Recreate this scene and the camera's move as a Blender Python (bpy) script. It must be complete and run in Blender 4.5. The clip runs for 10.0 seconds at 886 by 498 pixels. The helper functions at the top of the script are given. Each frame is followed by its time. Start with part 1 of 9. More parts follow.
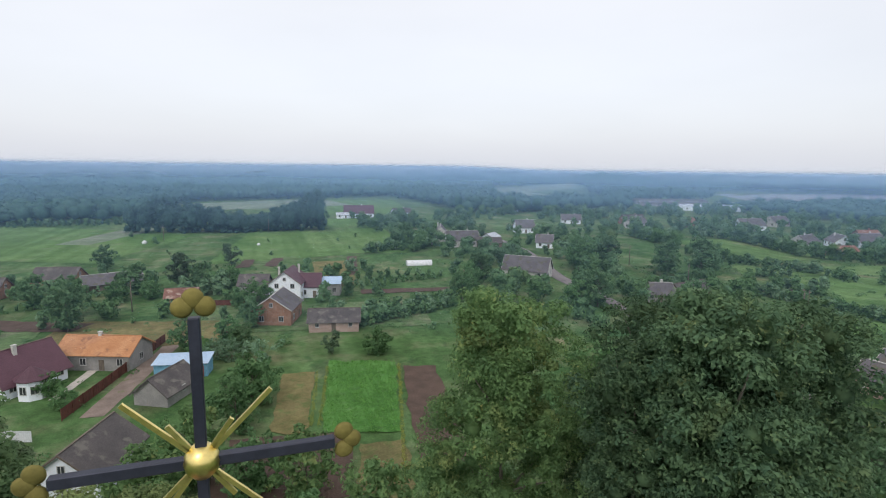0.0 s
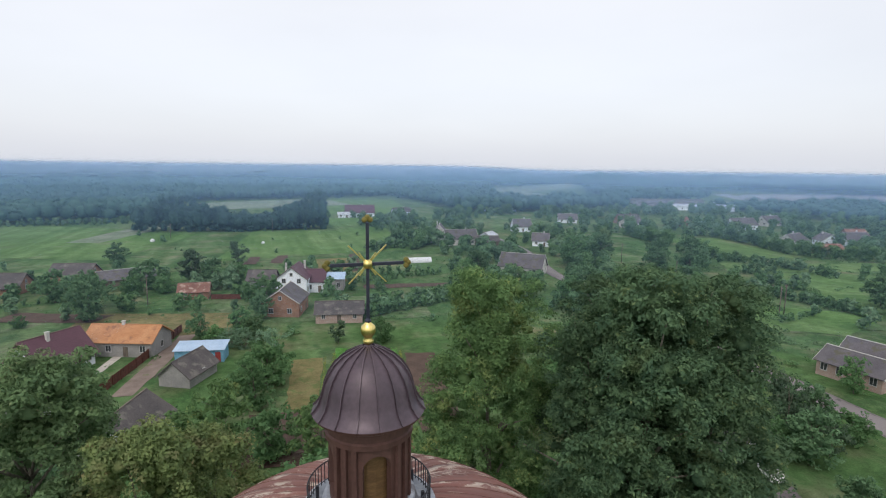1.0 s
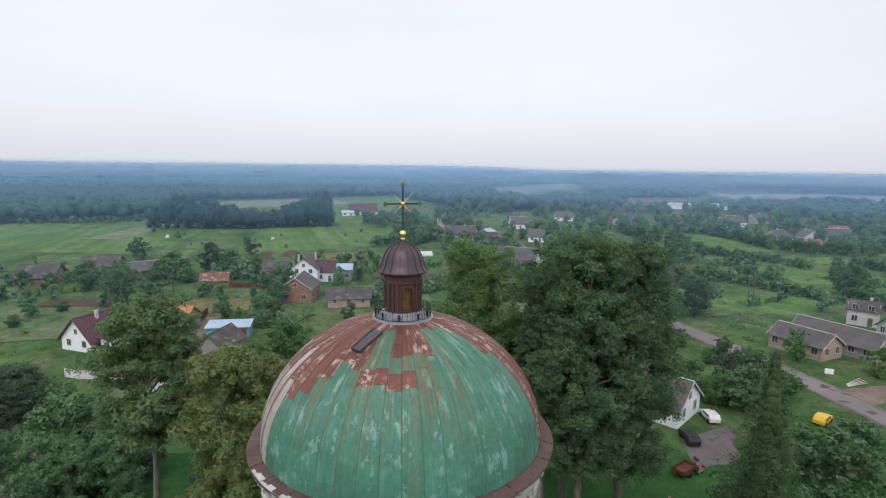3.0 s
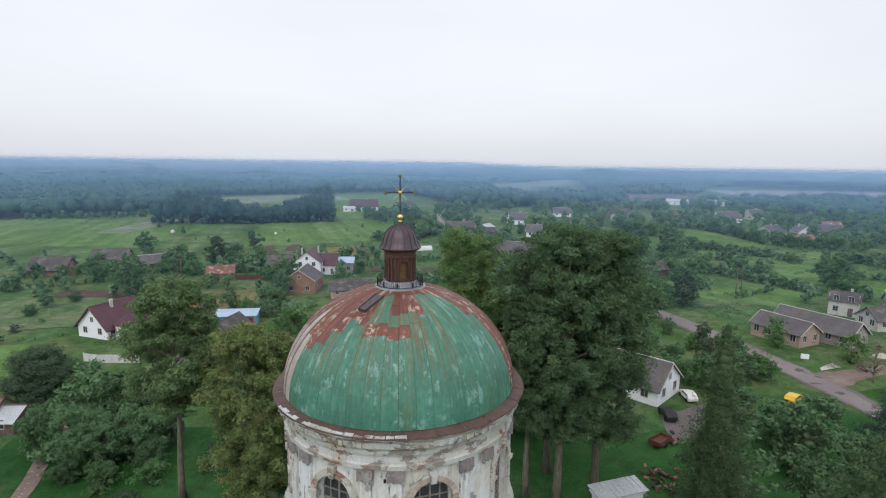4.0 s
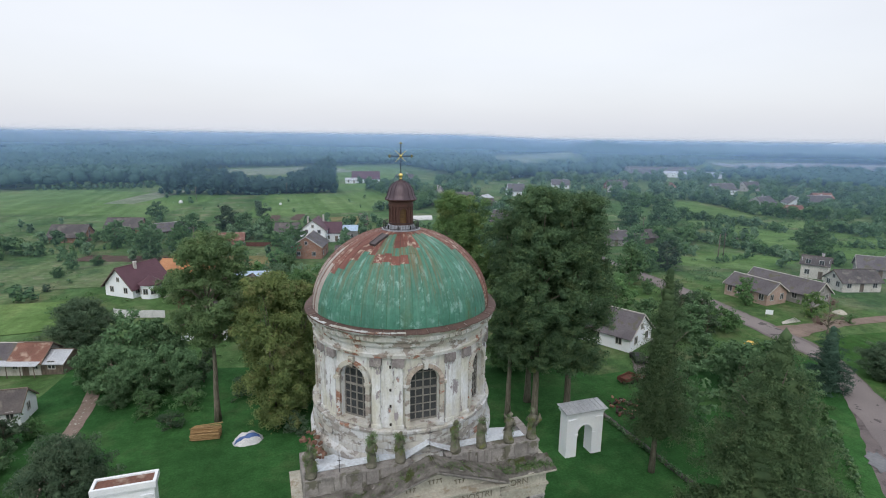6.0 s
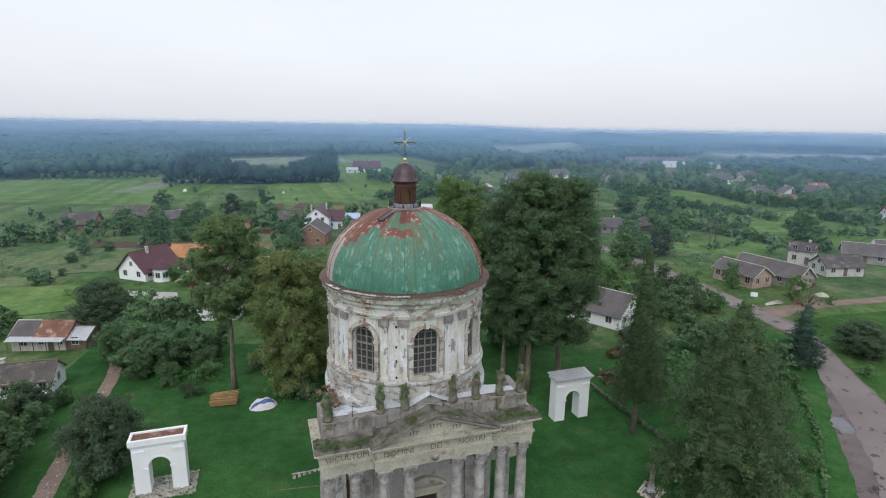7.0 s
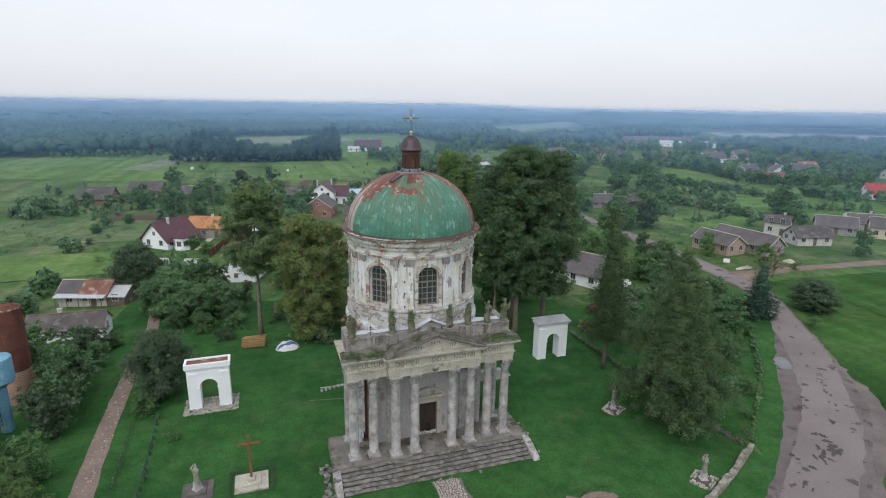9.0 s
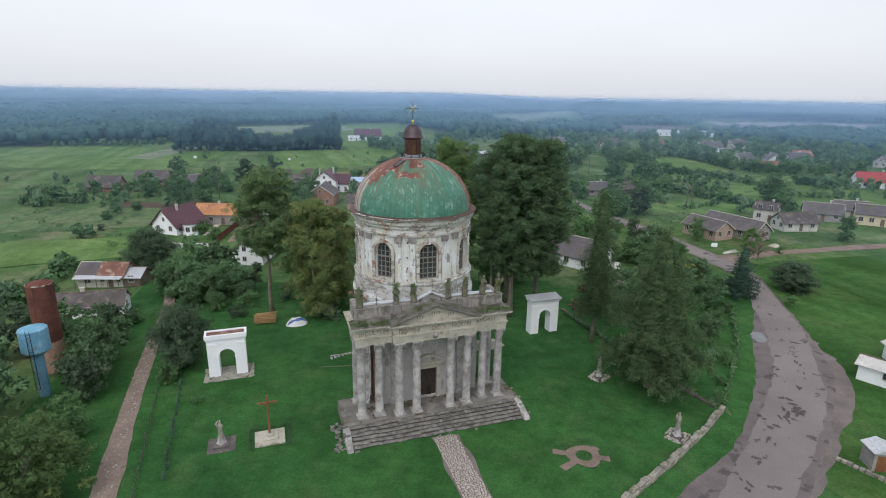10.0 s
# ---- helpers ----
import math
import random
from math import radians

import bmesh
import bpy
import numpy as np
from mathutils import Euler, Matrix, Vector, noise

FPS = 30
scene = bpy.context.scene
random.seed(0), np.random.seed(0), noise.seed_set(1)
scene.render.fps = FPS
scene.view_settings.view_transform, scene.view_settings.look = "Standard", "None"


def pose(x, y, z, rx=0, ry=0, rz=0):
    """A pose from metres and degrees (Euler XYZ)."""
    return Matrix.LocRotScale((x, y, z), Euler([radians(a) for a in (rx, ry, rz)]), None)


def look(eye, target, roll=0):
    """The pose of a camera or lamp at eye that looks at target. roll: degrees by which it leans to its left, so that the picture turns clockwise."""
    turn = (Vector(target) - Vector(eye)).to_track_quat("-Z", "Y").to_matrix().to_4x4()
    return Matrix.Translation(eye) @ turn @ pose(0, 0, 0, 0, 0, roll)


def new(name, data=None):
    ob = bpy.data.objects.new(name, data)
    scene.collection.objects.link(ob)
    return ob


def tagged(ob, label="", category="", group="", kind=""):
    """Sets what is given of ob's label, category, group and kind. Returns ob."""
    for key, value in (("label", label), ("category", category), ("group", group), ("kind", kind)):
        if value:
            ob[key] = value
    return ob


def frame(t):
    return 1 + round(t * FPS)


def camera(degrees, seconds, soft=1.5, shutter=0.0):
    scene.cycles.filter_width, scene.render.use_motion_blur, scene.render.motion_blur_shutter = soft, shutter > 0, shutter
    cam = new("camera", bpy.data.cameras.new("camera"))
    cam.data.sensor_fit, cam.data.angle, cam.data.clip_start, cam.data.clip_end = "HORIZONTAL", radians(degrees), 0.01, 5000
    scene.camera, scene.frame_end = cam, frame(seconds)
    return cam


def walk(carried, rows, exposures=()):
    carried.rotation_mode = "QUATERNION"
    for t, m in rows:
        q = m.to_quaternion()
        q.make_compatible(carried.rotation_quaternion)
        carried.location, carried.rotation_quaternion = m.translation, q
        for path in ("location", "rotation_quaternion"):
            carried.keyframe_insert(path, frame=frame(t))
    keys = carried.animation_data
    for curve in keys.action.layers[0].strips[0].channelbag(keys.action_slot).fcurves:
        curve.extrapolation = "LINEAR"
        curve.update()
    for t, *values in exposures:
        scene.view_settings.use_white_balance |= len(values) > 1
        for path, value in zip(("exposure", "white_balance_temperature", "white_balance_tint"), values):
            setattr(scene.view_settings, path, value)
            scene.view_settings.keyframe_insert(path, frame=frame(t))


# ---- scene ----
cam = camera(78.4, 10.0, soft=1.1)
METRES, EYE, TILT, LEAN, TURN = 60.0, 36.2, 0.0, 0.0, -18.9
ROWS = [
    (0.0, -0.0027, 0.0099, -0.0026, 0.1, -8.58, -0.64),
    (0.2, -0.0002, -0.0174, -0.0002, 0.09, -8.58, -0.64),
    (0.5, 0.0003, -0.0578, 0.0021, 0.07, -8.57, -0.65),
    (1.0, -0.0001, -0.1281, 0.0024, 0.04, -8.58, -0.67),
    (1.5, -0.0008, -0.1935, 0.0009, 0.07, -8.55, -0.67),
    (2.0, -0.0001, -0.2616, -0.0020, 0.09, -8.54, -0.64),
    (2.5, 0.0022, -0.3178, -0.0024, 0.12, -8.54, -0.62),
    (4.0, 0.0169, -0.4662, -0.0036, 0.24, -8.93, -0.68),
    (4.5, 0.0217, -0.5061, -0.0038, 0.28, -9.69, -0.69),
    (5.0, 0.0258, -0.5484, -0.0039, 0.31, -10.55, -0.72),
    (5.5, 0.0289, -0.5871, -0.005, 0.35, -11.2, -0.71),
    (7.0, 0.0326, -0.7186, -0.0084, 0.42, -12.75, -0.76),
    (7.5, 0.0332, -0.7647, -0.0086, 0.43, -13.27, -0.77),
    (8.0, 0.0334, -0.8122, -0.0101, 0.43, -13.78, -0.76),
    (8.5, 0.0344, -0.857, -0.0105, 0.42, -14.28, -0.77),
    (9.0, 0.0357, -0.9054, -0.0092, 0.41, -14.81, -0.8),
    (9.5, 0.0363, -0.9498, -0.008, 0.39, -15.32, -0.82),
    (10.0, 0.0371, -0.9982, -0.0056, 0.36, -15.88, -0.8),
]
walk(cam, [(t, pose(0, 0, EYE, TILT, LEAN, TURN) @ pose(METRES * x, METRES * y, METRES * z, 90 + pitch, roll, yaw)) for t, x, y, z, yaw, pitch, roll in ROWS])

# ---- sky, sun, exposure ----
SUN_UP, SUN_TURN = radians(48), radians(205)
world = bpy.data.worlds.new("overcast_sky")
scene.world = world
world.use_nodes = True
wn, wl = world.node_tree.nodes, world.node_tree.links
wn.clear()
w_out = wn.new("ShaderNodeOutputWorld")
w_sky = wn.new("ShaderNodeTexSky")
w_sky.sky_type, w_sky.sun_disc = "NISHITA", False
w_sky.sun_elevation, w_sky.sun_rotation = SUN_UP, SUN_TURN
w_sky.dust_density, w_sky.air_density = 4.0, 1.0
w_bg = wn.new("ShaderNodeBackground")
w_bg.inputs["Strength"].default_value = 0.05
w_co = wn.new("ShaderNodeTexCoord")
w_map = wn.new("ShaderNodeMapping")
w_map.inputs["Scale"].default_value = (1.0, 1.0, 3.5)
w_noise = wn.new("ShaderNodeTexNoise")
w_noise.inputs["Scale"].default_value, w_noise.inputs["Detail"].default_value = 1.6, 4.0
w_sep = wn.new("ShaderNodeSeparateXYZ")
w_ramp = wn.new("ShaderNodeValToRGB")
w_ramp.color_ramp.elements[0].position, w_ramp.color_ramp.elements[0].color = 0.0, (0.79, 0.82, 0.9, 1)
w_ramp.color_ramp.elements[1].position, w_ramp.color_ramp.elements[1].color = 0.36, (0.91, 0.885, 0.87, 1)
e = w_ramp.color_ramp.elements.new(0.10)
e.color = (0.825, 0.835, 0.885, 1)
w_mix = wn.new("ShaderNodeMix")
w_mix.data_type, w_mix.blend_type = "RGBA", "MULTIPLY"
w_mix.inputs["Factor"].default_value = 1.0
w_var = wn.new("ShaderNodeMapRange")
w_var.inputs["From Min"].default_value, w_var.inputs["From Max"].default_value = 0.3, 0.7
w_var.inputs["To Min"].default_value, w_var.inputs["To Max"].default_value = 0.95, 1.04
w_bg2 = wn.new("ShaderNodeBackground")
w_bg2.inputs["Strength"].default_value = 0.885
w_add = wn.new("ShaderNodeAddShader")
wl.new(w_sky.outputs[0], w_bg.inputs["Color"])
wl.new(w_co.outputs["Generated"], w_map.inputs["Vector"])
wl.new(w_map.outputs[0], w_noise.inputs["Vector"])
wl.new(w_noise.outputs["Fac"], w_var.inputs["Value"])
wl.new(w_co.outputs["Generated"], w_sep.inputs[0])
wl.new(w_sep.outputs["Z"], w_ramp.inputs["Fac"])
wl.new(w_ramp.outputs["Color"], w_mix.inputs["A"])
wl.new(w_var.outputs["Result"], w_mix.inputs["B"])
wl.new(w_mix.outputs["Result"], w_bg2.inputs["Color"])
wl.new(w_bg.outputs[0], w_add.inputs[0])
wl.new(w_bg2.outputs[0], w_add.inputs[1])
wl.new(w_add.outputs[0], w_out.inputs["Surface"])

sun_data = bpy.data.lights.new("sun", "SUN")
sun_data.energy, sun_data.angle, sun_data.color = 0.7, radians(25), (1.0, 0.96, 0.9)
sun = new("sun", sun_data)
sun.matrix_world = look((-40, -60, 90), (0, 0, 0))
scene.view_settings.exposure = 0.0

# ---- materials ----
def rgba(c):
    return (c[0], c[1], c[2], 1)


class Nodes:
    """A material's node tree with short names for its making."""

    def __init__(self, name):
        self.m = bpy.data.materials.new(name)
        self.m.use_nodes = True
        self.t = self.m.node_tree
        self.b = self.t.nodes["Principled BSDF"]
        self.out = self.t.nodes["Material Output"]

    def add(self, kind, **ins):
        n = self.t.nodes.new(kind)
        for k, v in ins.items():
            n.inputs[k.replace("_", " ")].default_value = v
        return n

    def link(self, a, b):
        self.t.links.new(a, b)

    def coords(self, stretch=(1, 1, 1)):
        c = self.add("ShaderNodeTexCoord")
        mp = self.add("ShaderNodeMapping", Scale=stretch)
        self.link(c.outputs["Object"], mp.inputs["Vector"])
        return mp.outputs[0]

    def own(self, vec):
        """Coordinates shifted by each object's own chance."""
        m = self.add("ShaderNodeVectorMath")
        m.operation = "ADD"
        k = self.add("ShaderNodeVectorMath")
        k.operation = "SCALE"
        k.inputs[0].default_value = (61.0, 37.0, 0.0)
        self.link(self.add("ShaderNodeObjectInfo").outputs["Random"], k.inputs["Scale"])
        self.link(vec, m.inputs[0]), self.link(k.outputs[0], m.inputs[1])
        return m.outputs[0]

    def round_coords(self, along, up):
        """Coordinates running round the upright axis and up it."""
        c = self.add("ShaderNodeTexCoord")
        s = self.add("ShaderNodeSeparateXYZ")
        self.link(c.outputs["Object"], s.inputs[0])
        a = self.add("ShaderNodeMath")
        a.operation = "ARCTAN2"
        self.link(s.outputs["X"], a.inputs[0]), self.link(s.outputs["Y"], a.inputs[1])
        j = self.add("ShaderNodeCombineXYZ")
        for src, k, slot in ((a.outputs[0], along, "X"), (s.outputs["Z"], up, "Y")):
            m = self.add("ShaderNodeMath")
            m.operation = "MULTIPLY"
            m.inputs[1].default_value = k
            self.link(src, m.inputs[0])
            self.link(m.outputs[0], j.inputs[slot])
        return j.outputs[0], s.outputs["Z"]

    def times(self, a, b):
        m = self.add("ShaderNodeMath")
        m.operation = "MULTIPLY"
        self.link(a, m.inputs[0]), self.link(b, m.inputs[1])
        return m.outputs[0]

    def noise(self, vec, scale, detail=5.0, rough=0.55):
        n = self.add("ShaderNodeTexNoise", Scale=scale, Detail=detail, Roughness=rough)
        self.link(vec, n.inputs["Vector"])
        return n.outputs["Fac"]

    def step(self, fac, lo, hi, a=0.0, b=1.0):
        n = self.add("ShaderNodeMapRange")
        n.inputs["From Min"].default_value, n.inputs["From Max"].default_value = lo, hi
        n.inputs["To Min"].default_value, n.inputs["To Max"].default_value = a, b
        self.link(fac, n.inputs["Value"])
        return n.outputs["Result"]

    def mix(self, fac, a, b, how="MIX"):
        n = self.add("ShaderNodeMix")
        n.data_type, n.blend_type = "RGBA", how
        for key, val in (("Factor", fac), ("A", a), ("B", b)):
            sock = [s for s in n.inputs if s.name == key and (s.type == "VALUE" if key == "Factor" else s.type == "RGBA")][0]
            if isinstance(val, (int, float)):
                sock.default_value = val
            elif isinstance(val, tuple):
                sock.default_value = rgba(val)
            else:
                self.link(val, sock)
        return [s for s in n.outputs if s.type == "RGBA"][0]

    def vary(self, col, amount, source="object"):
        if source == "object":
            r = self.add("ShaderNodeObjectInfo").outputs["Random"]
        else:
            r = self.add("ShaderNodeNewGeometry").outputs["Random Per Island"]
        h = self.add("ShaderNodeHueSaturation")
        self.link(self.step(r, 0, 1, 1 - amount, 1 + amount), h.inputs["Value"])
        self.link(col, h.inputs["Color"])
        return h.outputs[0]

    def bump(self, height, strength, dist=0.02):
        n = self.add("ShaderNodeBump", Strength=strength, Distance=dist)
        self.link(height, n.inputs["Height"])
        self.link(n.outputs[0], self.b.inputs["Normal"])

    def done(self, col, rough=0.8, metal=0.0, spec=0.3):
        self.link(col, self.b.inputs["Base Color"]) if not isinstance(col, tuple) else None
        if isinstance(col, tuple):
            self.b.inputs["Base Color"].default_value = rgba(col)
        self.b.inputs["Roughness"].default_value = rough
        self.b.inputs["Metallic"].default_value = metal
        self.b.inputs["Specular IOR Level"].default_value = spec
        return self.m


def surface(name, c1, c2, scale=0.6, fine=9.0, rough=0.85, metal=0.0, bump=0.4, dist=0.02, stretch=(1, 1, 1),
            spot=None, spot_scale=0.35, spot_at=0.58, spot_soft=0.06, stain=None, stain_at=0.6, vary=0.0, spec=0.3, speck=0.55):
    """A weathered surface: two tones, fine grain, and up to two kinds of stain."""
    n = Nodes(name)
    v = n.own(n.coords(stretch))
    col = n.mix(n.step(n.noise(v, scale), 0.35, 0.65), c1, c2)
    grain = n.noise(v, scale * fine, 6.0, 0.65)
    col = n.mix(speck, col, n.mix(n.step(grain, 0.3, 0.7), (0.55, 0.55, 0.55), (1.25, 1.25, 1.25)), "MULTIPLY")
    if spot:
        col = n.mix(n.step(n.noise(v, spot_scale, 7.0, 0.62), spot_at, spot_at + spot_soft), col, spot)
    if stain:
        v2 = n.own(n.coords((stretch[0] * 1.3, stretch[1] * 1.3, stretch[2] * 0.28)))
        col = n.mix(n.step(n.noise(v2, scale * 1.7, 6.0, 0.6), stain_at, stain_at + 0.12), col, stain)
    if vary:
        col = n.vary(col, vary)
    if bump:
        n.bump(grain, bump, dist)
    return n.done(col, rough, metal, spec)


def ribbed(name, c1, c2, pitch, axis="X", rough=0.7, metal=0.0, bump=0.7, dist=0.03, spot=None, spot_at=0.55, course=None, scale=0.35):
    """Sheet or slate roofing: ribs (or courses) as relief, weathered in two tones."""
    n = Nodes(name)
    v = n.coords()
    w = n.add("ShaderNodeTexWave", Scale=0.314 / pitch, Distortion=0.0)
    w.bands_direction = axis
    n.link(v, w.inputs["Vector"])
    col = n.mix(n.step(n.noise(v, scale), 0.3, 0.7), c1, c2)
    col = n.mix(0.6, col, n.mix(n.step(n.noise(v, 6.0, 6.0), 0.3, 0.7), (0.6, 0.6, 0.6), (1.3, 1.3, 1.3)), "MULTIPLY")
    if spot:
        col = n.mix(n.step(n.noise(v, 0.6, 6.0), spot_at, spot_at + 0.1), col, spot)
    col = n.vary(col, 0.12)
    h = w.outputs["Fac"]
    if course:
        w2 = n.add("ShaderNodeTexWave", Scale=0.314 / course, Distortion=0.3)
        w2.bands_direction, w2.wave_profile = "Y", "SAW"
        n.link(v, w2.inputs["Vector"])
        m = n.add("ShaderNodeMath")
        m.operation = "ADD"
        n.link(h, m.inputs[0]), n.link(w2.outputs["Fac"], m.inputs[1])
        h = m.outputs[0]
    n.bump(h, bump, dist)
    return n.done(col, rough, metal, 0.3)


def cool(c):
    return (c[0] * 0.93, c[1] * 1.0, c[2] * 1.5)


def leafy(name, c1, c2, c3, patch=None, patch_at=0.6, patch_scale=0.25, glow=0.32):
    """Leaves: each its own tone, some light passing through."""
    c1, c2, c3, patch = (tuple(q * f for q, f in zip(c, (1.52, 1.74, 2.8))) if c else None for c in (c1, c2, c3, patch))
    n = Nodes(name)
    r = n.add("ShaderNodeNewGeometry").outputs["Random Per Island"]
    ramp = n.add("ShaderNodeValToRGB")
    ramp.color_ramp.elements[0].color, ramp.color_ramp.elements[1].color = rgba(c1), rgba(c2)
    el = ramp.color_ramp.elements.new(0.8)
    el.color = rgba(c2)
    ramp.color_ramp.elements[-1].color = rgba(c3)
    v = n.coords()
    tone = n.add("ShaderNodeMath")
    tone.operation = "ADD"
    n.link(n.step(r, 0, 1, 0.0, 0.42), tone.inputs[0])
    n.link(n.step(n.noise(v, 0.75, 4.0, 0.6), 0.34, 0.66, 0.0, 0.58), tone.inputs[1])
    n.link(tone.outputs[0], ramp.inputs["Fac"])
    col = ramp.outputs["Color"]
    if patch:
        col = n.mix(n.step(n.noise(v, patch_scale, 3.0), patch_at, patch_at + 0.15, 0, 0.75), col, patch)
    col = n.vary(col, 0.22)
    n.done(col, 0.7, 0, 0.15)
    tr = n.add("ShaderNodeBsdfTranslucent")
    n.link(col, tr.inputs["Color"])
    mx = n.add("ShaderNodeMixShader", Fac=glow)
    n.link(n.b.outputs[0], mx.inputs[1]), n.link(tr.outputs[0], mx.inputs[2])
    n.link(mx.outputs[0], n.out.inputs["Surface"])
    return n.m


def grass(name, c1, c2, c3, scale=0.02, patch=0.6, tone=(0.6, 1.35), stripe=0.0, rank=0.0):
    """Turf: broad tones, mid patches, tufts, faint mown strips."""
    n = Nodes(name)
    v = n.coords()
    c1, c2, c3 = cool(c1), cool(c2), cool(c3)
    col = n.mix(n.step(n.noise(v, scale, 4.0), 0.35, 0.65), c1, c2)
    col = n.mix(n.step(n.noise(v, scale * 6, 6.0, 0.65), patch, patch + 0.16, 0, 0.8), col, c3)
    if stripe:
        c = n.add("ShaderNodeTexCoord")
        mp = n.add("ShaderNodeMapping", Rotation=(0, 0, radians(12)))
        n.link(c.outputs["Object"], mp.inputs["Vector"])
        w = n.add("ShaderNodeTexNoise", Scale=1.0, Detail=3.0)
        mp.inputs["Scale"].default_value = (1 / stripe, 0.004, 1)
        n.link(mp.outputs[0], w.inputs["Vector"])
        col = n.mix(0.75, col, n.mix(n.step(w.outputs["Fac"], 0.35, 0.65), (0.68, 0.75, 0.65), (1.22, 1.15, 1.25)), "MULTIPLY")
    if rank:
        # rank growth: crisp darker stands and bleached patches
        stand = n.noise(v, 0.055, 9.0, 0.74)
        col = n.mix(n.step(stand, 0.53, 0.58, 0, rank), col, n.mix(1.0, col, (0.52, 0.64, 0.62), "MULTIPLY"))
        pale = n.noise(n.coords((1.0, 0.45, 1.0)), 0.034, 8.0, 0.7)
        col = n.mix(n.step(pale, 0.54, 0.64, 0, rank), col, n.mix(1.0, col, (1.55, 1.2, 1.35), "MULTIPLY"))
    mid = n.noise(v, 0.5, 6.0, 0.7)
    col = n.mix(0.6, col, n.mix(n.step(mid, 0.3, 0.7), (tone[0],) * 3, (tone[1],) * 3), "MULTIPLY")
    clump = n.noise(v, 0.11, 5.0, 0.65)
    col = n.mix(0.6, col, n.mix(n.step(clump, 0.38, 0.62), (0.66, 0.7, 0.66), (1.28, 1.2, 1.25)), "MULTIPLY")
    tuft = n.noise(v, 4.0, 4.0, 0.7)
    col = n.mix(0.5, col, n.mix(n.step(tuft, 0.3, 0.7), (0.6, 0.6, 0.6), (1.3, 1.3, 1.3)), "MULTIPLY")
    n.bump(tuft, 0.6, 0.12)
    return n.done(col, 0.95, 0, 0.1)



def dome_paint(name, c1, c2, patch, drip, moss, patch_at, drip_at, low, high, flake=(30.0, 3.0), wash=0.45):
    """Old sheet metal paint on the dome, streaked down the slope."""
    n = Nodes(name)
    va, z = n.round_coords(9.0, 0.55)
    vb, _ = n.round_coords(15.0, 0.16)
    vc, _ = n.round_coords(5.0, 0.8)
    vd, _ = n.round_coords(30.0, 3.0)
    ve, _ = n.round_coords(44.0, 0.5)
    vf, _ = n.round_coords(*flake)
    col = n.mix(n.step(n.noise(vc, 0.6, 4.0), 0.35, 0.65), c1, c2)
    col = n.vary(col, 0.12)
    fine = n.noise(vd, 1.0, 5.0, 0.7)
    # long washed streaks, then flaked spots, moss and rust run-off
    col = n.mix(n.step(n.noise(ve, 0.8, 4.0, 0.6), 0.5, 0.68, 0, wash), col, n.mix(0.5, col, patch))
    col = n.mix(n.times(n.step(n.noise(vf, 0.42, 7.0, 0.72), patch_at, patch_at + 0.06, 0, 0.85), n.step(n.noise(va, 0.8, 3.0), 0.45, 0.58)), col, patch)
    col = n.mix(n.step(n.noise(va, 0.5, 5.0), 0.6, 0.75, 0, 0.6), col, moss)
    col = n.mix(n.times(n.step(n.noise(vb, 1.0, 7.0, 0.7), drip_at, drip_at + 0.12, 0, 0.8), n.step(z, low, high)), col, drip)
    col = n.mix(0.6, col, n.mix(n.step(fine, 0.3, 0.7), (0.66, 0.66, 0.66), (1.28, 1.28, 1.28)), "MULTIPLY")
    n.bump(fine, 0.15, 0.02)
    return n.done(col, 0.55, 0, 0.4)


def peeling(name, white, cream, under, brick, streak, peel_at=0.55, brick_at=0.6, streak_at=0.56, size=0.9, flat=1.0):
    """Old lime plaster: two washes, crisp peeled patches, bare brick in places, rain streaks."""
    n = Nodes(name)
    v = n.own(n.coords((1, 1, flat)))
    col = n.mix(n.step(n.noise(v, 0.5, 5.0), 0.42, 0.58), white, cream)
    fine = n.noise(v, 7.0, 6.0, 0.7)
    col = n.mix(0.5, col, n.mix(n.step(fine, 0.3, 0.7), (0.62, 0.62, 0.62), (1.22, 1.22, 1.22)), "MULTIPLY")
    v2 = n.own(n.coords((2.6, 2.6, 0.2)))
    col = n.mix(n.step(n.noise(v2, 1.0, 6.0, 0.62), streak_at, streak_at + 0.14, 0, 0.8), col, streak)
    pn = n.noise(v, size, 9.0, 0.66)
    mask = n.step(pn, peel_at, peel_at + 0.02)
    bare = n.mix(n.step(n.noise(v, size * 0.55, 5.0), brick_at, brick_at + 0.04), under, brick)
    bare = n.mix(0.7, bare, n.mix(n.step(n.noise(v, 3.0, 6.0, 0.7), 0.3, 0.7), (0.55, 0.55, 0.55), (1.4, 1.4, 1.4)), "MULTIPLY")
    col = n.mix(mask, col, bare)
    n.bump(n.step(pn, peel_at - 0.02, peel_at + 0.03, 1.0, 0.0), 0.7, 0.04)
    return n.done(col, 0.92, 0, 0.2)



M = {}
M["lawn"] = grass("lawn_grass", (0.028, 0.095, 0.019), (0.041, 0.12, 0.023), (0.066, 0.128, 0.031), 0.03, 0.52, (0.55, 1.4))
M["meadow"] = grass("meadow_grass", (0.066, 0.135, 0.032), (0.1, 0.165, 0.042), (0.165, 0.178, 0.066), 0.014, 0.48, (0.5, 1.5), stripe=7.0, rank=0.9)
M["field"] = grass("field_grass", (0.098, 0.188, 0.036), (0.135, 0.212, 0.052), (0.19, 0.215, 0.08), 0.01, 0.56, stripe=6.0, rank=0.6)
M["meadow_dry"] = grass("rough_yellowish_grass", (0.085, 0.15, 0.04), (0.13, 0.178, 0.055), (0.18, 0.19, 0.08), 0.03, 0.5, (0.45, 1.55), rank=1.0)
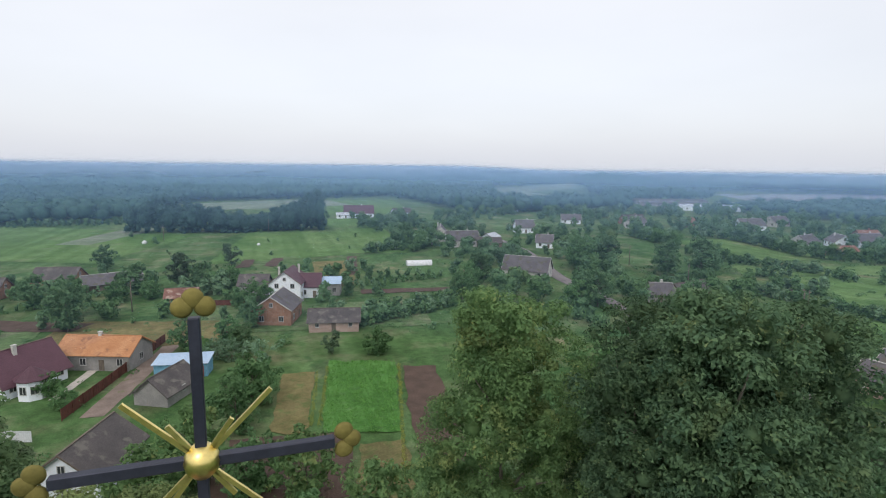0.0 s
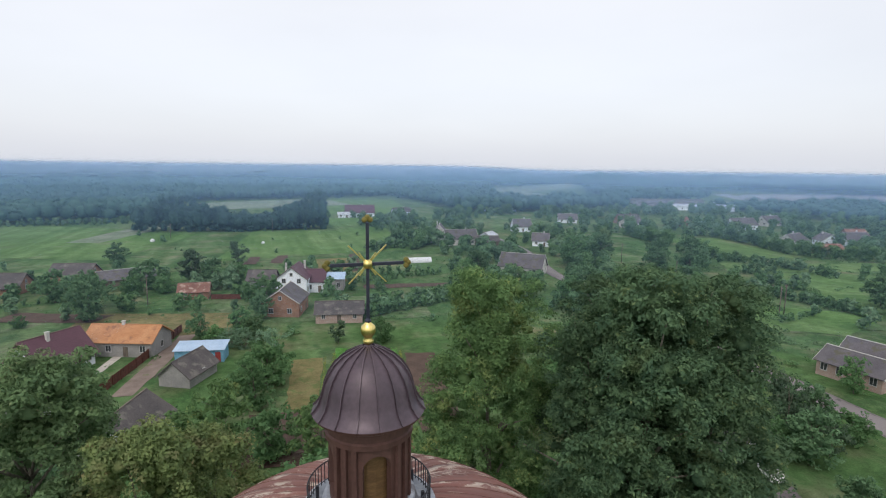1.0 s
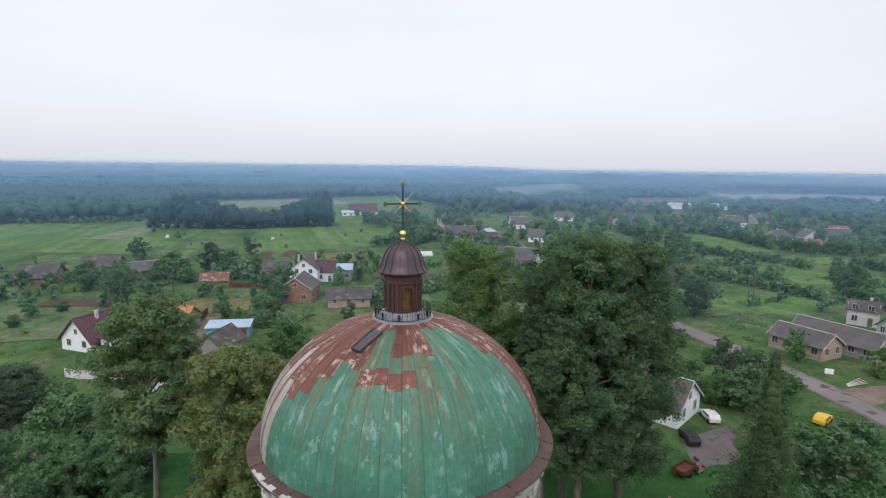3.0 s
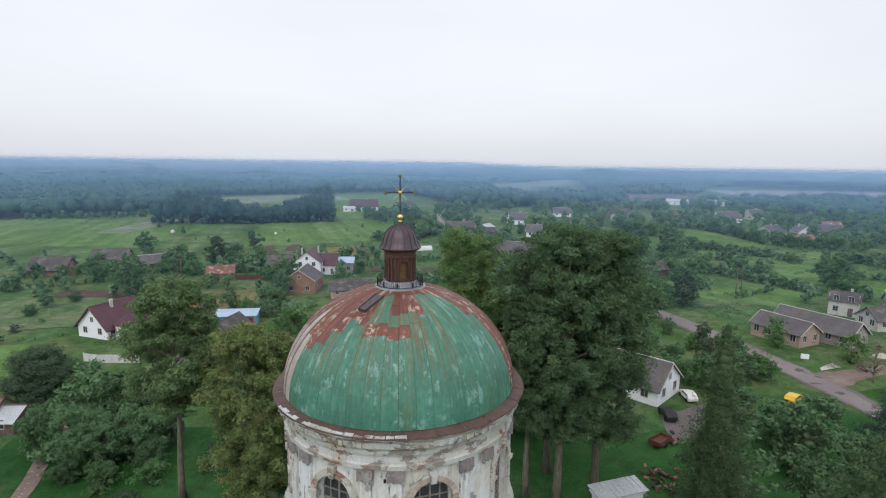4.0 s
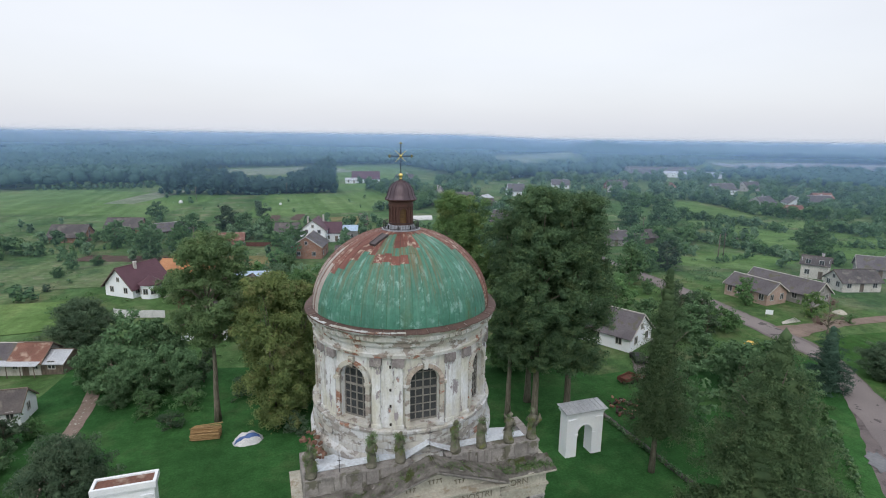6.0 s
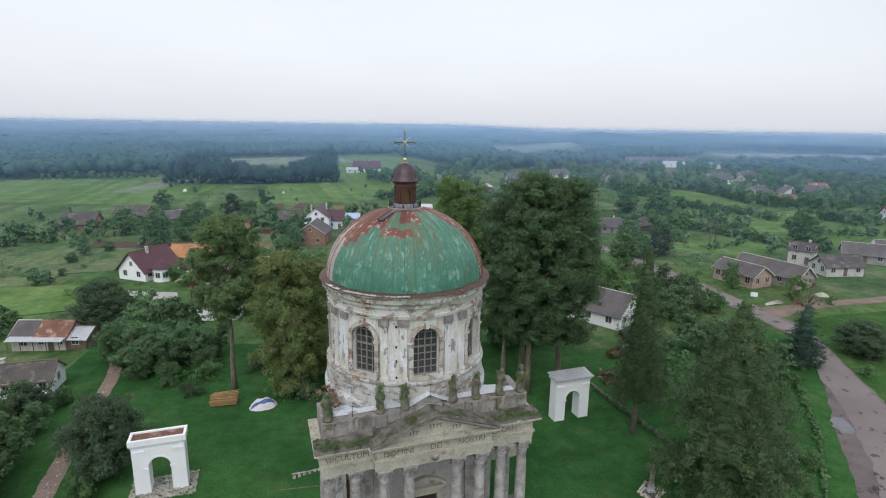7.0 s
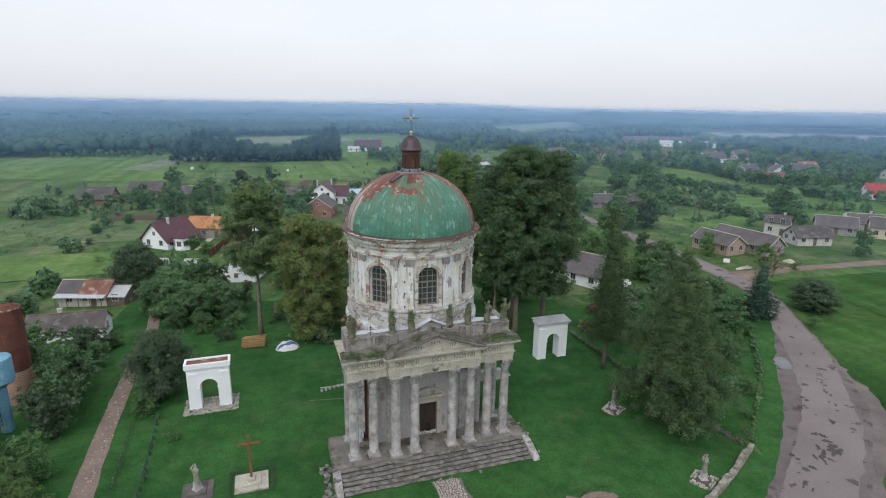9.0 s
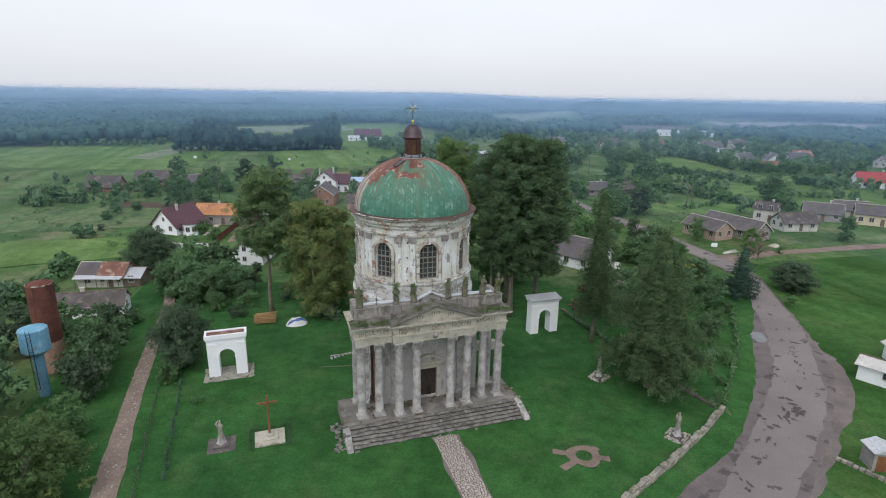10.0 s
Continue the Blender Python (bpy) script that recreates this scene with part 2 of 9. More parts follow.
M["hay"] = grass("dry_grass", (0.17, 0.21, 0.095), (0.21, 0.24, 0.115), (0.22, 0.22, 0.12), 0.02, 0.5)
M["crop"] = grass("potato_crop", (0.075, 0.19, 0.03), (0.1, 0.23, 0.04), (0.13, 0.22, 0.06), 0.1, 0.55, stripe=0.8)
M["crop_dry"] = grass("withered_crop", (0.165, 0.14, 0.046), (0.2, 0.17, 0.052), (0.11, 0.15, 0.036), 0.1, 0.5)
M["soil"] = surface("tilled_soil", (0.075, 0.052, 0.042), (0.11, 0.075, 0.06), 0.4, 12, 0.95, bump=0.8, dist=0.1)
M["far_tan"] = grass("stubble", (0.24, 0.23, 0.17), (0.28, 0.26, 0.19), (0.2, 0.24, 0.12), 0.01, 0.55)
M["asphalt"] = surface("worn_asphalt", (0.175, 0.16, 0.168), (0.225, 0.205, 0.21), 0.1, 60, 0.85, bump=0.35,
                       spot=(0.085, 0.08, 0.084), spot_scale=0.42, spot_at=0.605, spot_soft=0.012, speck=0.4)
M["puddle"] = surface("rain_water", (0.1, 0.11, 0.13), (0.14, 0.15, 0.17), 0.4, 6, 0.12, bump=0, spec=0.6)
M["wet_edge"] = surface("dark_road_edge", (0.12, 0.105, 0.112), (0.165, 0.145, 0.15), 0.3, 30, 0.7, bump=0.5, spot=(0.075, 0.066, 0.07), spot_scale=0.5, spot_at=0.56)
M["shoulder"] = surface("gravel_shoulder", (0.135, 0.12, 0.122), (0.2, 0.178, 0.175), 0.25, 40, 0.95, bump=0.6, dist=0.05)
M["dirt"] = surface("dirt_track", (0.17, 0.135, 0.118), (0.25, 0.2, 0.175), 0.35, 14, 0.95, bump=0.6, dist=0.05,
                    spot=(0.12, 0.15, 0.06), spot_scale=0.5, spot_at=0.62)
M["cobble"] = surface("pale_cobble", (0.36, 0.34, 0.31), (0.5, 0.47, 0.43), 2.0, 6, 0.85, vary=0.2)
M["green_sheet"] = dome_paint("green_painted_sheet", (0.044, 0.165, 0.122), (0.066, 0.212, 0.158), (0.19, 0.37, 0.335), (0.17, 0.112, 0.055), (0.1, 0.17, 0.08), 0.52, 0.48, 24.0, 27.6)
M["rust_sheet"] = dome_paint("rusted_red_sheet", (0.125, 0.046, 0.038), (0.185, 0.07, 0.054), (0.5, 0.43, 0.36), (0.085, 0.052, 0.05), (0.22, 0.1, 0.066), 0.5, 0.55, 18.0, 22.0, (20.0, 9.0), 0.12)
M["grey_sheet"] = dome_paint("bare_weathered_sheet", (0.3, 0.285, 0.28), (0.4, 0.375, 0.36), (0.52, 0.5, 0.48), (0.21, 0.1, 0.075), (0.25, 0.12, 0.09), 0.52, 0.5, 18.0, 22.0)
M["plaster"] = peeling("peeling_plaster", (0.7, 0.74, 0.79), (0.57, 0.58, 0.53), (0.3, 0.285, 0.315), (0.33, 0.21, 0.17), (0.38, 0.38, 0.385), 0.575, 0.66, 0.52, 1.5, 0.55)
M["plaster_old"] = peeling("bare_plaster", (0.56, 0.595, 0.63), (0.46, 0.46, 0.43), (0.29, 0.28, 0.27), (0.32, 0.175, 0.125), (0.26, 0.25, 0.225), 0.54, 0.6, 0.53, 0.7, 1.8)
M["cornice"] = peeling("worn_cornice", (0.57, 0.595, 0.61), (0.49, 0.485, 0.44), (0.3, 0.275, 0.255), (0.3, 0.165, 0.125), (0.27, 0.25, 0.225), 0.54, 0.55, 0.56, 0.9, 1.6)
M["broken_plaster"] = surface("broken_grey_plaster", (0.2, 0.185, 0.195), (0.31, 0.29, 0.3), 1.2, 8, 0.95, bump=0.8, dist=0.05, spot=(0.42, 0.41, 0.4), spot_scale=1.5, spot_at=0.6)
M["statue"] = surface("lichened_stone", (0.1, 0.102, 0.08), (0.2, 0.2, 0.165), 1.3, 7, 0.95, bump=0.8, dist=0.04,
                      spot=(0.12, 0.135, 0.055), spot_scale=1.4, spot_at=0.54, stain=(0.36, 0.36, 0.34), stain_at=0.62)
M["letter"] = surface("dark_incised_letter", (0.14, 0.13, 0.105), (0.25, 0.235, 0.19), 2, 4, 0.95, bump=0.2)
M["stone"] = surface("grey_limestone", (0.25, 0.25, 0.26), (0.47, 0.475, 0.485), 1.1, 7, 0.9, bump=0.6, dist=0.03,
                     spot=(0.24, 0.22, 0.2), spot_scale=1.0, spot_at=0.58, stain=(0.2, 0.19, 0.165), stain_at=0.6, vary=0.06)
M["sandstone"] = surface("yellow_sandstone", (0.37, 0.37, 0.325), (0.49, 0.485, 0.435), 0.7, 9, 0.9, bump=0.5, dist=0.03,
                         spot=(0.3, 0.27, 0.21), spot_scale=0.8, spot_at=0.58, stain=(0.27, 0.25, 0.2), stain_at=0.6)
M["step"] = surface("step_stone", (0.095, 0.095, 0.094), (0.265, 0.264, 0.258), 1.3, 7, 0.92, bump=0.7, dist=0.03,
                    spot=(0.14, 0.14, 0.08), spot_scale=0.7, spot_at=0.58, vary=0.15)
M["moss"] = surface("mossy_ledge", (0.07, 0.068, 0.06), (0.2, 0.195, 0.185), 1.1, 9, 0.95, bump=1.0, dist=0.08,
                    spot=(0.05, 0.066, 0.022), spot_scale=0.75, spot_at=0.55)
M["eave"] = surface("brown_eave_sheet", (0.085, 0.058, 0.054), (0.125, 0.08, 0.072), 0.8, 8, 0.6, bump=0.2,
                    spot=(0.35, 0.33, 0.3), spot_scale=0.5, spot_at=0.66)
M["hatch"] = surface("dark_zinc", (0.1, 0.09, 0.1), (0.15, 0.135, 0.145), 0.8, 6, 0.45, 0.3, bump=0.1)
M["lantern"] = surface("brown_painted_sheet", (0.072, 0.054, 0.07), (0.098, 0.072, 0.092), 1.2, 6, 0.42, 0.25, bump=0.12, spec=0.5)
M["lantern_wall"] = surface("dull_brown_sheet", (0.085, 0.045, 0.04), (0.11, 0.06, 0.052), 1.2, 6, 0.55, 0.1, bump=0.12)
M["pale_sheet"] = surface("pale_galvanised_sheet", (0.58, 0.65, 0.74), (0.68, 0.74, 0.82), 0.7, 6, 0.4, 0.15, bump=0.15,
                          spot=(0.3, 0.31, 0.33), spot_scale=0.7, spot_at=0.62)
M["lantern_base"] = surface("dull_zinc_base", (0.26, 0.29, 0.34), (0.38, 0.41, 0.46), 1.5, 6, 0.5, 0.2, bump=0.2, spot=(0.16, 0.16, 0.18), spot_scale=1.5, spot_at=0.56)
M["seam_green"] = surface("green_seam_paint", (0.05, 0.17, 0.115), (0.075, 0.2, 0.14), 0.8, 6, 0.6, bump=0.1, spot=(0.12, 0.12, 0.07), spot_scale=0.7, spot_at=0.56)
M["seam_rust"] = surface("rusty_seam", (0.11, 0.05, 0.04), (0.16, 0.075, 0.055), 0.8, 6, 0.7, bump=0.1)
M["iron"] = surface("black_iron", (0.03, 0.032, 0.04), (0.05, 0.052, 0.062), 2, 6, 0.55, 0.5, bump=0.1)
M["cross_iron"] = surface("blue_black_iron", (0.03, 0.035, 0.055), (0.045, 0.05, 0.075), 2, 6, 0.5, 0.3, bump=0.1)
M["gold"] = surface("gilt", (0.85, 0.68, 0.24), (0.95, 0.78, 0.32), 2, 6, 0.32, 1.0, bump=0.05)
M["dull_gilt"] = surface("tarnished_gilt", (0.17, 0.15, 0.045), (0.25, 0.215, 0.065), 3, 6, 0.7, 0.3, bump=0.2)
# near-black that paints the unlit inside of openings
M["dark"] = surface("painted_opening_dark", (0.02, 0.018, 0.016), (0.035, 0.03, 0.028), 1, 6, 0.9, bump=0)
M["door_wood"] = surface("dark_brown_boards", (0.035, 0.026, 0.026), (0.06, 0.043, 0.04), 3, 6, 0.7, stretch=(3, 3, 0.4), bump=0.3)
M["old_wood"] = surface("bare_wood", (0.31, 0.205, 0.1), (0.45, 0.31, 0.16), 2, 6, 0.8, stretch=(1, 1, 3), bump=0.3, vary=0.25)
M["grey_wood"] = surface("grey_wood", (0.12, 0.1, 0.085), (0.2, 0.17, 0.145), 2, 6, 0.9, stretch=(2, 2, 0.5), bump=0.4, vary=0.15)
M["cross_wood"] = surface("red_brown_wood", (0.17, 0.08, 0.04), (0.23, 0.11, 0.055), 2, 6, 0.6, stretch=(2, 2, 0.4), bump=0.2)
M["whitewash"] = surface("white_limewash", (0.8, 0.86, 0.95), (0.84, 0.89, 0.96), 0.7, 10, 0.85, bump=0.35,
                         spot=(0.72, 0.77, 0.85), spot_scale=0.8, spot_at=0.64, stain=(0.64, 0.67, 0.7), stain_at=0.74, speck=0.16)
M["dirty_white"] = surface("grey_white_plaster", (0.5, 0.5, 0.48), (0.6, 0.6, 0.58), 0.7, 9, 0.9, bump=0.35,
                           spot=(0.38, 0.37, 0.34), spot_scale=0.6, spot_at=0.58, stain=(0.36, 0.34, 0.3), stain_at=0.6)
M["cream"] = surface("cream_plaster", (0.55, 0.5, 0.36), (0.62, 0.57, 0.43), 0.6, 8, 0.9, bump=0.2, stain=(0.4, 0.36, 0.27))
M["grey_wall"] = surface("grey_block_wall", (0.25, 0.25, 0.255), (0.33, 0.325, 0.325), 0.6, 9, 0.9, bump=0.3, stain=(0.25, 0.24, 0.22))
M["window_frame"] = surface("white_window_frame", (0.46, 0.47, 0.48), (0.56, 0.56, 0.57), 2, 5, 0.6, bump=0.1)
M["old_frame"] = surface("grey_brown_window_bars", (0.19, 0.19, 0.18), (0.27, 0.265, 0.25), 2, 5, 0.8, bump=0.2)
g = Nodes("window_glass")
M["glass"] = g.done(g.mix(g.noise(g.coords(), 1.5), (0.03, 0.036, 0.042), (0.075, 0.085, 0.095)), 0.15, 0, 0.6)
M["rubble"] = surface("rubble_stone", (0.32, 0.32, 0.29), (0.5, 0.49, 0.46), 1.5, 5, 0.95, bump=0.6, vary=0.2,
                      spot=(0.13, 0.16, 0.07), spot_scale=0.8, spot_at=0.6)
M["fence_stone"] = surface("lichened_wall_stone", (0.2, 0.195, 0.18), (0.35, 0.34, 0.31), 1.2, 6, 0.95, bump=0.7, dist=0.04, vary=0.18,
                           spot=(0.14, 0.15, 0.09), spot_scale=1.0, spot_at=0.57)
M["blue_paint"] = surface("faded_blue_paint", (0.13, 0.33, 0.5), (0.18, 0.4, 0.57), 0.8, 8, 0.55, bump=0.15,
                          spot=(0.26, 0.14, 0.08), spot_scale=1.1, spot_at=0.64, stain=(0.36, 0.5, 0.6), stain_at=0.6)
M["rust_steel"] = surface("dark_rusted_steel", (0.1, 0.042, 0.034), (0.15, 0.062, 0.048), 0.7, 8, 0.85, bump=0.4,
                          stain=(0.07, 0.035, 0.03), stain_at=0.56)
M["tarp_blue"] = surface("blue_tarpaulin", (0.06, 0.12, 0.34), (0.09, 0.17, 0.42), 1.5, 5, 0.5, bump=0.3)
M["tarp_white"] = surface("white_tarpaulin", (0.6, 0.63, 0.68), (0.7, 0.73, 0.77), 1.5, 5, 0.5, bump=0.3)
M["car_white"] = surface("white_car_paint", (0.72, 0.73, 0.75), (0.76, 0.77, 0.79), 1, 4, 0.25, bump=0, spec=0.5)
M["car_yellow"] = surface("yellow_car_paint", (0.72, 0.45, 0.03), (0.76, 0.5, 0.05), 1, 4, 0.3, bump=0, spec=0.5)
M["tyre"] = surface("tyre_rubber", (0.02, 0.02, 0.02), (0.035, 0.035, 0.035), 2, 5, 0.9, bump=0.2)
M["leaf_forest"] = leafy("forest_canopy", (0.024, 0.052, 0.032), (0.05, 0.09, 0.046), (0.075, 0.105, 0.052), (0.06, 0.096, 0.05), 0.55, 0.006, 0.15)
# stained plaster, greyed to paint in the dimmer light behind the columns
M["portico_plaster"] = surface("dimmed_portico_plaster", (0.34, 0.345, 0.355), (0.46, 0.46, 0.47), 0.6, 9, 0.9, bump=0.4, stretch=(1, 1, 0.5), spot=(0.24, 0.23, 0.23), spot_scale=0.6, spot_at=0.58, stain=(0.27, 0.265, 0.26), stain_at=0.57)
M["attic"] = surface("dark_attic_stone", (0.2, 0.195, 0.195), (0.32, 0.31, 0.305), 0.9, 9, 0.92, bump=0.6, dist=0.03, spot=(0.13, 0.13, 0.105), spot_scale=0.8, spot_at=0.55, stain=(0.14, 0.135, 0.125), stain_at=0.56)
M["floor_stone"] = surface("worn_floor_stone", (0.14, 0.138, 0.13), (0.25, 0.245, 0.235), 0.7, 9, 0.92, bump=0.8, dist=0.05, spot=(0.09, 0.085, 0.055), spot_scale=0.6, spot_at=0.54)
M["brown_brick"] = surface("dark_bare_brick", (0.17, 0.1, 0.075), (0.25, 0.16, 0.12), 1.0, 9, 0.95, bump=0.8, dist=0.04, stain=(0.1, 0.08, 0.07), stain_at=0.55)
M["louvre"] = surface("dark_varnished_boards", (0.1, 0.06, 0.028), (0.16, 0.1, 0.045), 3, 5, 0.5, stretch=(1, 1, 4), bump=0.3)
# mossy risers, with the shade under the treads painted into the colour
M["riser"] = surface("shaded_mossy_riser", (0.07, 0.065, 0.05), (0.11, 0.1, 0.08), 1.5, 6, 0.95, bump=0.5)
M["roof_grey"] = ribbed("grey_slate_roof", (0.092, 0.087, 0.102), (0.142, 0.136, 0.152), 0.18, "X", 0.85, course=1.1, spot=(0.1, 0.1, 0.075))
M["roof_dark"] = ribbed("dark_slate_roof", (0.075, 0.07, 0.075), (0.12, 0.11, 0.11), 0.18, "X", 0.85, course=1.1, spot=(0.16, 0.15, 0.14))
M["roof_maroon"] = ribbed("maroon_metal_tile_roof", (0.085, 0.042, 0.06), (0.105, 0.052, 0.072), 0.22, "X", 0.5, course=0.35)
M["roof_orange"] = ribbed("orange_clay_tile_roof", (0.42, 0.19, 0.09), (0.55, 0.3, 0.16), 0.25, "X", 0.85, course=0.4, spot=(0.3, 0.15, 0.09))
M["roof_rust"] = ribbed("rusty_sheet_roof", (0.15, 0.075, 0.06), (0.22, 0.115, 0.09), 0.3, "X", 0.75, spot=(0.33, 0.25, 0.21))
M["roof_blue"] = ribbed("pale_blue_sheet_roof", (0.3, 0.42, 0.58), (0.4, 0.52, 0.66), 0.4, "X", 0.5)
M["roof_zinc"] = ribbed("zinc_sheet_roof", (0.42, 0.46, 0.52), (0.55, 0.59, 0.64), 0.5, "X", 0.4, 0.4)
M["roof_red"] = ribbed("red_sheet_roof", (0.26, 0.045, 0.05), (0.32, 0.06, 0.06), 0.3, "X", 0.5)
M["bark"] = surface("grey_bark", (0.12, 0.112, 0.09), (0.21, 0.2, 0.165), 2.5, 6, 0.95, stretch=(2, 2, 0.4), bump=0.8, dist=0.05)


def brickwork(name, a, b, mortar, scale=1.0):
    n = Nodes(name)
    c = n.add("ShaderNodeTexCoord")
    geo = n.add("ShaderNodeNewGeometry")
    sep = n.add("ShaderNodeSeparateXYZ")
    n.link(c.outputs["Object"], sep.inputs[0])
    add = n.add("ShaderNodeMath")
    add.operation = "ADD"
    n.link(sep.outputs["X"], add.inputs[0]), n.link(sep.outputs["Y"], add.inputs[1])
    comb = n.add("ShaderNodeCombineXYZ")
    n.link(add.outputs[0], comb.inputs["X"]), n.link(sep.outputs["Z"], comb.inputs["Y"])
    br = n.add("ShaderNodeTexBrick", Scale=scale, Mortar_Size=0.012, Brick_Width=0.26, Row_Height=0.085)
    br.inputs["Color1"].default_value, br.inputs["Color2"].default_value, br.inputs["Mortar"].default_value = rgba(a), rgba(b), rgba(mortar)
    n.link(comb.outputs[0], br.inputs["Vector"])
    v = n.coords()
    col = n.mix(0.7, br.outputs["Color"], n.mix(n.step(n.noise(v, 0.8, 6.0), 0.3, 0.7), (0.7, 0.68, 0.66), (1.2, 1.2, 1.2)), "MULTIPLY")
    n.bump(br.outputs["Fac"], -0.3, 0.01)
    return n.done(col, 0.9, 0, 0.2)


M["brick"] = brickwork("red_brick", (0.25, 0.12, 0.085), (0.31, 0.155, 0.105), (0.3, 0.25, 0.215))
M["brick_pink"] = brickwork("pinkish_brick", (0.36, 0.25, 0.22), (0.42, 0.3, 0.27), (0.42, 0.38, 0.35))
M["brick_old"] = brickwork("spalled_brick", (0.25, 0.115, 0.085), (0.36, 0.23, 0.18), (0.45, 0.38, 0.32))
M["leaf_maple"] = leafy("maple_leaves", (0.046, 0.084, 0.022), (0.108, 0.158, 0.038), (0.2, 0.185, 0.042), (0.17, 0.17, 0.038), 0.56, 0.22)
M["leaf_linden"] = leafy("linden_leaves", (0.032, 0.06, 0.023), (0.075, 0.11, 0.034), (0.145, 0.155, 0.042), (0.1, 0.122, 0.034), 0.6, 0.3)
M["leaf_brown"] = leafy("turning_leaves", (0.066, 0.09, 0.024), (0.125, 0.142, 0.034), (0.175, 0.13, 0.042), (0.15, 0.115, 0.04), 0.56, 0.3)
M["leaf_ash"] = leafy("ash_leaves", (0.066, 0.108, 0.034), (0.135, 0.182, 0.052), (0.18, 0.175, 0.06), (0.13, 0.135, 0.052), 0.57, 0.35)
M["leaf_red"] = leafy("sparse_red_leaves", (0.1, 0.06, 0.04), (0.14, 0.09, 0.05), (0.09, 0.1, 0.04))
M["greenery_bush"] = leafy("garden_greenery", (0.052, 0.1, 0.028), (0.09, 0.145, 0.038), (0.135, 0.175, 0.05), (0.115, 0.15, 0.046), 0.56, 0.02, 0.2)
M["greenery_grey"] = leafy("grey_greenery", (0.06, 0.1, 0.036), (0.095, 0.135, 0.048), (0.13, 0.16, 0.06), glow=0.2)
M["greenery_wood"] = leafy("village_greenery", (0.042, 0.08, 0.027), (0.072, 0.115, 0.036), (0.11, 0.138, 0.044), (0.09, 0.125, 0.06), 0.55, 0.012, 0.2)
M["leaf_larch"] = leafy("larch_needles", (0.034, 0.06, 0.02), (0.078, 0.11, 0.033), (0.13, 0.132, 0.048), (0.108, 0.118, 0.04), 0.6, 0.3)
M["leaf_spruce"] = leafy("spruce_needles", (0.024, 0.05, 0.024), (0.044, 0.076, 0.034), (0.06, 0.094, 0.04), glow=0.1)
M["leaf_bush"] = leafy("bush_leaves", (0.042, 0.085, 0.024), (0.088, 0.145, 0.038), (0.135, 0.175, 0.05), (0.11, 0.15, 0.045), 0.58, 0.3)
M["leaf_dark"] = leafy("dark_shrub_leaves", (0.038, 0.062, 0.026), (0.066, 0.09, 0.034), (0.1, 0.092, 0.046))
M["leaf_willow"] = leafy("grey_green_leaves", (0.08, 0.13, 0.05), (0.125, 0.175, 0.07), (0.17, 0.21, 0.09))
M["leaf_wood"] = leafy("woodland_canopy", (0.042, 0.08, 0.026), (0.078, 0.122, 0.038), (0.12, 0.145, 0.048), (0.095, 0.125, 0.045), 0.55, 0.01, 0.2)

M["brick_bare"] = surface("bare_pale_brick", (0.4, 0.34, 0.3), (0.5, 0.44, 0.4), 1.5, 6, 0.92, bump=0.5, vary=0.25)
M["loose_brick"] = surface("mossy_loose_brick", (0.15, 0.085, 0.065), (0.24, 0.14, 0.11), 1.5, 6, 0.95, bump=0.6, spot=(0.08, 0.09, 0.045), spot_scale=1.5, spot_at=0.55)
M["potato_leaf"] = leafy("potato_leaves", (0.062, 0.135, 0.02), (0.092, 0.185, 0.028), (0.13, 0.2, 0.04), glow=0.2)
M["leaf_bloom"] = leafy("yellow_flowers", (0.1, 0.12, 0.02), (0.2, 0.19, 0.025), (0.34, 0.28, 0.03), glow=0.2)
M["pothole"] = surface("damp_pothole", (0.06, 0.054, 0.058), (0.095, 0.085, 0.09), 0.8, 20, 0.8, bump=0.6, dist=0.04)
M["pasture"] = grass("roadside_pasture", (0.038, 0.105, 0.018), (0.052, 0.126, 0.022), (0.085, 0.135, 0.034), 0.02, 0.52, (0.5, 1.45), stripe=5.0, rank=0.6)
M["roof_white"] = surface("pale_sheet_roof", (0.46, 0.47, 0.48), (0.6, 0.61, 0.61), 0.6, 8, 0.6, bump=0.3)
M["grave_slab"] = surface("dark_grave_slab", (0.085, 0.08, 0.085), (0.16, 0.15, 0.15), 1.2, 8, 0.92, bump=0.6, spot=(0.22, 0.22, 0.2), spot_scale=2.0, spot_at=0.62)
M["rim_mortar"] = surface("crumbled_rim", (0.2, 0.17, 0.15), (0.5, 0.48, 0.45), 1.6, 6, 0.95, bump=0.6, spot=(0.12, 0.06, 0.045), spot_scale=1.2, spot_at=0.5)
M["track"] = surface("trodden_track", (0.195, 0.152, 0.132), (0.275, 0.225, 0.2), 0.3, 14, 0.95, bump=0.6, dist=0.05, spot=(0.14, 0.108, 0.095), spot_scale=0.6, spot_at=0.6)
M["leaf_growth"] = leafy("ledge_weed_leaves", (0.045, 0.08, 0.022), (0.1, 0.135, 0.035), (0.17, 0.16, 0.06))

# ---- building tools ----
def mesh_of(name, bm, *mats, smooth=False):
    me = bpy.data.meshes.new(name)
    bmesh.ops.recalc_face_normals(bm, faces=bm.faces)
    bm.to_mesh(me)
    bm.free()
    for m in mats:
        me.materials.append(m)
    if smooth:
        me.polygons.foreach_set("use_smooth", [True] * len(me.polygons))
    return me


def part(name, bm, material, parent, label="", smooth=False, at=None):
    """Links a bmesh (or a mesh) as one object under a thing or a part."""
    me = bm if isinstance(bm, bpy.types.Mesh) else mesh_of(name, bm, *(material if isinstance(material, (list, tuple)) else [material]), smooth=smooth)
    ob = new(name, me)
    ob.parent = parent
    if at is not None:
        ob.matrix_basis = at
    if label:
        ob["label"] = label
    return ob


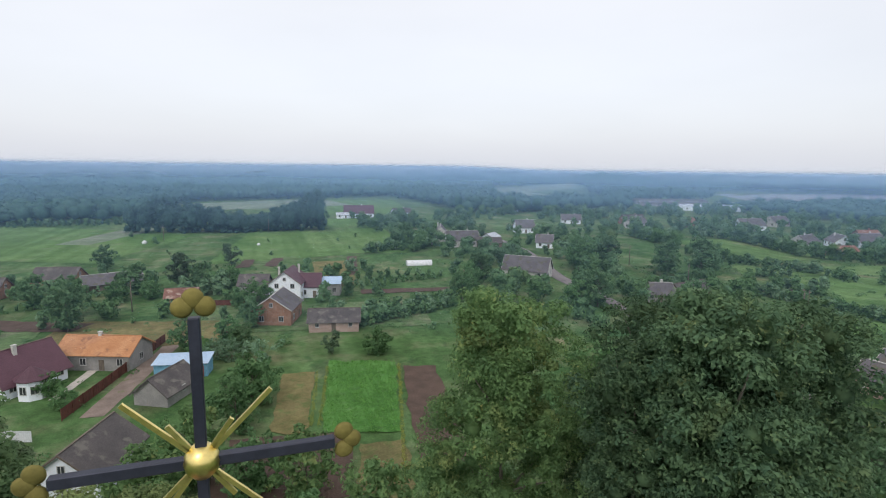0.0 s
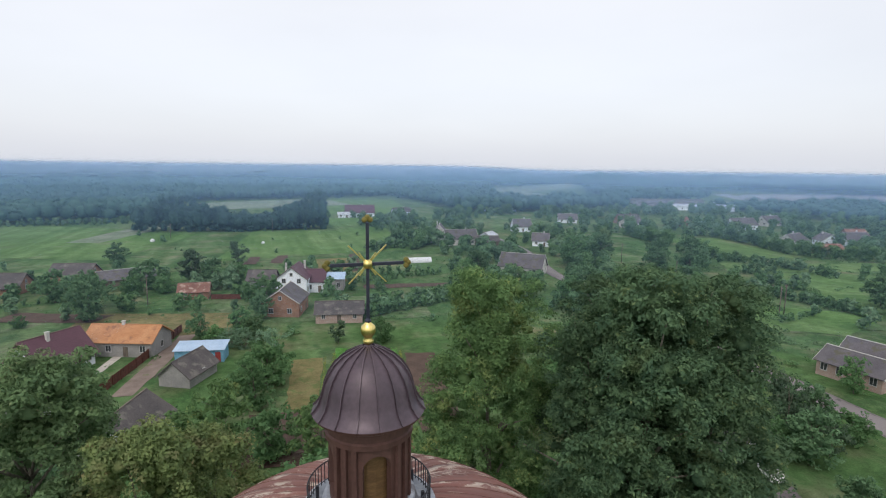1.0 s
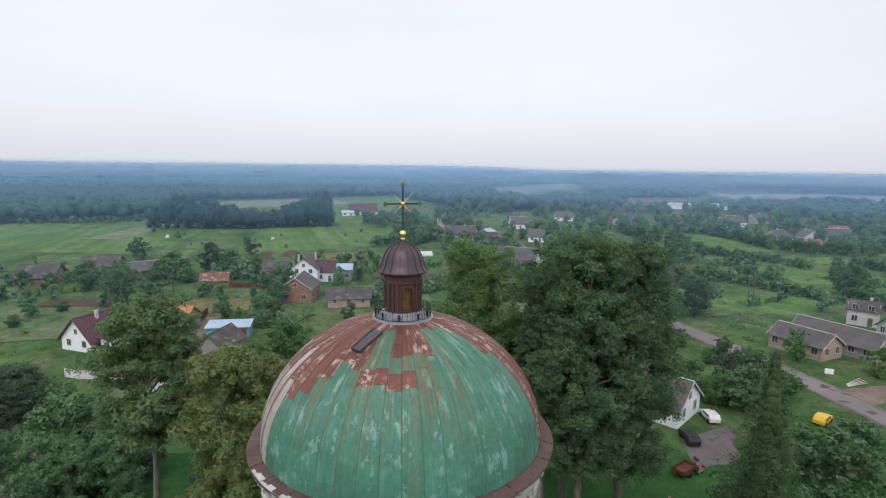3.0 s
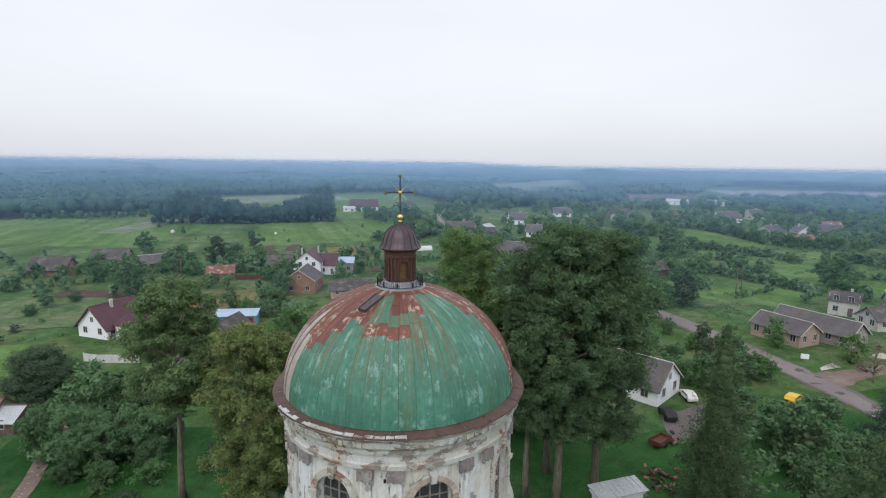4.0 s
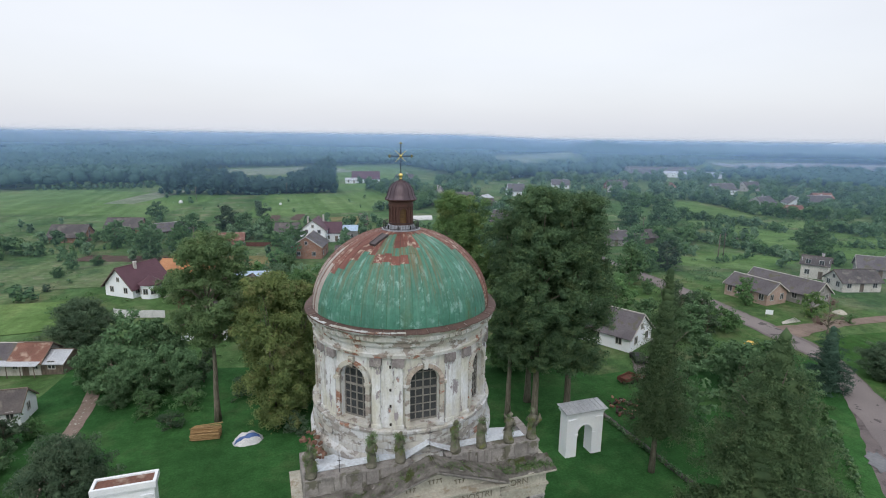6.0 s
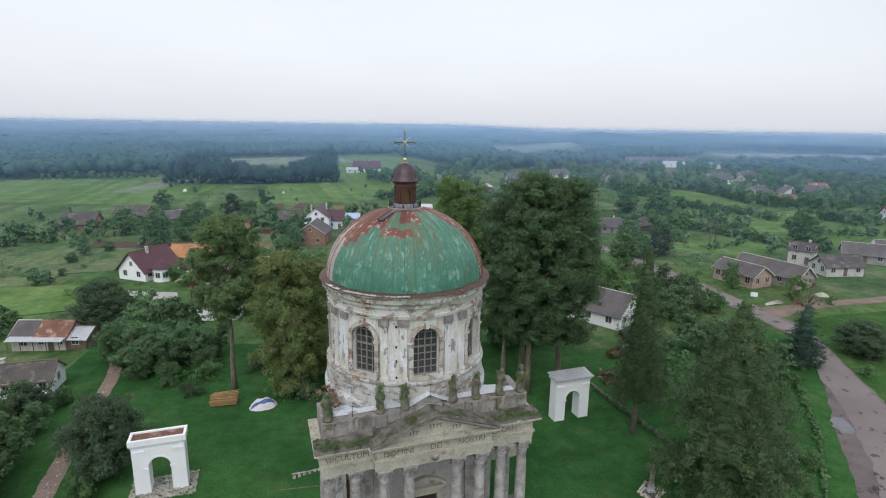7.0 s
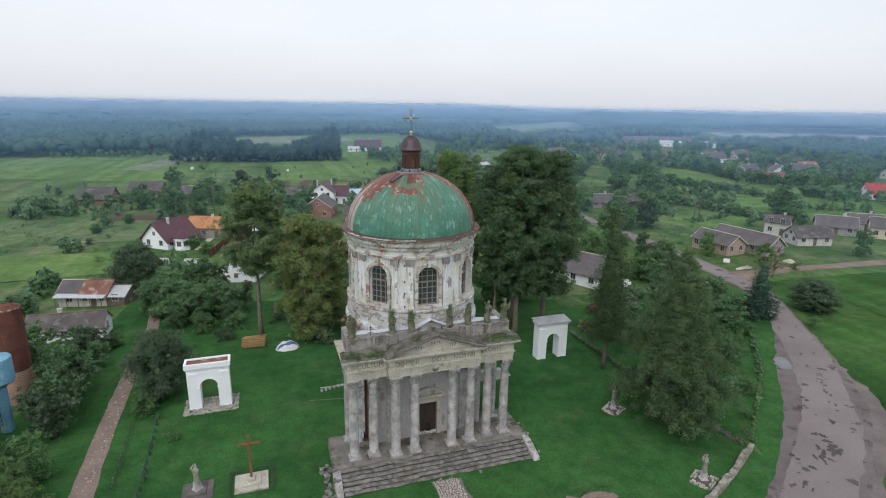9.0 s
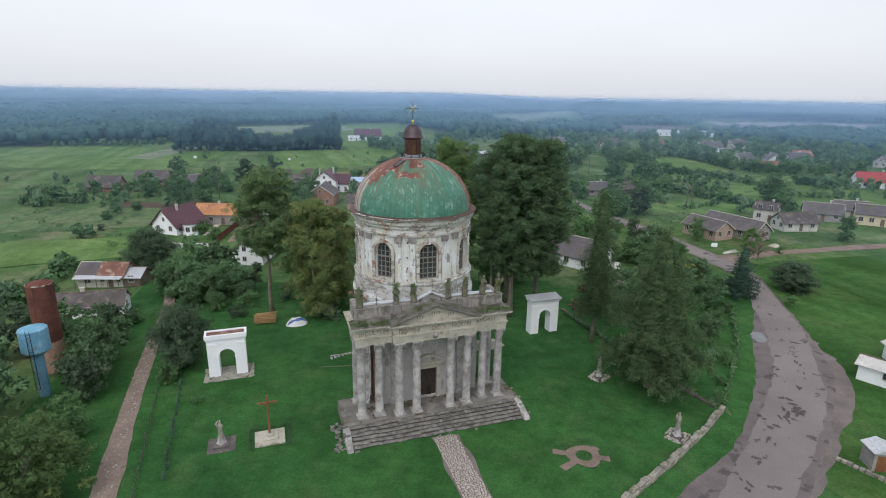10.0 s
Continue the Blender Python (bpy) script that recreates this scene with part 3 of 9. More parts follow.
def thing(name, at, label, category, group="", kind=""):
    ob = new(name)
    ob.matrix_basis = at
    return tagged(ob, label, category, group, kind)


def solid(name, bm, material, at, label, category, group="", kind="", smooth=False):
    ob = new(name, mesh_of(name, bm, *(material if isinstance(material, (list, tuple)) else [material]), smooth=smooth))
    ob.matrix_basis = at
    return tagged(ob, label, category, group, kind)


def box(bm, x0, x1, y0, y1, z0, z1, m=None, mi=0):
    vs = [bm.verts.new(p) for p in ((x0, y0, z0), (x1, y0, z0), (x1, y1, z0), (x0, y1, z0), (x0, y0, z1), (x1, y0, z1), (x1, y1, z1), (x0, y1, z1))]
    if m is not None:
        for v in vs:
            v.co = m @ v.co
    for f in ((0, 3, 2, 1), (4, 5, 6, 7), (0, 1, 5, 4), (1, 2, 6, 5), (2, 3, 7, 6), (3, 0, 4, 7)):
        bm.faces.new([vs[i] for i in f]).material_index = mi
    return vs


def lathe(bm, profile, n=48, a0=0.0, a1=360.0, m=None, mi=0, closed=False):
    """Turns (r, z) pairs round the z axis."""
    full = abs(a1 - a0) >= 359.9
    cols = n if full else n + 1
    rings = []
    for i in range(cols):
        a = radians(a0 + (a1 - a0) * i / n)
        ring = []
        for r, z in profile:
            p = Vector((r * math.cos(a), r * math.sin(a), z))
            ring.append(bm.verts.new(m @ p if m is not None else p))
        rings.append(ring)
    for i in range(n):
        p, q = rings[i], rings[(i + 1) % cols]
        for j in range(len(profile) - (0 if closed else 1)):
            k = (j + 1) % len(profile)
            try:
                bm.faces.new((p[j], q[j], q[k], p[k])).material_index = mi
            except ValueError:
                pass
    return rings


def tube(bm, pts, radii, n=7):
    rings = []
    for i, p in enumerate(pts):
        p = Vector(p)
        d = (Vector(pts[min(i + 1, len(pts) - 1)]) - Vector(pts[max(i - 1, 0)])).normalized()
        s = d.cross(Vector((0.3, 1, 0.2))).normalized()
        u = d.cross(s)
        r = radii[i]
        rings.append([bm.verts.new(p + r * (math.cos(2 * math.pi * k / n) * s + math.sin(2 * math.pi * k / n) * u)) for k in range(n)])
    for a, b in zip(rings, rings[1:]):
        for k in range(n):
            bm.faces.new((a[k], a[(k + 1) % n], b[(k + 1) % n], b[k]))
    bm.faces.new(rings[0][::-1]), bm.faces.new(rings[-1])


def prism(bm, outline, y0, y1, m=None, mi=0):
    """An outline in x and z, drawn out along y."""
    a = [bm.verts.new(m @ Vector((x, y0, z)) if m is not None else (x, y0, z)) for x, z in outline]
    b = [bm.verts.new(m @ Vector((x, y1, z)) if m is not None else (x, y1, z)) for x, z in outline]
    bm.faces.new(a).material_index = mi
    bm.faces.new(b[::-1]).material_index = mi
    for i in range(len(a)):
        j = (i + 1) % len(a)
        bm.faces.new((a[j], a[i], b[i], b[j])).material_index = mi


def soften(bm, width, segments=1):
    bmesh.ops.bevel(bm, geom=list(bm.edges), offset=width, segments=segments, affect="EDGES", profile=0.6)


def roughen(bm, amount, scale=1.0):
    for v in bm.verts:
        v.co += noise.noise_vector(v.co * scale) * amount


def arched_wall(bm, place, s0, s1, z0, z1, holes, steps=10):
    """A wall with arched openings; place(s, depth 0..1, z) gives its points; holes: (centre, half width, sill, spring)."""
    cuts = {s0, s1}
    for c, w, zs, zp in holes:
        cuts |= {c + w * math.cos(math.pi * k / steps) for k in range(steps + 1)}
    edges = sorted(cuts)
    fine = []
    for a, b in zip(edges, edges[1:]):
        k = max(1, int((b - a) / 0.6))
        fine += [a + (b - a) * i / k for i in range(k)]
    fine.append(edges[-1])
    memo = {}

    def v(s, d, z):
        key = (round(s, 4), d, round(z, 4))
        if key not in memo:
            memo[key] = bm.verts.new(place(s, d, z))
        return memo[key]

    def quad(*ps):
        vs = []
        for p in ps:
            q = v(*p)
            if q not in vs:
                vs.append(q)
        if len(vs) > 2:
            try:
                bm.faces.new(vs)
            except ValueError:
                pass

    for a, b in zip(fine, fine[1:]):
        mid = (a + b) / 2
        hole = next((h for h in holes if abs(mid - h[0]) < h[1]), None)
        if hole is None:
            for d in (0, 1):
                quad((a, d, z0), (b, d, z0), (b, d, z1), (a, d, z1))
        else:
            c, w, zs, zp = hole
            ta, tb = (zp + math.sqrt(max(0, w * w - (s - c) ** 2)) for s in (a, b))
            for d in (0, 1):
                if zs > z0:
                    quad((a, d, z0), (b, d, z0), (b, d, zs), (a, d, zs))
                quad((a, d, ta), (b, d, tb), (b, d, z1), (a, d, z1))
            quad((a, 0, zs), (b, 0, zs), (b, 1, zs), (a, 1, zs))
            quad((a, 0, ta), (b, 0, tb), (b, 1, tb), (a, 1, ta))
            for s, end in ((a, abs(a - c + w) < 1e-6), (b, abs(b - c - w) < 1e-6)):
                if end:
                    quad((s, 0, zs), (s, 1, zs), (s, 1, zp), (s, 0, zp))
        quad((a, 0, z1), (b, 0, z1), (b, 1, z1), (a, 1, z1))
        quad((a, 0, z0), (b, 0, z0), (b, 1, z0), (a, 1, z0))
    for s in (s0, s1):
        quad((s, 0, z0), (s, 1, z0), (s, 1, z1), (s, 0, z1))


def leaves(name, clumps, count, size, material, seed, hang=0.0, shell=0.62, keel=0.25, domed=0.0):
    """A crown of single leaves round clumps (x, y, z, rx, ry, rz)."""
    rng = np.random.default_rng(seed)
    cl = np.array(clumps, float)
    wt = (cl[:, 3] * cl[:, 4] + cl[:, 3] * cl[:, 5]) ** 1.0
    pick = rng.choice(len(cl), count, p=wt / wt.sum())
    d = rng.normal(size=(count, 3))
    d /= np.linalg.norm(d, axis=1)[:, None]
    low = (d[:, 2] < 0) & (rng.random(count) < domed)
    d[low, 2] *= -1
    r = shell + (1.08 - shell) * rng.random(count) ** 0.7
    pos = cl[pick, :3] + d * cl[pick, 3:] * r[:, None]
    pos[:, 2] -= hang * rng.random(count) ** 2
    nrm = d * 1.2 + rng.normal(size=(count, 3)) * 0.5 + np.array([0, 0, 0.35])
    nrm /= np.linalg.norm(nrm, axis=1)[:, None]
    t = np.cross(nrm, rng.normal(size=(count, 3)))
    t /= np.linalg.norm(t, axis=1)[:, None] + 1e-9
    b = np.cross(nrm, t)
    s = (size * (0.6 + 0.8 * rng.random(count)) * np.clip(cl[pick, 3] / 0.9, 0.3, 1.0))[:, None]
    w = (0.3 + 0.2 * rng.random(count))[:, None]
    tri = np.stack([pos - t * s * 0.55 + b * s * w, pos - t * s * 0.55 - b * s * w, pos + t * s * 0.7 - nrm * s * keel], axis=1)
    me = bpy.data.meshes.new(name)
    me.vertices.add(count * 3), me.loops.add(count * 3), me.polygons.add(count)
    me.vertices.foreach_set("co", tri.reshape(-1))
    me.loops.foreach_set("vertex_index", np.arange(count * 3, dtype=np.int32))
    me.polygons.foreach_set("loop_start", np.arange(0, count * 3, 3, dtype=np.int32))
    me.polygons.foreach_set("loop_total", np.full(count, 3, dtype=np.int32))
    me.update(calc_edges=True)
    me.materials.append(material)
    return me


def ico(level):
    b = bmesh.new()
    bmesh.ops.create_icosphere(b, subdivisions=level, radius=1)
    v = np.array([q.co for q in b.verts])
    f = np.array([[q.index for q in p.verts] for p in b.faces])
    b.free()
    return v, f


ICO = {1: ico(1)}


def foliage(name, clumps, cores, count, leaf, material, seed, hang=0.0, shell=0.72, domed=0.5):
    """Single leaves round clumps, with lumpy shaded cores inside; all (x, y, z, rx, ry, rz)."""
    rng = np.random.default_rng(seed)
    base, tri = ICO[1]
    vs, fs, at = [], [], 0
    for c in cores:
        p = base * (0.8 + 0.35 * rng.random(len(base)))[:, None]
        vs.append(np.array(c[:3]) + p * np.array(c[3:]))
        fs.append(tri + at)
        at += len(p)
    me = leaves("fringe", clumps, count, leaf, material, seed + 1, hang, shell, 0.25, domed)
    co = np.zeros(len(me.vertices) * 3)
    me.vertices.foreach_get("co", co)
    vs.append(co.reshape(-1, 3))
    fs.append(np.arange(len(me.vertices)).reshape(-1, 3) + at)
    bpy.data.meshes.remove(me)
    v, f = np.concatenate(vs), np.concatenate(fs)
    me = bpy.data.meshes.new(name)
    me.vertices.add(len(v)), me.loops.add(len(f) * 3), me.polygons.add(len(f))
    me.vertices.foreach_set("co", v.reshape(-1))
    me.loops.foreach_set("vertex_index", f.reshape(-1).astype(np.int32))
    me.polygons.foreach_set("loop_start", np.arange(0, len(f) * 3, 3, dtype=np.int32))
    me.polygons.foreach_set("loop_total", np.full(len(f), 3, dtype=np.int32))
    me.update(calc_edges=True)
    me.materials.append(material)
    return me


def crowns(name, clumps, material, seed, per=60, leaf=0.7, core=0.7):
    """Many leafy crowns in one mesh."""
    cores = [(*c[:3], c[3] * core, c[4] * core, c[5] * core) for c in clumps] if core else []
    return foliage(name, clumps, cores, per * len(clumps), leaf, material, seed)


def smooth01(u):
    u = min(1.0, max(0.0, u))
    return u * u * (3 - 2 * u)


def ground_z(x, y):
    """The lie of the land: level round the church, falling to the valley, hills far off."""
    z = -2.5 * smooth01((y - 25 - 0.3 * x) / 70)
    r = math.hypot(x, y)
    if r > 900:
        a = math.degrees(math.atan2(x, y)) - 18.9
        crest = 10 * smooth01((2 - a) / 12) + 7 * smooth01((12 - a) / 10) - 1
        crest *= 0.9 + 0.1 * math.sin(a * 0.35 + 1.0)
        z += crest * smooth01((r - 1300) / 1900)
        z += 17 * math.exp(-((x - 585) / 105) ** 2 - ((y - 840) / 90) ** 2)
        z += 16 * math.exp(-((a - 3.0) / 7.0) ** 2) * math.exp(-((r - 1480) / 300) ** 2)
        z += 9 * math.exp(-((a - 24.0) / 9) ** 2) * math.exp(-((r - 1700) / 300) ** 2)
        z += 4 * math.sin(a * 1.7 + r * 0.004) * smooth01((r - 1200) / 600)
        z += 6 * smooth01((r - 1000) / 500) * noise.noise(Vector((a * 0.13, r * 0.0055, 4))) * smooth01((26 - a) / 10 + 0.4)
    return z


def sheet(name, corners, material, nu=8, nv=8, lift=0.06, label="", category="", ragged=0.0):
    """A patch of ground laid on the land between four corners."""
    bm = bmesh.new()
    p = [Vector((x, y, 0)) for x, y in corners]
    rows = []
    for i in range(nu + 1):
        row = []
        for j in range(nv + 1):
            u, v = i / nu, j / nv
            q = (p[0] * (1 - u) + p[1] * u) * (1 - v) + (p[3] * (1 - u) + p[2] * u) * v
            if ragged and (i in (0, nu) or j in (0, nv)):
                q += noise.noise_vector(q * 0.35) * ragged
            row.append(bm.verts.new((q.x, q.y, ground_z(q.x, q.y) + lift)))
        rows.append(row)
    for i in range(nu):
        for j in range(nv):
            bm.faces.new((rows[i][j], rows[i + 1][j], rows[i + 1][j + 1], rows[i][j + 1]))
    return solid(name, bm, material, Matrix(), label, category, kind="structure")


def ribbon(name, left, right, material, lift, label, category, across=6, fine=8, ragged=0.0, crown=0.0):
    """A road between two edges, smoothed."""
    def curve(pts):
        out = []
        for i in range(len(pts) - 1):
            q = [Vector(pts[min(max(i + k, 0), len(pts) - 1)]) for k in (-1, 0, 1, 2)]
            for k in range(fine):
                t = k / fine
                out.append(0.5 * (2 * q[1] + (q[2] - q[0]) * t + (2 * q[0] - 5 * q[1] + 4 * q[2] - q[3]) * t * t + (3 * q[1] - q[0] - 3 * q[2] + q[3]) * t ** 3))
        return out + [Vector(pts[-1])]
    bm = bmesh.new()
    rows = []
    for a, b in zip(curve(left), curve(right)):
        row = []
        for j in range(across + 1):
            u = j / across
            q = a.lerp(b, u)
            if ragged and j in (0, across):
                w = noise.noise_vector(Vector((q.x, q.y, 0)) * 0.5) * ragged
                q = q + Vector((w.x, w.y))
            row.append(bm.verts.new((q.x, q.y, ground_z(q.x, q.y) + lift + crown * (1 - (2 * u - 1) ** 2))))
        rows.append(row)
    for r, s in zip(rows, rows[1:]):
        for j in range(across):
            bm.faces.new((r[j], r[j + 1], s[j + 1], s[j]))
    return solid(name, bm, material, Matrix(), label, category, kind="structure")

# ---- land, roads, fields ----
def ground_lines(lo, hi, step, far):
    inner = [lo + i * step for i in range(int((hi - lo) / step) + 1)]
    out = [step * 1.35 ** k for k in range(1, 40)]
    a, b = [], []
    x = inner[0]
    for d in out:
        x -= d
        a.append(max(x, -far))
        if x <= -far:
            break
    x = inner[-1]
    for d in out:
        x += d
        b.append(min(x, far))
        if x >= far:
            break
    return a[::-1] + inner + b


gx, gy = ground_lines(-170, 340, 5, 4600), ground_lines(-110, 420, 5, 4600)
bm = bmesh.new()
grid = [[bm.verts.new((x, y, ground_z(x, y))) for y in gy] for x in gx]
for i in range(len(gx) - 1):
    for j in range(len(gy) - 1):
        bm.faces.new((grid[i][j], grid[i + 1][j], grid[i + 1][j + 1], grid[i][j + 1]))
solid("ground", bm, M["meadow"], Matrix(), "rough green village grassland reaching the horizon", "ground", kind="structure", smooth=True)

sheet("lawn", [(-52, -78), (30, -70), (36, 34), (-41, 60)], M["lawn"], 26, 34, 0.03, "mown green churchyard lawn", "lawn", 0.8)

ribbon("verge", [(35, 30), (35.4, 20), (34, 10), (33, 0), (33, -8), (33.4, -15), (22, -23), (4, -32)], [(74, 30), (74, 21), (62, 8.2), (53.5, 0.2), (45.2, -8), (37, -14.6), (23, -22.8), (6, -30.6)],
       M["lawn"], 0.045, "dark green grass verge between the churchyard and the road", "verge", 10, 6)

ribbon("verge", [(12, -40.5), (27, -30), (38, -23.8), (48, -17.2), (56, -10.8), (61, -4.2), (66.5, 3.4), (73, 12.4), (80, 22.3), (83.6, 31)], [(40, -75), (60, -62), (78, -50), (90, -36), (93, -22), (95, -10), (96, 2), (97, 12), (98, 22), (99, 30.6)],
       M["pasture"], 0.02, "green roadside grass sloping to the pasture", "verge", 12, 6)

# the asphalt road, its gravel edge, the side roads
ROAD_L = [(-120, -110), (-60, -76), (-12, -44), (5.2, -30.6), (17.8, -24.0), (28.3, -20), (36.8, -14.4), (44.6, -8.2), (53.2, 0.4), (61.2, 7.5), (69, 15), (74.8, 21.7), (77, 30), (78.5, 40), (81, 60), (88, 100), (97, 141), (99, 169), (116, 226), (122, 278), (128, 330)]
ROAD_R = [(-112, -122), (-52, -88), (-4, -56), (12, -40), (27, -29.5), (38, -23.2), (48, -16.6), (56, -10.2), (61, -3.6), (66.5, 4), (73, 13), (79.5, 22.5), (83, 31), (84.5, 40), (87, 60), (93, 100), (101, 141), (104, 168), (120, 225), (126, 277), (132, 329)]
ribbon("road", ROAD_L, ROAD_R, M["wet_edge"], 0.05, "dark brownish road bed with worn edges", "road", 8, 12, 0.3, 0.06)
LIGHT_L = [(-118, -113), (-58, -79), (-10, -46.5), (8.5, -33), (21.5, -25.2), (33.5, -18), (40.9, -13.2), (46.2, -9.4), (52.7, -3.3), (60, 4.8), (64.8, 11), (70.2, 16.5), (75.3, 22.5), (77.6, 30.5), (79, 40), (81.6, 60), (88.5, 100), (97.4, 141), (99.5, 169), (116.4, 226), (122.4, 278), (128.4, 330)]
LIGHT_R = [(-113, -120.5), (-53, -86.5), (-5, -54.5), (11.5, -39.5), (26, -29), (37, -22.8), (47.6, -15.9), (52.5, -11.2), (57.5, -6.2), (63.2, -0.4), (68.6, 7.4), (73.4, 14), (78.6, 22.2), (81.8, 31), (83.8, 40), (86.4, 60), (92.5, 100), (100.6, 141), (103.5, 168), (119.6, 225), (125.6, 277), (131.6, 329)]
surface_ob = ribbon("road_surface", LIGHT_L, LIGHT_R, M["asphalt"], 0.115, "worn pale asphalt surface with dark potholes", "road", 8, 24, 0.34, 0.06)
rp = random.Random(31)
# potholes broken through the asphalt
for x, y, n, s in ((63, 7, 1, 0.35), (62.4, 5.1, 1, 0.3), (59.8, 1.5, 3, 0.4), (57.4, -1.6, 3, 0.4), (56.2, -3.4, 4, 0.45), (54.1, -6.1, 4, 0.5), (52.2, -8.3, 4, 0.5), (50.8, -10.1, 2, 0.45), (49.5, -11.2, 2, 0.35), (46.5, -13.1, 3, 0.6),
                   (42.5, -14.6, 4, 0.7), (41.2, -16.2, 6, 0.9), (40.9, -17.2, 4, 0.8), (38.5, -17.8, 3, 0.6), (48.3, -7.8, 3, 0.45), (46, -9.6, 3, 0.5), (36.1, -16.6, 3, 0.6), (36.2, -19.1, 2, 0.6), (33, -20.5, 4, 0.6), (29, -22.5, 4, 0.7), (25, -25, 4, 0.6), (68, 14, 2, 0.4)):
    for i in range(n):
        cx, cy, rr = x + rp.gauss(0, 0.5 * s), y + rp.gauss(0, 0.9 * s), s * rp.uniform(0.28, 0.7)
        b = bmesh.new()
        turn = rp.uniform(20, 70)
        pts = []
        for k in range(19):
            a = k * 2 * math.pi / 19
            q = rr * rp.uniform(0.55, 1.1) * (1 + 0.45 * math.sin(2 * a + cx) + 0.25 * math.sin(5 * a + cy))
            pts.append(b.verts.new((q * 1.2 * math.cos(a), q * 0.75 * math.sin(a), 0)))
        mid = b.verts.new((0, 0, -0.004))
        for k in range(19):
            b.faces.new((pts[k], pts[(k + 1) % 19], mid))
        part("pothole", b, M["pothole"], surface_ob, at=pose(cx, cy, ground_z(cx, cy) + 0.187, 0, 0, turn))
b = bmesh.new()
b.faces.new([b.verts.new((1.1 * (1 + 0.25 * math.sin(3 * k)) * math.cos(k * 0.3927), 2.3 * (1 + 0.2 * math.cos(2.3 * k)) * math.sin(k * 0.3927), 0)) for k in range(16)])
solid("puddle", b, M["puddle"], pose(54.6, 0.5, 0.125, 0, 0, -42), "shallow grey-blue rain puddle at the road's edge", "puddle", kind="structure")
ribbon("road_shoulder", [(25.5, -29), (36.5, -22.4), (46.5, -16), (54.5, -9.6), (60, -3.4), (65.5, 4.2), (73.4, 15.2)],
       [(27.2, -29.8), (39.6, -23.3), (51.6, -16.4), (57.6, -10.4), (61.8, -3.6), (67.4, 4.9), (74.2, 15.6)], M["shoulder"], 0.04, "brown gravel shoulder of the road", "road", 4, 8, 0.8)
ribbon("side_road", [(79, 31.5), (90, 34.2), (104, 34.8), (131, 32.2), (180, 26.5)], [(81, 40), (90, 38.2), (104, 37.8), (134, 35.8), (182, 30)], M["dirt"], 0.07, "pale dirt side road past the houses", "road", 5, 8, 0.6)
ribbon("dirt_track", [(-33.4, -64), (-33.7, -40), (-34.1, -20), (-34.4, -4.2), (-34.7, 6.2), (-34.9, 18.3), (-35.1, 30), (-35.2, 42), (-36.4, 56), (-37.6, 75)],
       [(-30.6, -64), (-31, -40), (-31.6, -20), (-32, -4.8), (-32.7, 5.6), (-33.0, 18), (-33.2, 29.6), (-33.4, 42), (-34.6, 56), (-36, 75)], M["track"], 0.07, "pale pinkish dirt track between grass verges", "track", 6, 8, 0.16)
rs = random.Random(19)
b = bmesh.new()
for k in range(200):
    y = rs.uniform(-14, 46)
    x = -33.4 - 0.022 * (y + 4.5) + rs.choice((-0.5, 0.35, 0.5, 0.0)) + rs.gauss(0, 0.22)
    q = rs.uniform(0.03, 0.1)
    box(b, -q, q, -0.8 * q, 0.8 * q, -0.03, 0.4 * q, pose(x, y, ground_z(x, y) + 0.085, rs.uniform(-12, 12), rs.uniform(-12, 12), rs.uniform(0, 180)))
solid("track_stones", b, M["rubble"], Matrix(), "pale stones trodden into the dirt track", "stones", kind="stuff")
sheet("yard", [(42.5, 26), (49.7, 27), (55.3, 34.5), (46, 33.5)], M["wet_edge"], 8, 8, 0.05, "bare trodden yard beside the white house", "yard", 1.2)

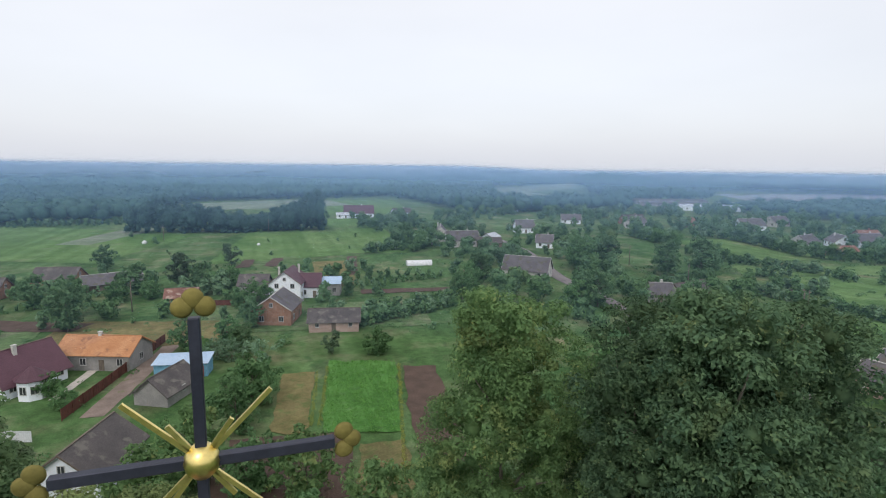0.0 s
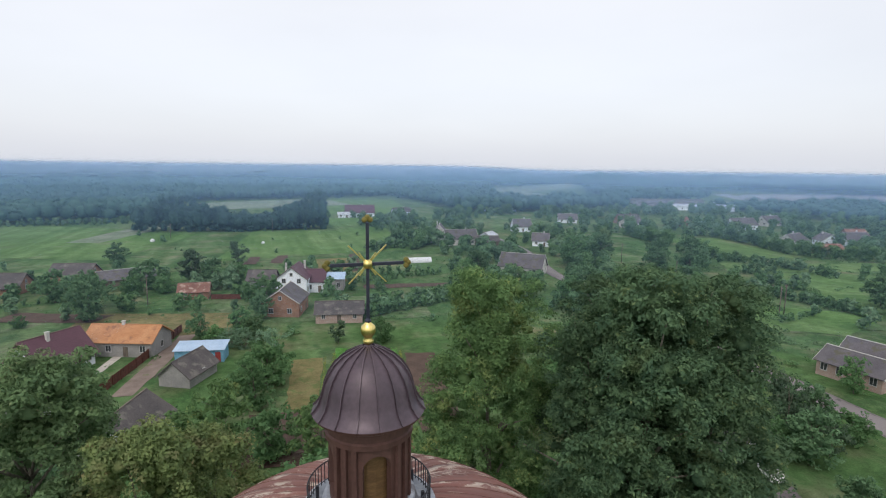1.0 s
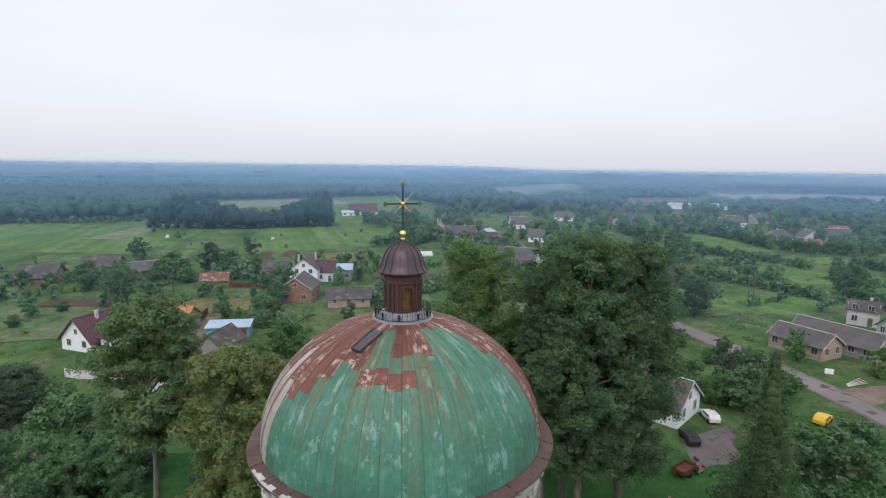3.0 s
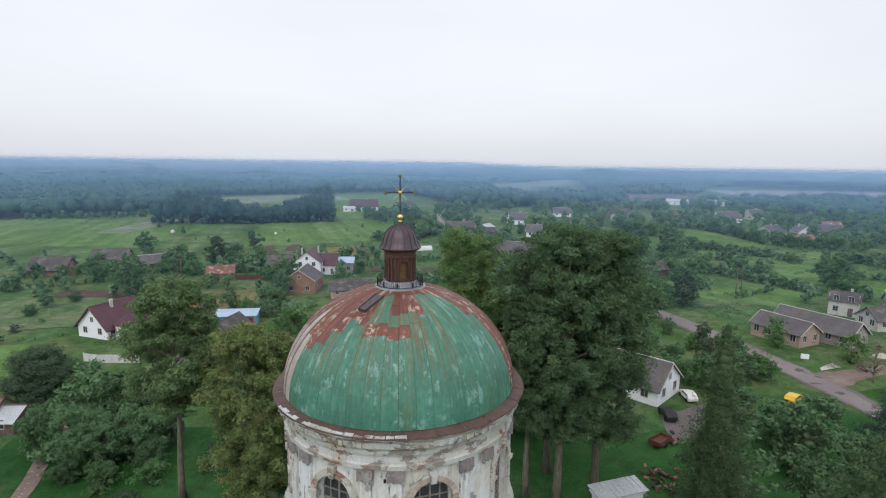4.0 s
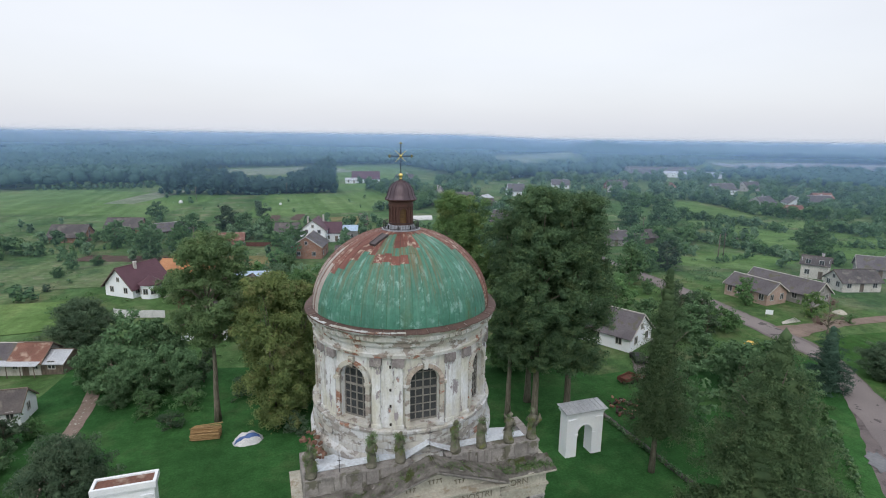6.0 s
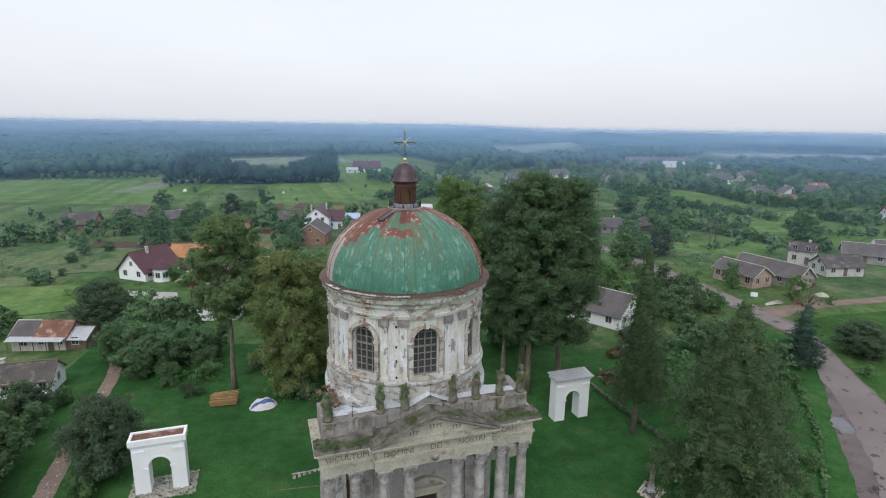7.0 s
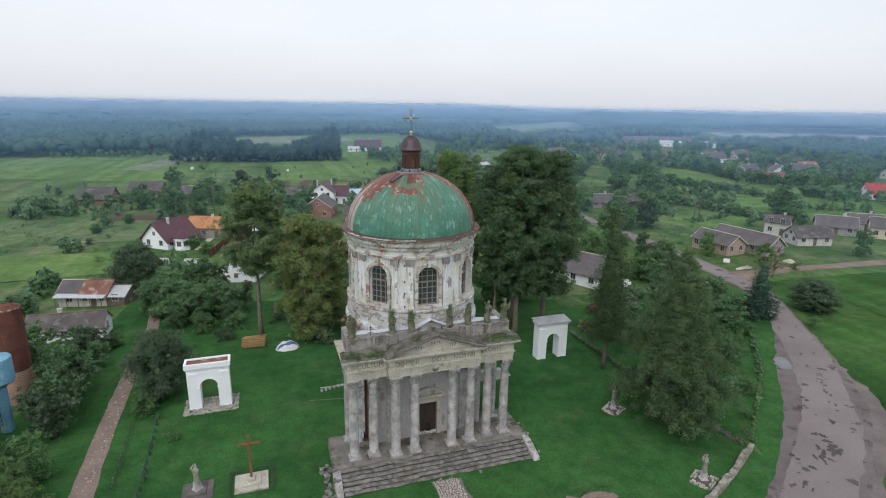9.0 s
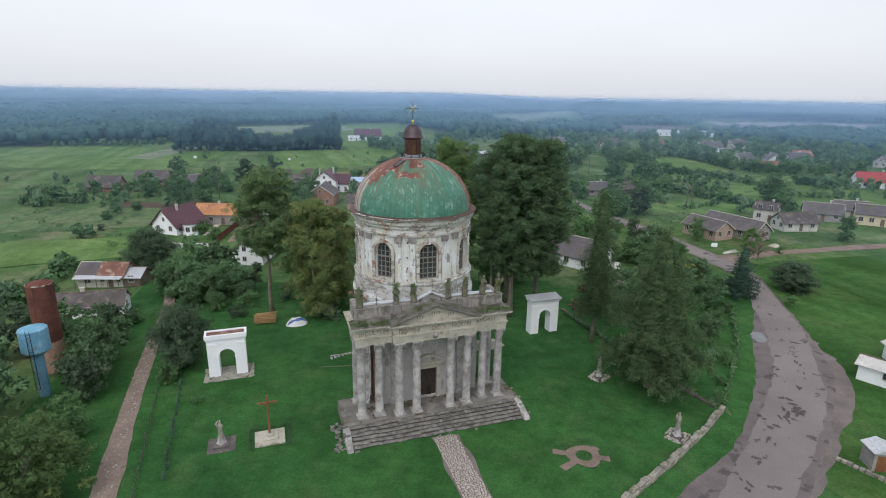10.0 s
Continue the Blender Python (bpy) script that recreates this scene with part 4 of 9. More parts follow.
# garden plots and fields
FIELD_ORDER = ["lawn", "pasture", "far_tan", "meadow", "meadow_dry", "field", "hay", "crop_dry", "crop", "soil"]
for name, corners, key, label in (
    ("crop_plot", [(12.1, 105.8), (25.0, 101.8), (18.0, 71.4), (7.6, 75.3)], "crop", "green potato crop on a garden plot"),
    ("withered_plot", [(3.2, 101.5), (9.2, 101), (5.5, 76.1), (0.5, 78)], "crop_dry", "withered brownish crop on a garden plot"),
    ("soil_plot", [(25.4, 99), (31.6, 97), (25, 60), (18.4, 62)], "soil", "bare brown tilled soil plot"),
    ("soil_plot", [(-5, 77.5), (11.8, 74), (9, 57), (-7, 60)], "soil", "bare brown tilled soil plot"),
    ("weedy_plot", [(12.1, 70), (18.2, 69), (15, 52), (9, 54)], "crop_dry", "weedy yellow-green garden plot"),
    ("soil_plot", [(29.9, 167), (58, 163), (57, 158), (29, 161)], "soil", "long strip of bare brown soil"),
    ("soil_plot", [(-8.5, 216), (-3.5, 216), (-1.5, 234), (-6, 234)], "soil", "small bare soil plot in a green field"),
    ("soil_plot", [(1.0, 217), (6, 216), (10, 235), (5.4, 235)], "soil", "small bare soil plot in a green field"),
    ("soil_plot", [(29.6, 192), (33.2, 191), (39.6, 231), (35.6, 232)], "soil", "narrow bare soil strip"),
    ("soil_plot", [(-66, 150), (-42, 142), (-38, 148), (-62, 158)], "soil", "brown tilled soil behind the gardens"),
    ("hay_plot", [(-45, 128), (-6, 124), (-8, 142), (-46, 152)], "crop_dry", "dry mown garden grass"),
    ("soil_plot", [(150, 126), (172, 122), (173, 125), (151, 130)], "soil", "brown tilled strip among meadows"),
    ("field_strip", [(196, 176), (256, 166), (264, 236), (214, 240)], "field", "bright green pasture among trees"),
    ("field_strip", [(-210, 300), (-60, 240), (-30, 330), (-150, 400)], "field", "bright green pasture"),
    ("hay_strip", [(-92, 300), (-76, 296), (-52, 372), (-70, 380)], "hay", "pale mown hay strip"),
    ("field_strip", [(-58, 236), (-22, 226), (-8, 330), (-40, 336)], "meadow", "darker green pasture strip"),
    ("field_strip", [(-20, 226), (36, 236), (48, 335), (-4, 336)], "field", "bright green pasture strip"),
    ("hay_strip", [(18, 176), (30, 174), (36, 222), (20, 222)], "crop_dry", "yellowish mown garden strip"),
    ("field_strip", [(36, 240), (66, 236), (80, 400), (46, 404)], "field", "bright green pasture strip"),
    ("hay_field", [(-60, 590), (70, 650), (90, 540), (-40, 500)], "hay", "pale yellow-green hay field"),
    ("field_strip", [(60, 640), (150, 610), (118, 430), (40, 440)], "field", "bright green pasture on a rise"),
    ("field_strip", [(262, 545), (372, 527), (560, 900), (420, 960)], "hay", "pale green open field between woods"),
    ("stubble_field", [(575, 500), (900, 440), (1100, 620), (700, 700)], "far_tan", "tan stubble field"),
    ("stubble_field", [(560, 330), (800, 290), (820, 330), (600, 390)], "far_tan", "pale stubble field"),
    ("field_strip", [(96, 104), (122, 74), (150, 84), (118, 122)], "field", "bright green pasture strip"),
    ("field_strip", [(150, 84), (200, 62), (230, 120), (176, 150)], "field", "bright green pasture"),
    ("hay_strip", [(170, 152), (240, 128), (250, 146), (182, 170)], "field", "bright green mown strip"),
    ("field_strip", [(93, 31), (190, 22), (220, -60), (80, -34)], "pasture", "green pasture beside the road"),
    ("field_strip", [(-110, 80), (-50, 84), (-50, 104), (-110, 110)], "field", "bright green garden grass"),
    ("field_strip", [(-120, 120), (-50, 116), (-48, 146), (-118, 150)], "meadow_dry", "yellowish rough grass"),
    ("field_strip", [(100, 84), (140, 74), (146, 92), (108, 106)], "meadow_dry", "yellowish rough grass"),
    ("field_strip", [(178, 112), (236, 100), (240, 122), (182, 136)], "meadow_dry", "yellowish rough grass"),
    ("field_strip", [(-18, 132), (40, 124), (44, 150), (-14, 156)], "meadow_dry", "yellowish rough grass"),
):
    plots = 0.05 + 0.012 * FIELD_ORDER.index(key) + 0.004 * (len(scene.objects) % 7)
    sheet(name, corners, M[key], 10, 10, plots, label, "field", 0.9)

# ---- the church ----
CX, CY = -0.33, 3.92
church = thing("church", pose(CX, CY, 0), "weathered plaster rotunda church with green and rusty dome and portico", "church")


def ring_place(r_out, r_in, mid):
    """Round wall: s runs along the outer face from the angle mid."""
    def place(s, d, z):
        a = mid + s / r_out
        r = r_out if d == 0 else r_in
        return (r * math.cos(a), r * math.sin(a), z)
    return place


BAY = math.pi / 4
SILL, SPRING, HALF = 16.0, 19.08, 1.08
R_WALL = 6.62

# lower rotunda
bm = bmesh.new()
lathe(bm, [(6.5, -0.3), (6.5, 1.3), (6.35, 1.45), (6.2, 1.6), (6.2, 9.6), (7.0, 9.7), (7.2, 10.0), (7.05, 10.1), (7.05, 12.9), (7.3, 13.0), (7.32, 13.5), (7.2, 13.7),
           (7.02, 13.9), (6.98, 14.6), (6.96, 15.42), (7.1, 15.5), (7.1, 15.68), (6.9, 15.75), (5.6, 15.75), (5.5, -0.3)], 96)
for v in bm.verts:
    if v.co.z > 1:
        v.co += noise.noise_vector(v.co * 0.9) * 0.045
rotunda = part("lower_rotunda", bm, M["plaster_old"], church, "bare stained lower wall with exposed brick")
# courses of stone blocks round its top
rb = random.Random(12)
for c, (z0, z1, r) in enumerate(((13.86, 14.36, 7.1), (14.38, 14.86, 7.06), (14.88, 15.4, 7.03))):
    n = 18
    for i in range(n):
        deg = 360 * (i + 0.5 * (c % 2)) / n
        if not 150 < deg < 390 or rb.random() < 0.06:
            continue
        bm = bmesh.new()
        q = r + rb.uniform(-0.02, 0.02)
        lathe(bm, [(q - 0.2, z0), (q - 0.012, z0), (q, z0 + 0.015), (q, z1 - 0.015), (q - 0.012, z1), (q - 0.2, z1)], 5, deg + 0.03, deg + 360 / n - 0.03, closed=True)
        part("ring_block", bm, M["plaster_old"], rotunda)

# drum with eight windows
bm = bmesh.new()
for k in range(8):
    arched_wall(bm, ring_place(R_WALL, 5.75, k * BAY), -BAY / 2 * R_WALL, BAY / 2 * R_WALL, 15.7, 22.0, [(0, HALF, SILL, SPRING)])
bmesh.ops.remove_doubles(bm, verts=bm.verts, dist=0.002)
part("drum_wall", bm, M["plaster"], church, "peeling pale plaster drum wall")


def drum_at(angle, r=R_WALL, z=0.0):
    return pose(r * math.cos(angle), r * math.sin(angle), z, 0, 0, math.degrees(angle) - 90)


# pilaster strips between the windows, with broken capitals
bm = bmesh.new()
box(bm, -0.3, 0.3, -0.12, 0.17, 15.75, 20.6)
box(bm, -0.38, 0.38, -0.12, 0.24, 15.75, 16.05)
box(bm, -0.36, 0.36, -0.12, 0.24, 20.6, 21.0)
soften(bm, 0.02)
strip = mesh_of("pilaster", bm, M["plaster"])
bm = bmesh.new()
prism(bm, [(0.42, 21.0), (-0.42, 21.0)] + [(-0.42 + 0.07 * i, 20.22 + 0.26 * random.random()) for i in range(13)], 0.1, 0.31)
roughen(bm, 0.05, 4.0)
capital_stub = mesh_of("broken_capital", bm, M["broken_plaster"])
for k in range(8):
    for off in (-0.115, 0.115):
        p = part("pilaster", strip, None, church, at=drum_at(k * BAY + BAY / 2 + off))
        part("broken_capital", capital_stub, None, p, "grey broken plaster capital")

# window surrounds: jambs, imposts, arch band, keystone, sill
bm = bmesh.new()
for sx in (-1, 1):
    box(bm, sx * HALF if sx > 0 else -HALF - 0.34, HALF + 0.34 if sx > 0 else -HALF, -0.1, 0.1, SILL, SPRING - 0.22)
    a, b = sorted((sx * (HALF - 0.04), sx * (HALF + 0.48)))
    box(bm, a, b, -0.1, 0.2, SPRING - 0.22, SPRING)
for k in range(14):
    t0, t1 = math.pi * k / 14, math.pi * (k + 1) / 14
    ring = [(r * math.cos(t), SPRING + r * math.sin(t)) for r, t in ((HALF, t0), (HALF + 0.33, t0), (HALF + 0.33, t1), (HALF, t1))]
    prism(bm, ring, -0.1, 0.12)
prism(bm, [(-0.14, SPRING + HALF - 0.05), (0.14, SPRING + HALF - 0.05), (0.24, SPRING + HALF + 0.62), (-0.24, SPRING + HALF + 0.62)], -0.1, 0.26)
box(bm, -HALF - 0.3, HALF + 0.3, -0.62, 0.3, SILL - 0.2, SILL + 0.015)
surround = mesh_of("window_surround", bm, M["cornice"])
bm = bmesh.new()
for x in (-HALF, -0.54, 0, 0.54, HALF):
    w = 0.09 if abs(x) > 0.6 else 0.05 if x == 0 else 0.035
    box(bm, x - w, x + w, -0.5, -0.42, SILL, SPRING + (0.1 if abs(x) > 0.6 else 0.9 if x == 0 else 0.78))
for i in range(7):
    z = SILL + 0.06 + i * 0.6
    half = HALF if z < SPRING else math.sqrt(max(0.01, HALF ** 2 - (z - SPRING) ** 2))
    w = 0.08 if i in (0, 4) else 0.035
    box(bm, -half, half, -0.49, -0.43, z - w, z + w)
for k in range(14):
    t0, t1 = math.pi * k / 14, math.pi * (k + 1) / 14
    prism(bm, [(r * math.cos(t), SPRING + r * math.sin(t)) for r, t in ((HALF - 0.1, t0), (HALF + 0.02, t0), (HALF + 0.02, t1), (HALF - 0.1, t1))], -0.5, -0.42)
bars = mesh_of("window_frame", bm, M["old_frame"])
bm = bmesh.new()
prism(bm, [(-HALF, SILL), (HALF, SILL)] + [(HALF * math.cos(math.pi * k / 14), SPRING + HALF * math.sin(math.pi * k / 14)) for k in range(15)], -0.56, -0.53)
glazing = mesh_of("glazing", bm, M["glass"])
for k in range(8):
    at = drum_at(k * BAY)
    f = part("window_frame", bars, None, church, "old grey-brown barred window", at=at)
    part("glazing", glazing, None, f)
    if k in (6, 2):
        for q in range(17):
            bm = bmesh.new()
            t0, t1 = math.pi * (q + 0.06) / 17, math.pi * (q + 0.94) / 17
            prism(bm, [(r * math.cos(t), SPRING + r * math.sin(t)) for r, t in ((HALF + 0.02, t0), (HALF + 0.3, t0), (HALF + 0.3, t1), (HALF + 0.02, t1))], 0.1, 0.135 + 0.02 * random.random())
            part("arch_brick", bm, M["brick_bare"], f, at=Matrix())
    part("window_surround", surround, None, church, "worn arched window surround with keystone", at=at)

# small holes left by scaffolding: flat patches with the holes' shade painted on
bm = bmesh.new()
box(bm, -0.07, 0.07, -0.02, 0.03, -0.1, 0.1)
putlog_me = mesh_of("putlog_plate", bm, M["dark"])
for z in (16.0, 17.4, 18.6, 20.3):
    part("putlog_plate", putlog_me, None, church, "small dark patch painted as a putlog hole", at=drum_at(-math.pi / 2 - BAY / 2 + 0.03, R_WALL, z))

# main cornice
bm = bmesh.new()
lathe(bm, [(6.5, 20.95), (6.86, 21.0), (6.9, 21.25), (6.78, 21.3), (6.76, 21.75), (6.95, 21.85), (7.0, 22.1), (7.15, 22.3), (7.2, 22.62), (7.34, 22.8), (7.34, 22.95), (6.4, 23.05), (6.2, 20.95)], 120, closed=True)
for v in bm.verts:
    v.co += noise.noise_vector(v.co * 1.7) * 0.03
part("main_cornice", bm, M["cornice"], church, "worn moulded cornice with patches of bare brick")
bm = bmesh.new()
box(bm, -0.11, 0.11, -0.1, 0.13, 22.32, 22.56)
dentil = mesh_of("dentil", bm, M["cornice"])
for i in range(90):
    a = 2 * math.pi * i / 90
    if noise.noise(Vector((math.cos(a) * 2, math.sin(a) * 2, 0))) < 0.25:
        part("dentil", dentil, None, church, at=drum_at(a, 7.12))
bm = bmesh.new()
lathe(bm, [(6.55, 23.12), (7.45, 22.98), (7.47, 22.9), (6.55, 23.02)], 2, 0, 5.95, closed=True)
eave_me = mesh_of("eave_sheet", bm, M["eave"])
for i in range(60):
    part("eave_sheet", eave_me, None, church, "brown rusted sheet on the eave",
         at=pose(0, 0, 0.04 * noise.noise(Vector((i * 0.7, 0, 0))), 0, 0, 6 * i) @ Matrix.Diagonal((1 + 0.006 * noise.noise(Vector((i * 0.9, 3, 0))),) * 2 + (1, 1)))
bm = bmesh.new()
for i in range(16):
    a = radians(196 + i * 4.0)
    w = 0.18 + 0.12 * random.random()
    box(bm, -w, w, -0.2, 0.06, 22.86, 22.99 + 0.05 * random.random(), drum_at(a, 7.38))
part("bare_edge", bm, M["plaster_old"], church, "pale broken plaster along the eave")

# dome of sheets in gores and rows
R_D, H_D, Z_D = 6.85, 5.82, 23.1
GORES, ROWS_D = 48, 11


def dome_pt(angle, u, lift=0.0):
    t = u * math.pi / 2
    r, z = (R_D + lift) * math.cos(t), Z_D + (H_D + lift) * math.sin(t)
    return Vector((r * math.cos(angle), r * math.sin(angle), z))


TOP_U = 0.875


def front_turn(i):
    """Degrees of a gore from the front of the church, to its left below zero."""
    a = math.degrees(2 * math.pi * (i + 0.5) / GORES) - 270
    return (a + 180) % 360 - 180


def sheet_kind(i, row):
    """Which sheets are green (0), which red with rust (1), which bare (2)."""
    a = front_turn(i)
    j = int(row * 9 / ROWS_D + 0.3)
    jag = noise.noise(Vector((i * 1.31, 2.7, 0))) * 1.2
    if a < -78:
        return 2 if (j < 4 or (j < 6 and i % 3 == 0)) and a > -110 else 1
    if a < -48:
        return 1 if j >= 4 + (1 if a > -60 else 0) + 0.5 * jag - (a < -70) * 2 else 0
    if a < -40:
        return 1 if row >= 7 else 0
    if a < -19:
        return 1 if row == 6 or row >= 10 else 0
    if a < -5:
        return 1 if row == 6 or row >= 8 else 0
    if a < 6:
        return 1 if row >= 8 + (jag > 0.2) else 0
    if a < 38:
        return 1 if row >= 10 else 0
    if a < 55:
        return 1 if j >= 7 - (a - 38) / 6 + 0.5 * jag else 0
    return 1


bm = bmesh.new()
lathe(bm, [((R_D - 0.06) * math.cos(u * math.pi / 2), Z_D + (H_D - 0.06) * math.sin(u * math.pi / 2)) for u in (0, 0.2, 0.4, 0.6, 0.8, 0.9)], 48)
dome = part("dome", bm, M["rust_sheet"], church, "dome of green painted and rust-red metal sheets", smooth=True)
rest = bmesh.new()


def dome_sheet(b, i, u0, u1, kind, lift):
    a0, a1 = 2 * math.pi * i / GORES, 2 * math.pi * (i + 1) / GORES
    rows = []
    for n in range(4):
        u = u0 + (u1 - u0) * n / 3
        l = lift + 0.008 * (1 - n / 3)
        rows.append([b.verts.new(dome_pt(a0 + (a1 - a0) * q / 2, u, l + (0.012 if q == 1 else 0))) for q in range(3)])
    low = [b.verts.new(dome_pt(a0 + (a1 - a0) * q / 2, u0, -0.05)) for q in range(3)]
    for r, s in [(low, rows[0])] + list(zip(rows, rows[1:])):
        for q in range(2):
            b.faces.new((r[q], r[q + 1], s[q + 1], s[q])).material_index = kind


for i in range(GORES):
    shift = 0.16 * (i % 3)
    cuts = [0.0] + [TOP_U * (j + shift) / ROWS_D for j in range(1, ROWS_D)] + [TOP_U]
    for j in range(ROWS_D):
        kind = sheet_kind(i, j)
        lift = 0.006 * noise.noise(Vector((i * 3.3, j * 2.1, 1)))
        u1 = cuts[j + 1] + (0.006 if j < ROWS_D - 1 else 0)
        if -118 < front_turn(i) < 98:
            bm = bmesh.new()
            dome_sheet(bm, i, cuts[j], u1, 0, lift)
            part("dome_sheet", bm, M[("green_sheet", "rust_sheet", "grey_sheet")[kind]], dome)
        else:
            dome_sheet(rest, i, cuts[j], u1, 0, lift)
part("rear_sheeting", rest, M["rust_sheet"], dome)["kind"] = "stuff"
bm = bmesh.new()
for i in range(GORES):
    a = 2 * math.pi * i / GORES
    for n in range(ROWS_D * 2):
        u0, u1 = TOP_U * n / (ROWS_D * 2), TOP_U * (n + 1) / (ROWS_D * 2)
        w = 0.011
        k = 0 if sheet_kind(i, n // 2) == 0 else 1
        vs = [bm.verts.new(dome_pt(a + s * w / 2.2, u, d)) for u in (u0, u1) for s, d in ((-1, 0.0), (0, 0.024 if n < 16 else 0.015), (1, 0.0))]
        for f in ((0, 1, 4, 3), (1, 2, 5, 4)):
            bm.faces.new([vs[x] for x in f]).material_index = k
part("standing_seam", bm, (M["seam_green"], M["seam_rust"]), dome)["kind"] = "stuff"

# dark sheet ramp on the dome
ha = radians(-140)
p0, p1 = dome_pt(ha + 0.12, 0.785, 0.1), dome_pt(ha + 0.035, 0.65, 0.1)
bm = bmesh.new()
mid, along = (p0 + p1) / 2, (p0 - p1)
side = along.cross(mid - Vector((0, 0, Z_D))).normalized()
up = side.cross(along).normalized()
up = up if up.z > 0 else -up
hm = Matrix((side, along.normalized(), up)).transposed().to_4x4()
hm.translation = mid
box(bm, -0.25, 0.25, -along.length / 2, along.length / 2, -0.22, 0.06, hm)
box(bm, -0.27, 0.27, -along.length / 2 - 0.06, -along.length / 2, -0.2, 0.1, hm)
for x in (-0.26, 0.26):
    box(bm, x - 0.025, x + 0.025, -along.length / 2, along.length / 2, 0.06, 0.12, hm)
part("roof_hatch", bm, M["hatch"], church, "dark zinc hatch cover lying on the dome")

# lantern
LZ = Z_D + H_D * math.sin(TOP_U * math.pi / 2) - 0.06
lantern = part("lantern", (lambda b: (lathe(b, [(1.5, LZ - 0.12), (1.5, LZ + 0.08), (1.42, LZ + 0.1), (1.1, LZ + 0.12), (1.02, LZ + 0.38), (0.95, LZ + 0.42), (0, LZ + 0.42)], 48), b)[1])(bmesh.new()),
               M["lantern_base"], church, "brown sheet-clad lantern on a grey metal base")
bm = bmesh.new()
for k in range(4):
    arched_wall(bm, ring_place(0.88, 0.7, k * math.pi / 2), -math.pi / 4 * 0.88, math.pi / 4 * 0.88, LZ + 0.4, LZ + 2.1, [(0, 0.31, LZ + 0.55, LZ + 1.35)], 10)
bmesh.ops.remove_doubles(bm, verts=bm.verts, dist=0.001)
part("lantern_wall", bm, M["lantern_wall"], lantern)
bm = bmesh.new()
lathe(bm, [(0.66, LZ + 0.42), (0.66, LZ + 2.0)], 24)
part("louvre_core", bm, M["louvre"], lantern, "brown boards behind the lantern openings")
bm = bmesh.new()
box(bm, -0.05, 0.05, -0.03, 0.07, LZ + 0.42, LZ + 1.85)
lp = mesh_of("lantern_pilaster", bm, M["lantern_wall"])
for k in range(4):
    for off in (-0.53, 0.53, -0.78, 0.78):
        part("lantern_pilaster", lp, None, lantern, at=drum_at(k * math.pi / 2 + off, 0.88))
bm = bmesh.new()
lathe(bm, [(0.86, LZ + 1.8), (0.96, LZ + 1.83), (0.97, LZ + 1.95), (0.93, LZ + 1.98), (0.93, LZ + 2.15), (1.05, LZ + 2.22), (1.2, LZ + 2.3), (1.22, LZ + 2.36), (0.5, LZ + 2.42)], 64)
part("lantern_cornice", bm, M["lantern_wall"], lantern)
DOMELET = [(1.23, 2.36), (1.16, 2.42), (1.06, 2.56), (1.0, 2.74), (0.95, 2.95), (0.86, 3.17), (0.72, 3.38), (0.52, 3.56), (0.3, 3.68), (0.1, 3.76), (0.07, 3.8)]
bm = bmesh.new()
lathe(bm, [(r, LZ + z) for r, z in DOMELET], 64)
part("lantern_dome", bm, M["lantern"], lantern, "bell-shaped brown metal cap with standing seams", smooth=True)
bm = bmesh.new()
for i in range(16):
    a = 2 * math.pi * i / 16
    rows = []
    for r, z in DOMELET[:-1]:
        w = 0.014
        rows.append([bm.verts.new(((r + d) * math.cos(a) - s * math.sin(a), (r + d) * math.sin(a) + s * math.cos(a), LZ + z + d * 0.6)) for s, d in ((-w, -0.01), (-w, 0.035), (w, 0.035), (w, -0.01))])
    for p, q in zip(rows, rows[1:]):
        for k in range(3):
            bm.faces.new((p[k], p[k + 1], q[k + 1], q[k]))
part("lantern_seams", bm, M["lantern"], lantern)
# railing of the gallery
bm = bmesh.new()
for z, r in ((LZ + 0.62, 0.02), (LZ + 0.17, 0.015)):
    lathe(bm, [(1.36 + r * math.cos(t), z + r * math.sin(t)) for t in (0, 1.57, 3.14, 4.71)], 64, closed=True)
railing = part("gallery_railing", bm, M["iron"], lantern, "thin black iron railing")
bm = bmesh.new()
box(bm, -0.009, 0.009, -0.009, 0.009, LZ + 0.08, LZ + 0.62)
baluster = mesh_of("baluster", bm, M["iron"])
for i in range(72):
    a = 2 * math.pi * i / 72
    part("baluster", baluster, None, railing, at=pose(1.36 * math.cos(a), 1.36 * math.sin(a), 0))
bm = bmesh.new()
box(bm, -0.035, 0.035, -0.035, 0.035, LZ + 0.1, LZ + 0.42)
stub = mesh_of("rail_stub", bm, M["iron"])
for i in range(8):
    a = 2 * math.pi * (i + 0.5) / 8
    part("rail_stub", stub, None, lantern, at=pose(1.2 * math.cos(a), 1.2 * math.sin(a), 0))

# cross
TZ = 32.55
bm = bmesh.new()
lathe(bm, [(0.06, TZ), (0.11, TZ + 0.03), (0.12, TZ + 0.09), (0.08, TZ + 0.13), (0.1, TZ + 0.17), (0.15, TZ + 0.24), (0.165, TZ + 0.32), (0.15, TZ + 0.4), (0.08, TZ + 0.46), (0.05, TZ + 0.5)], 28)
ball = part("cross_ball", bm, M["gold"], church, "gilded ball under the cross", smooth=True)
bm = bmesh.new()
box(bm, -0.032, 0.032, -0.03, 0.03, TZ + 0.45, 35.18)
box(bm, -0.78, -0.033, -0.03, 0.03, 34.265, 34.335)
box(bm, 0.033, 0.78, -0.03, 0.03, 34.265, 34.335)
lathe(bm, [(0.05, TZ + 0.46), (0.075, TZ + 0.52), (0.03, TZ + 0.58)], 12)
soften(bm, 0.006)
cross = part("cross", bm, M["cross_iron"], church, "dark iron cross with gilt star")
bm = bmesh.new()
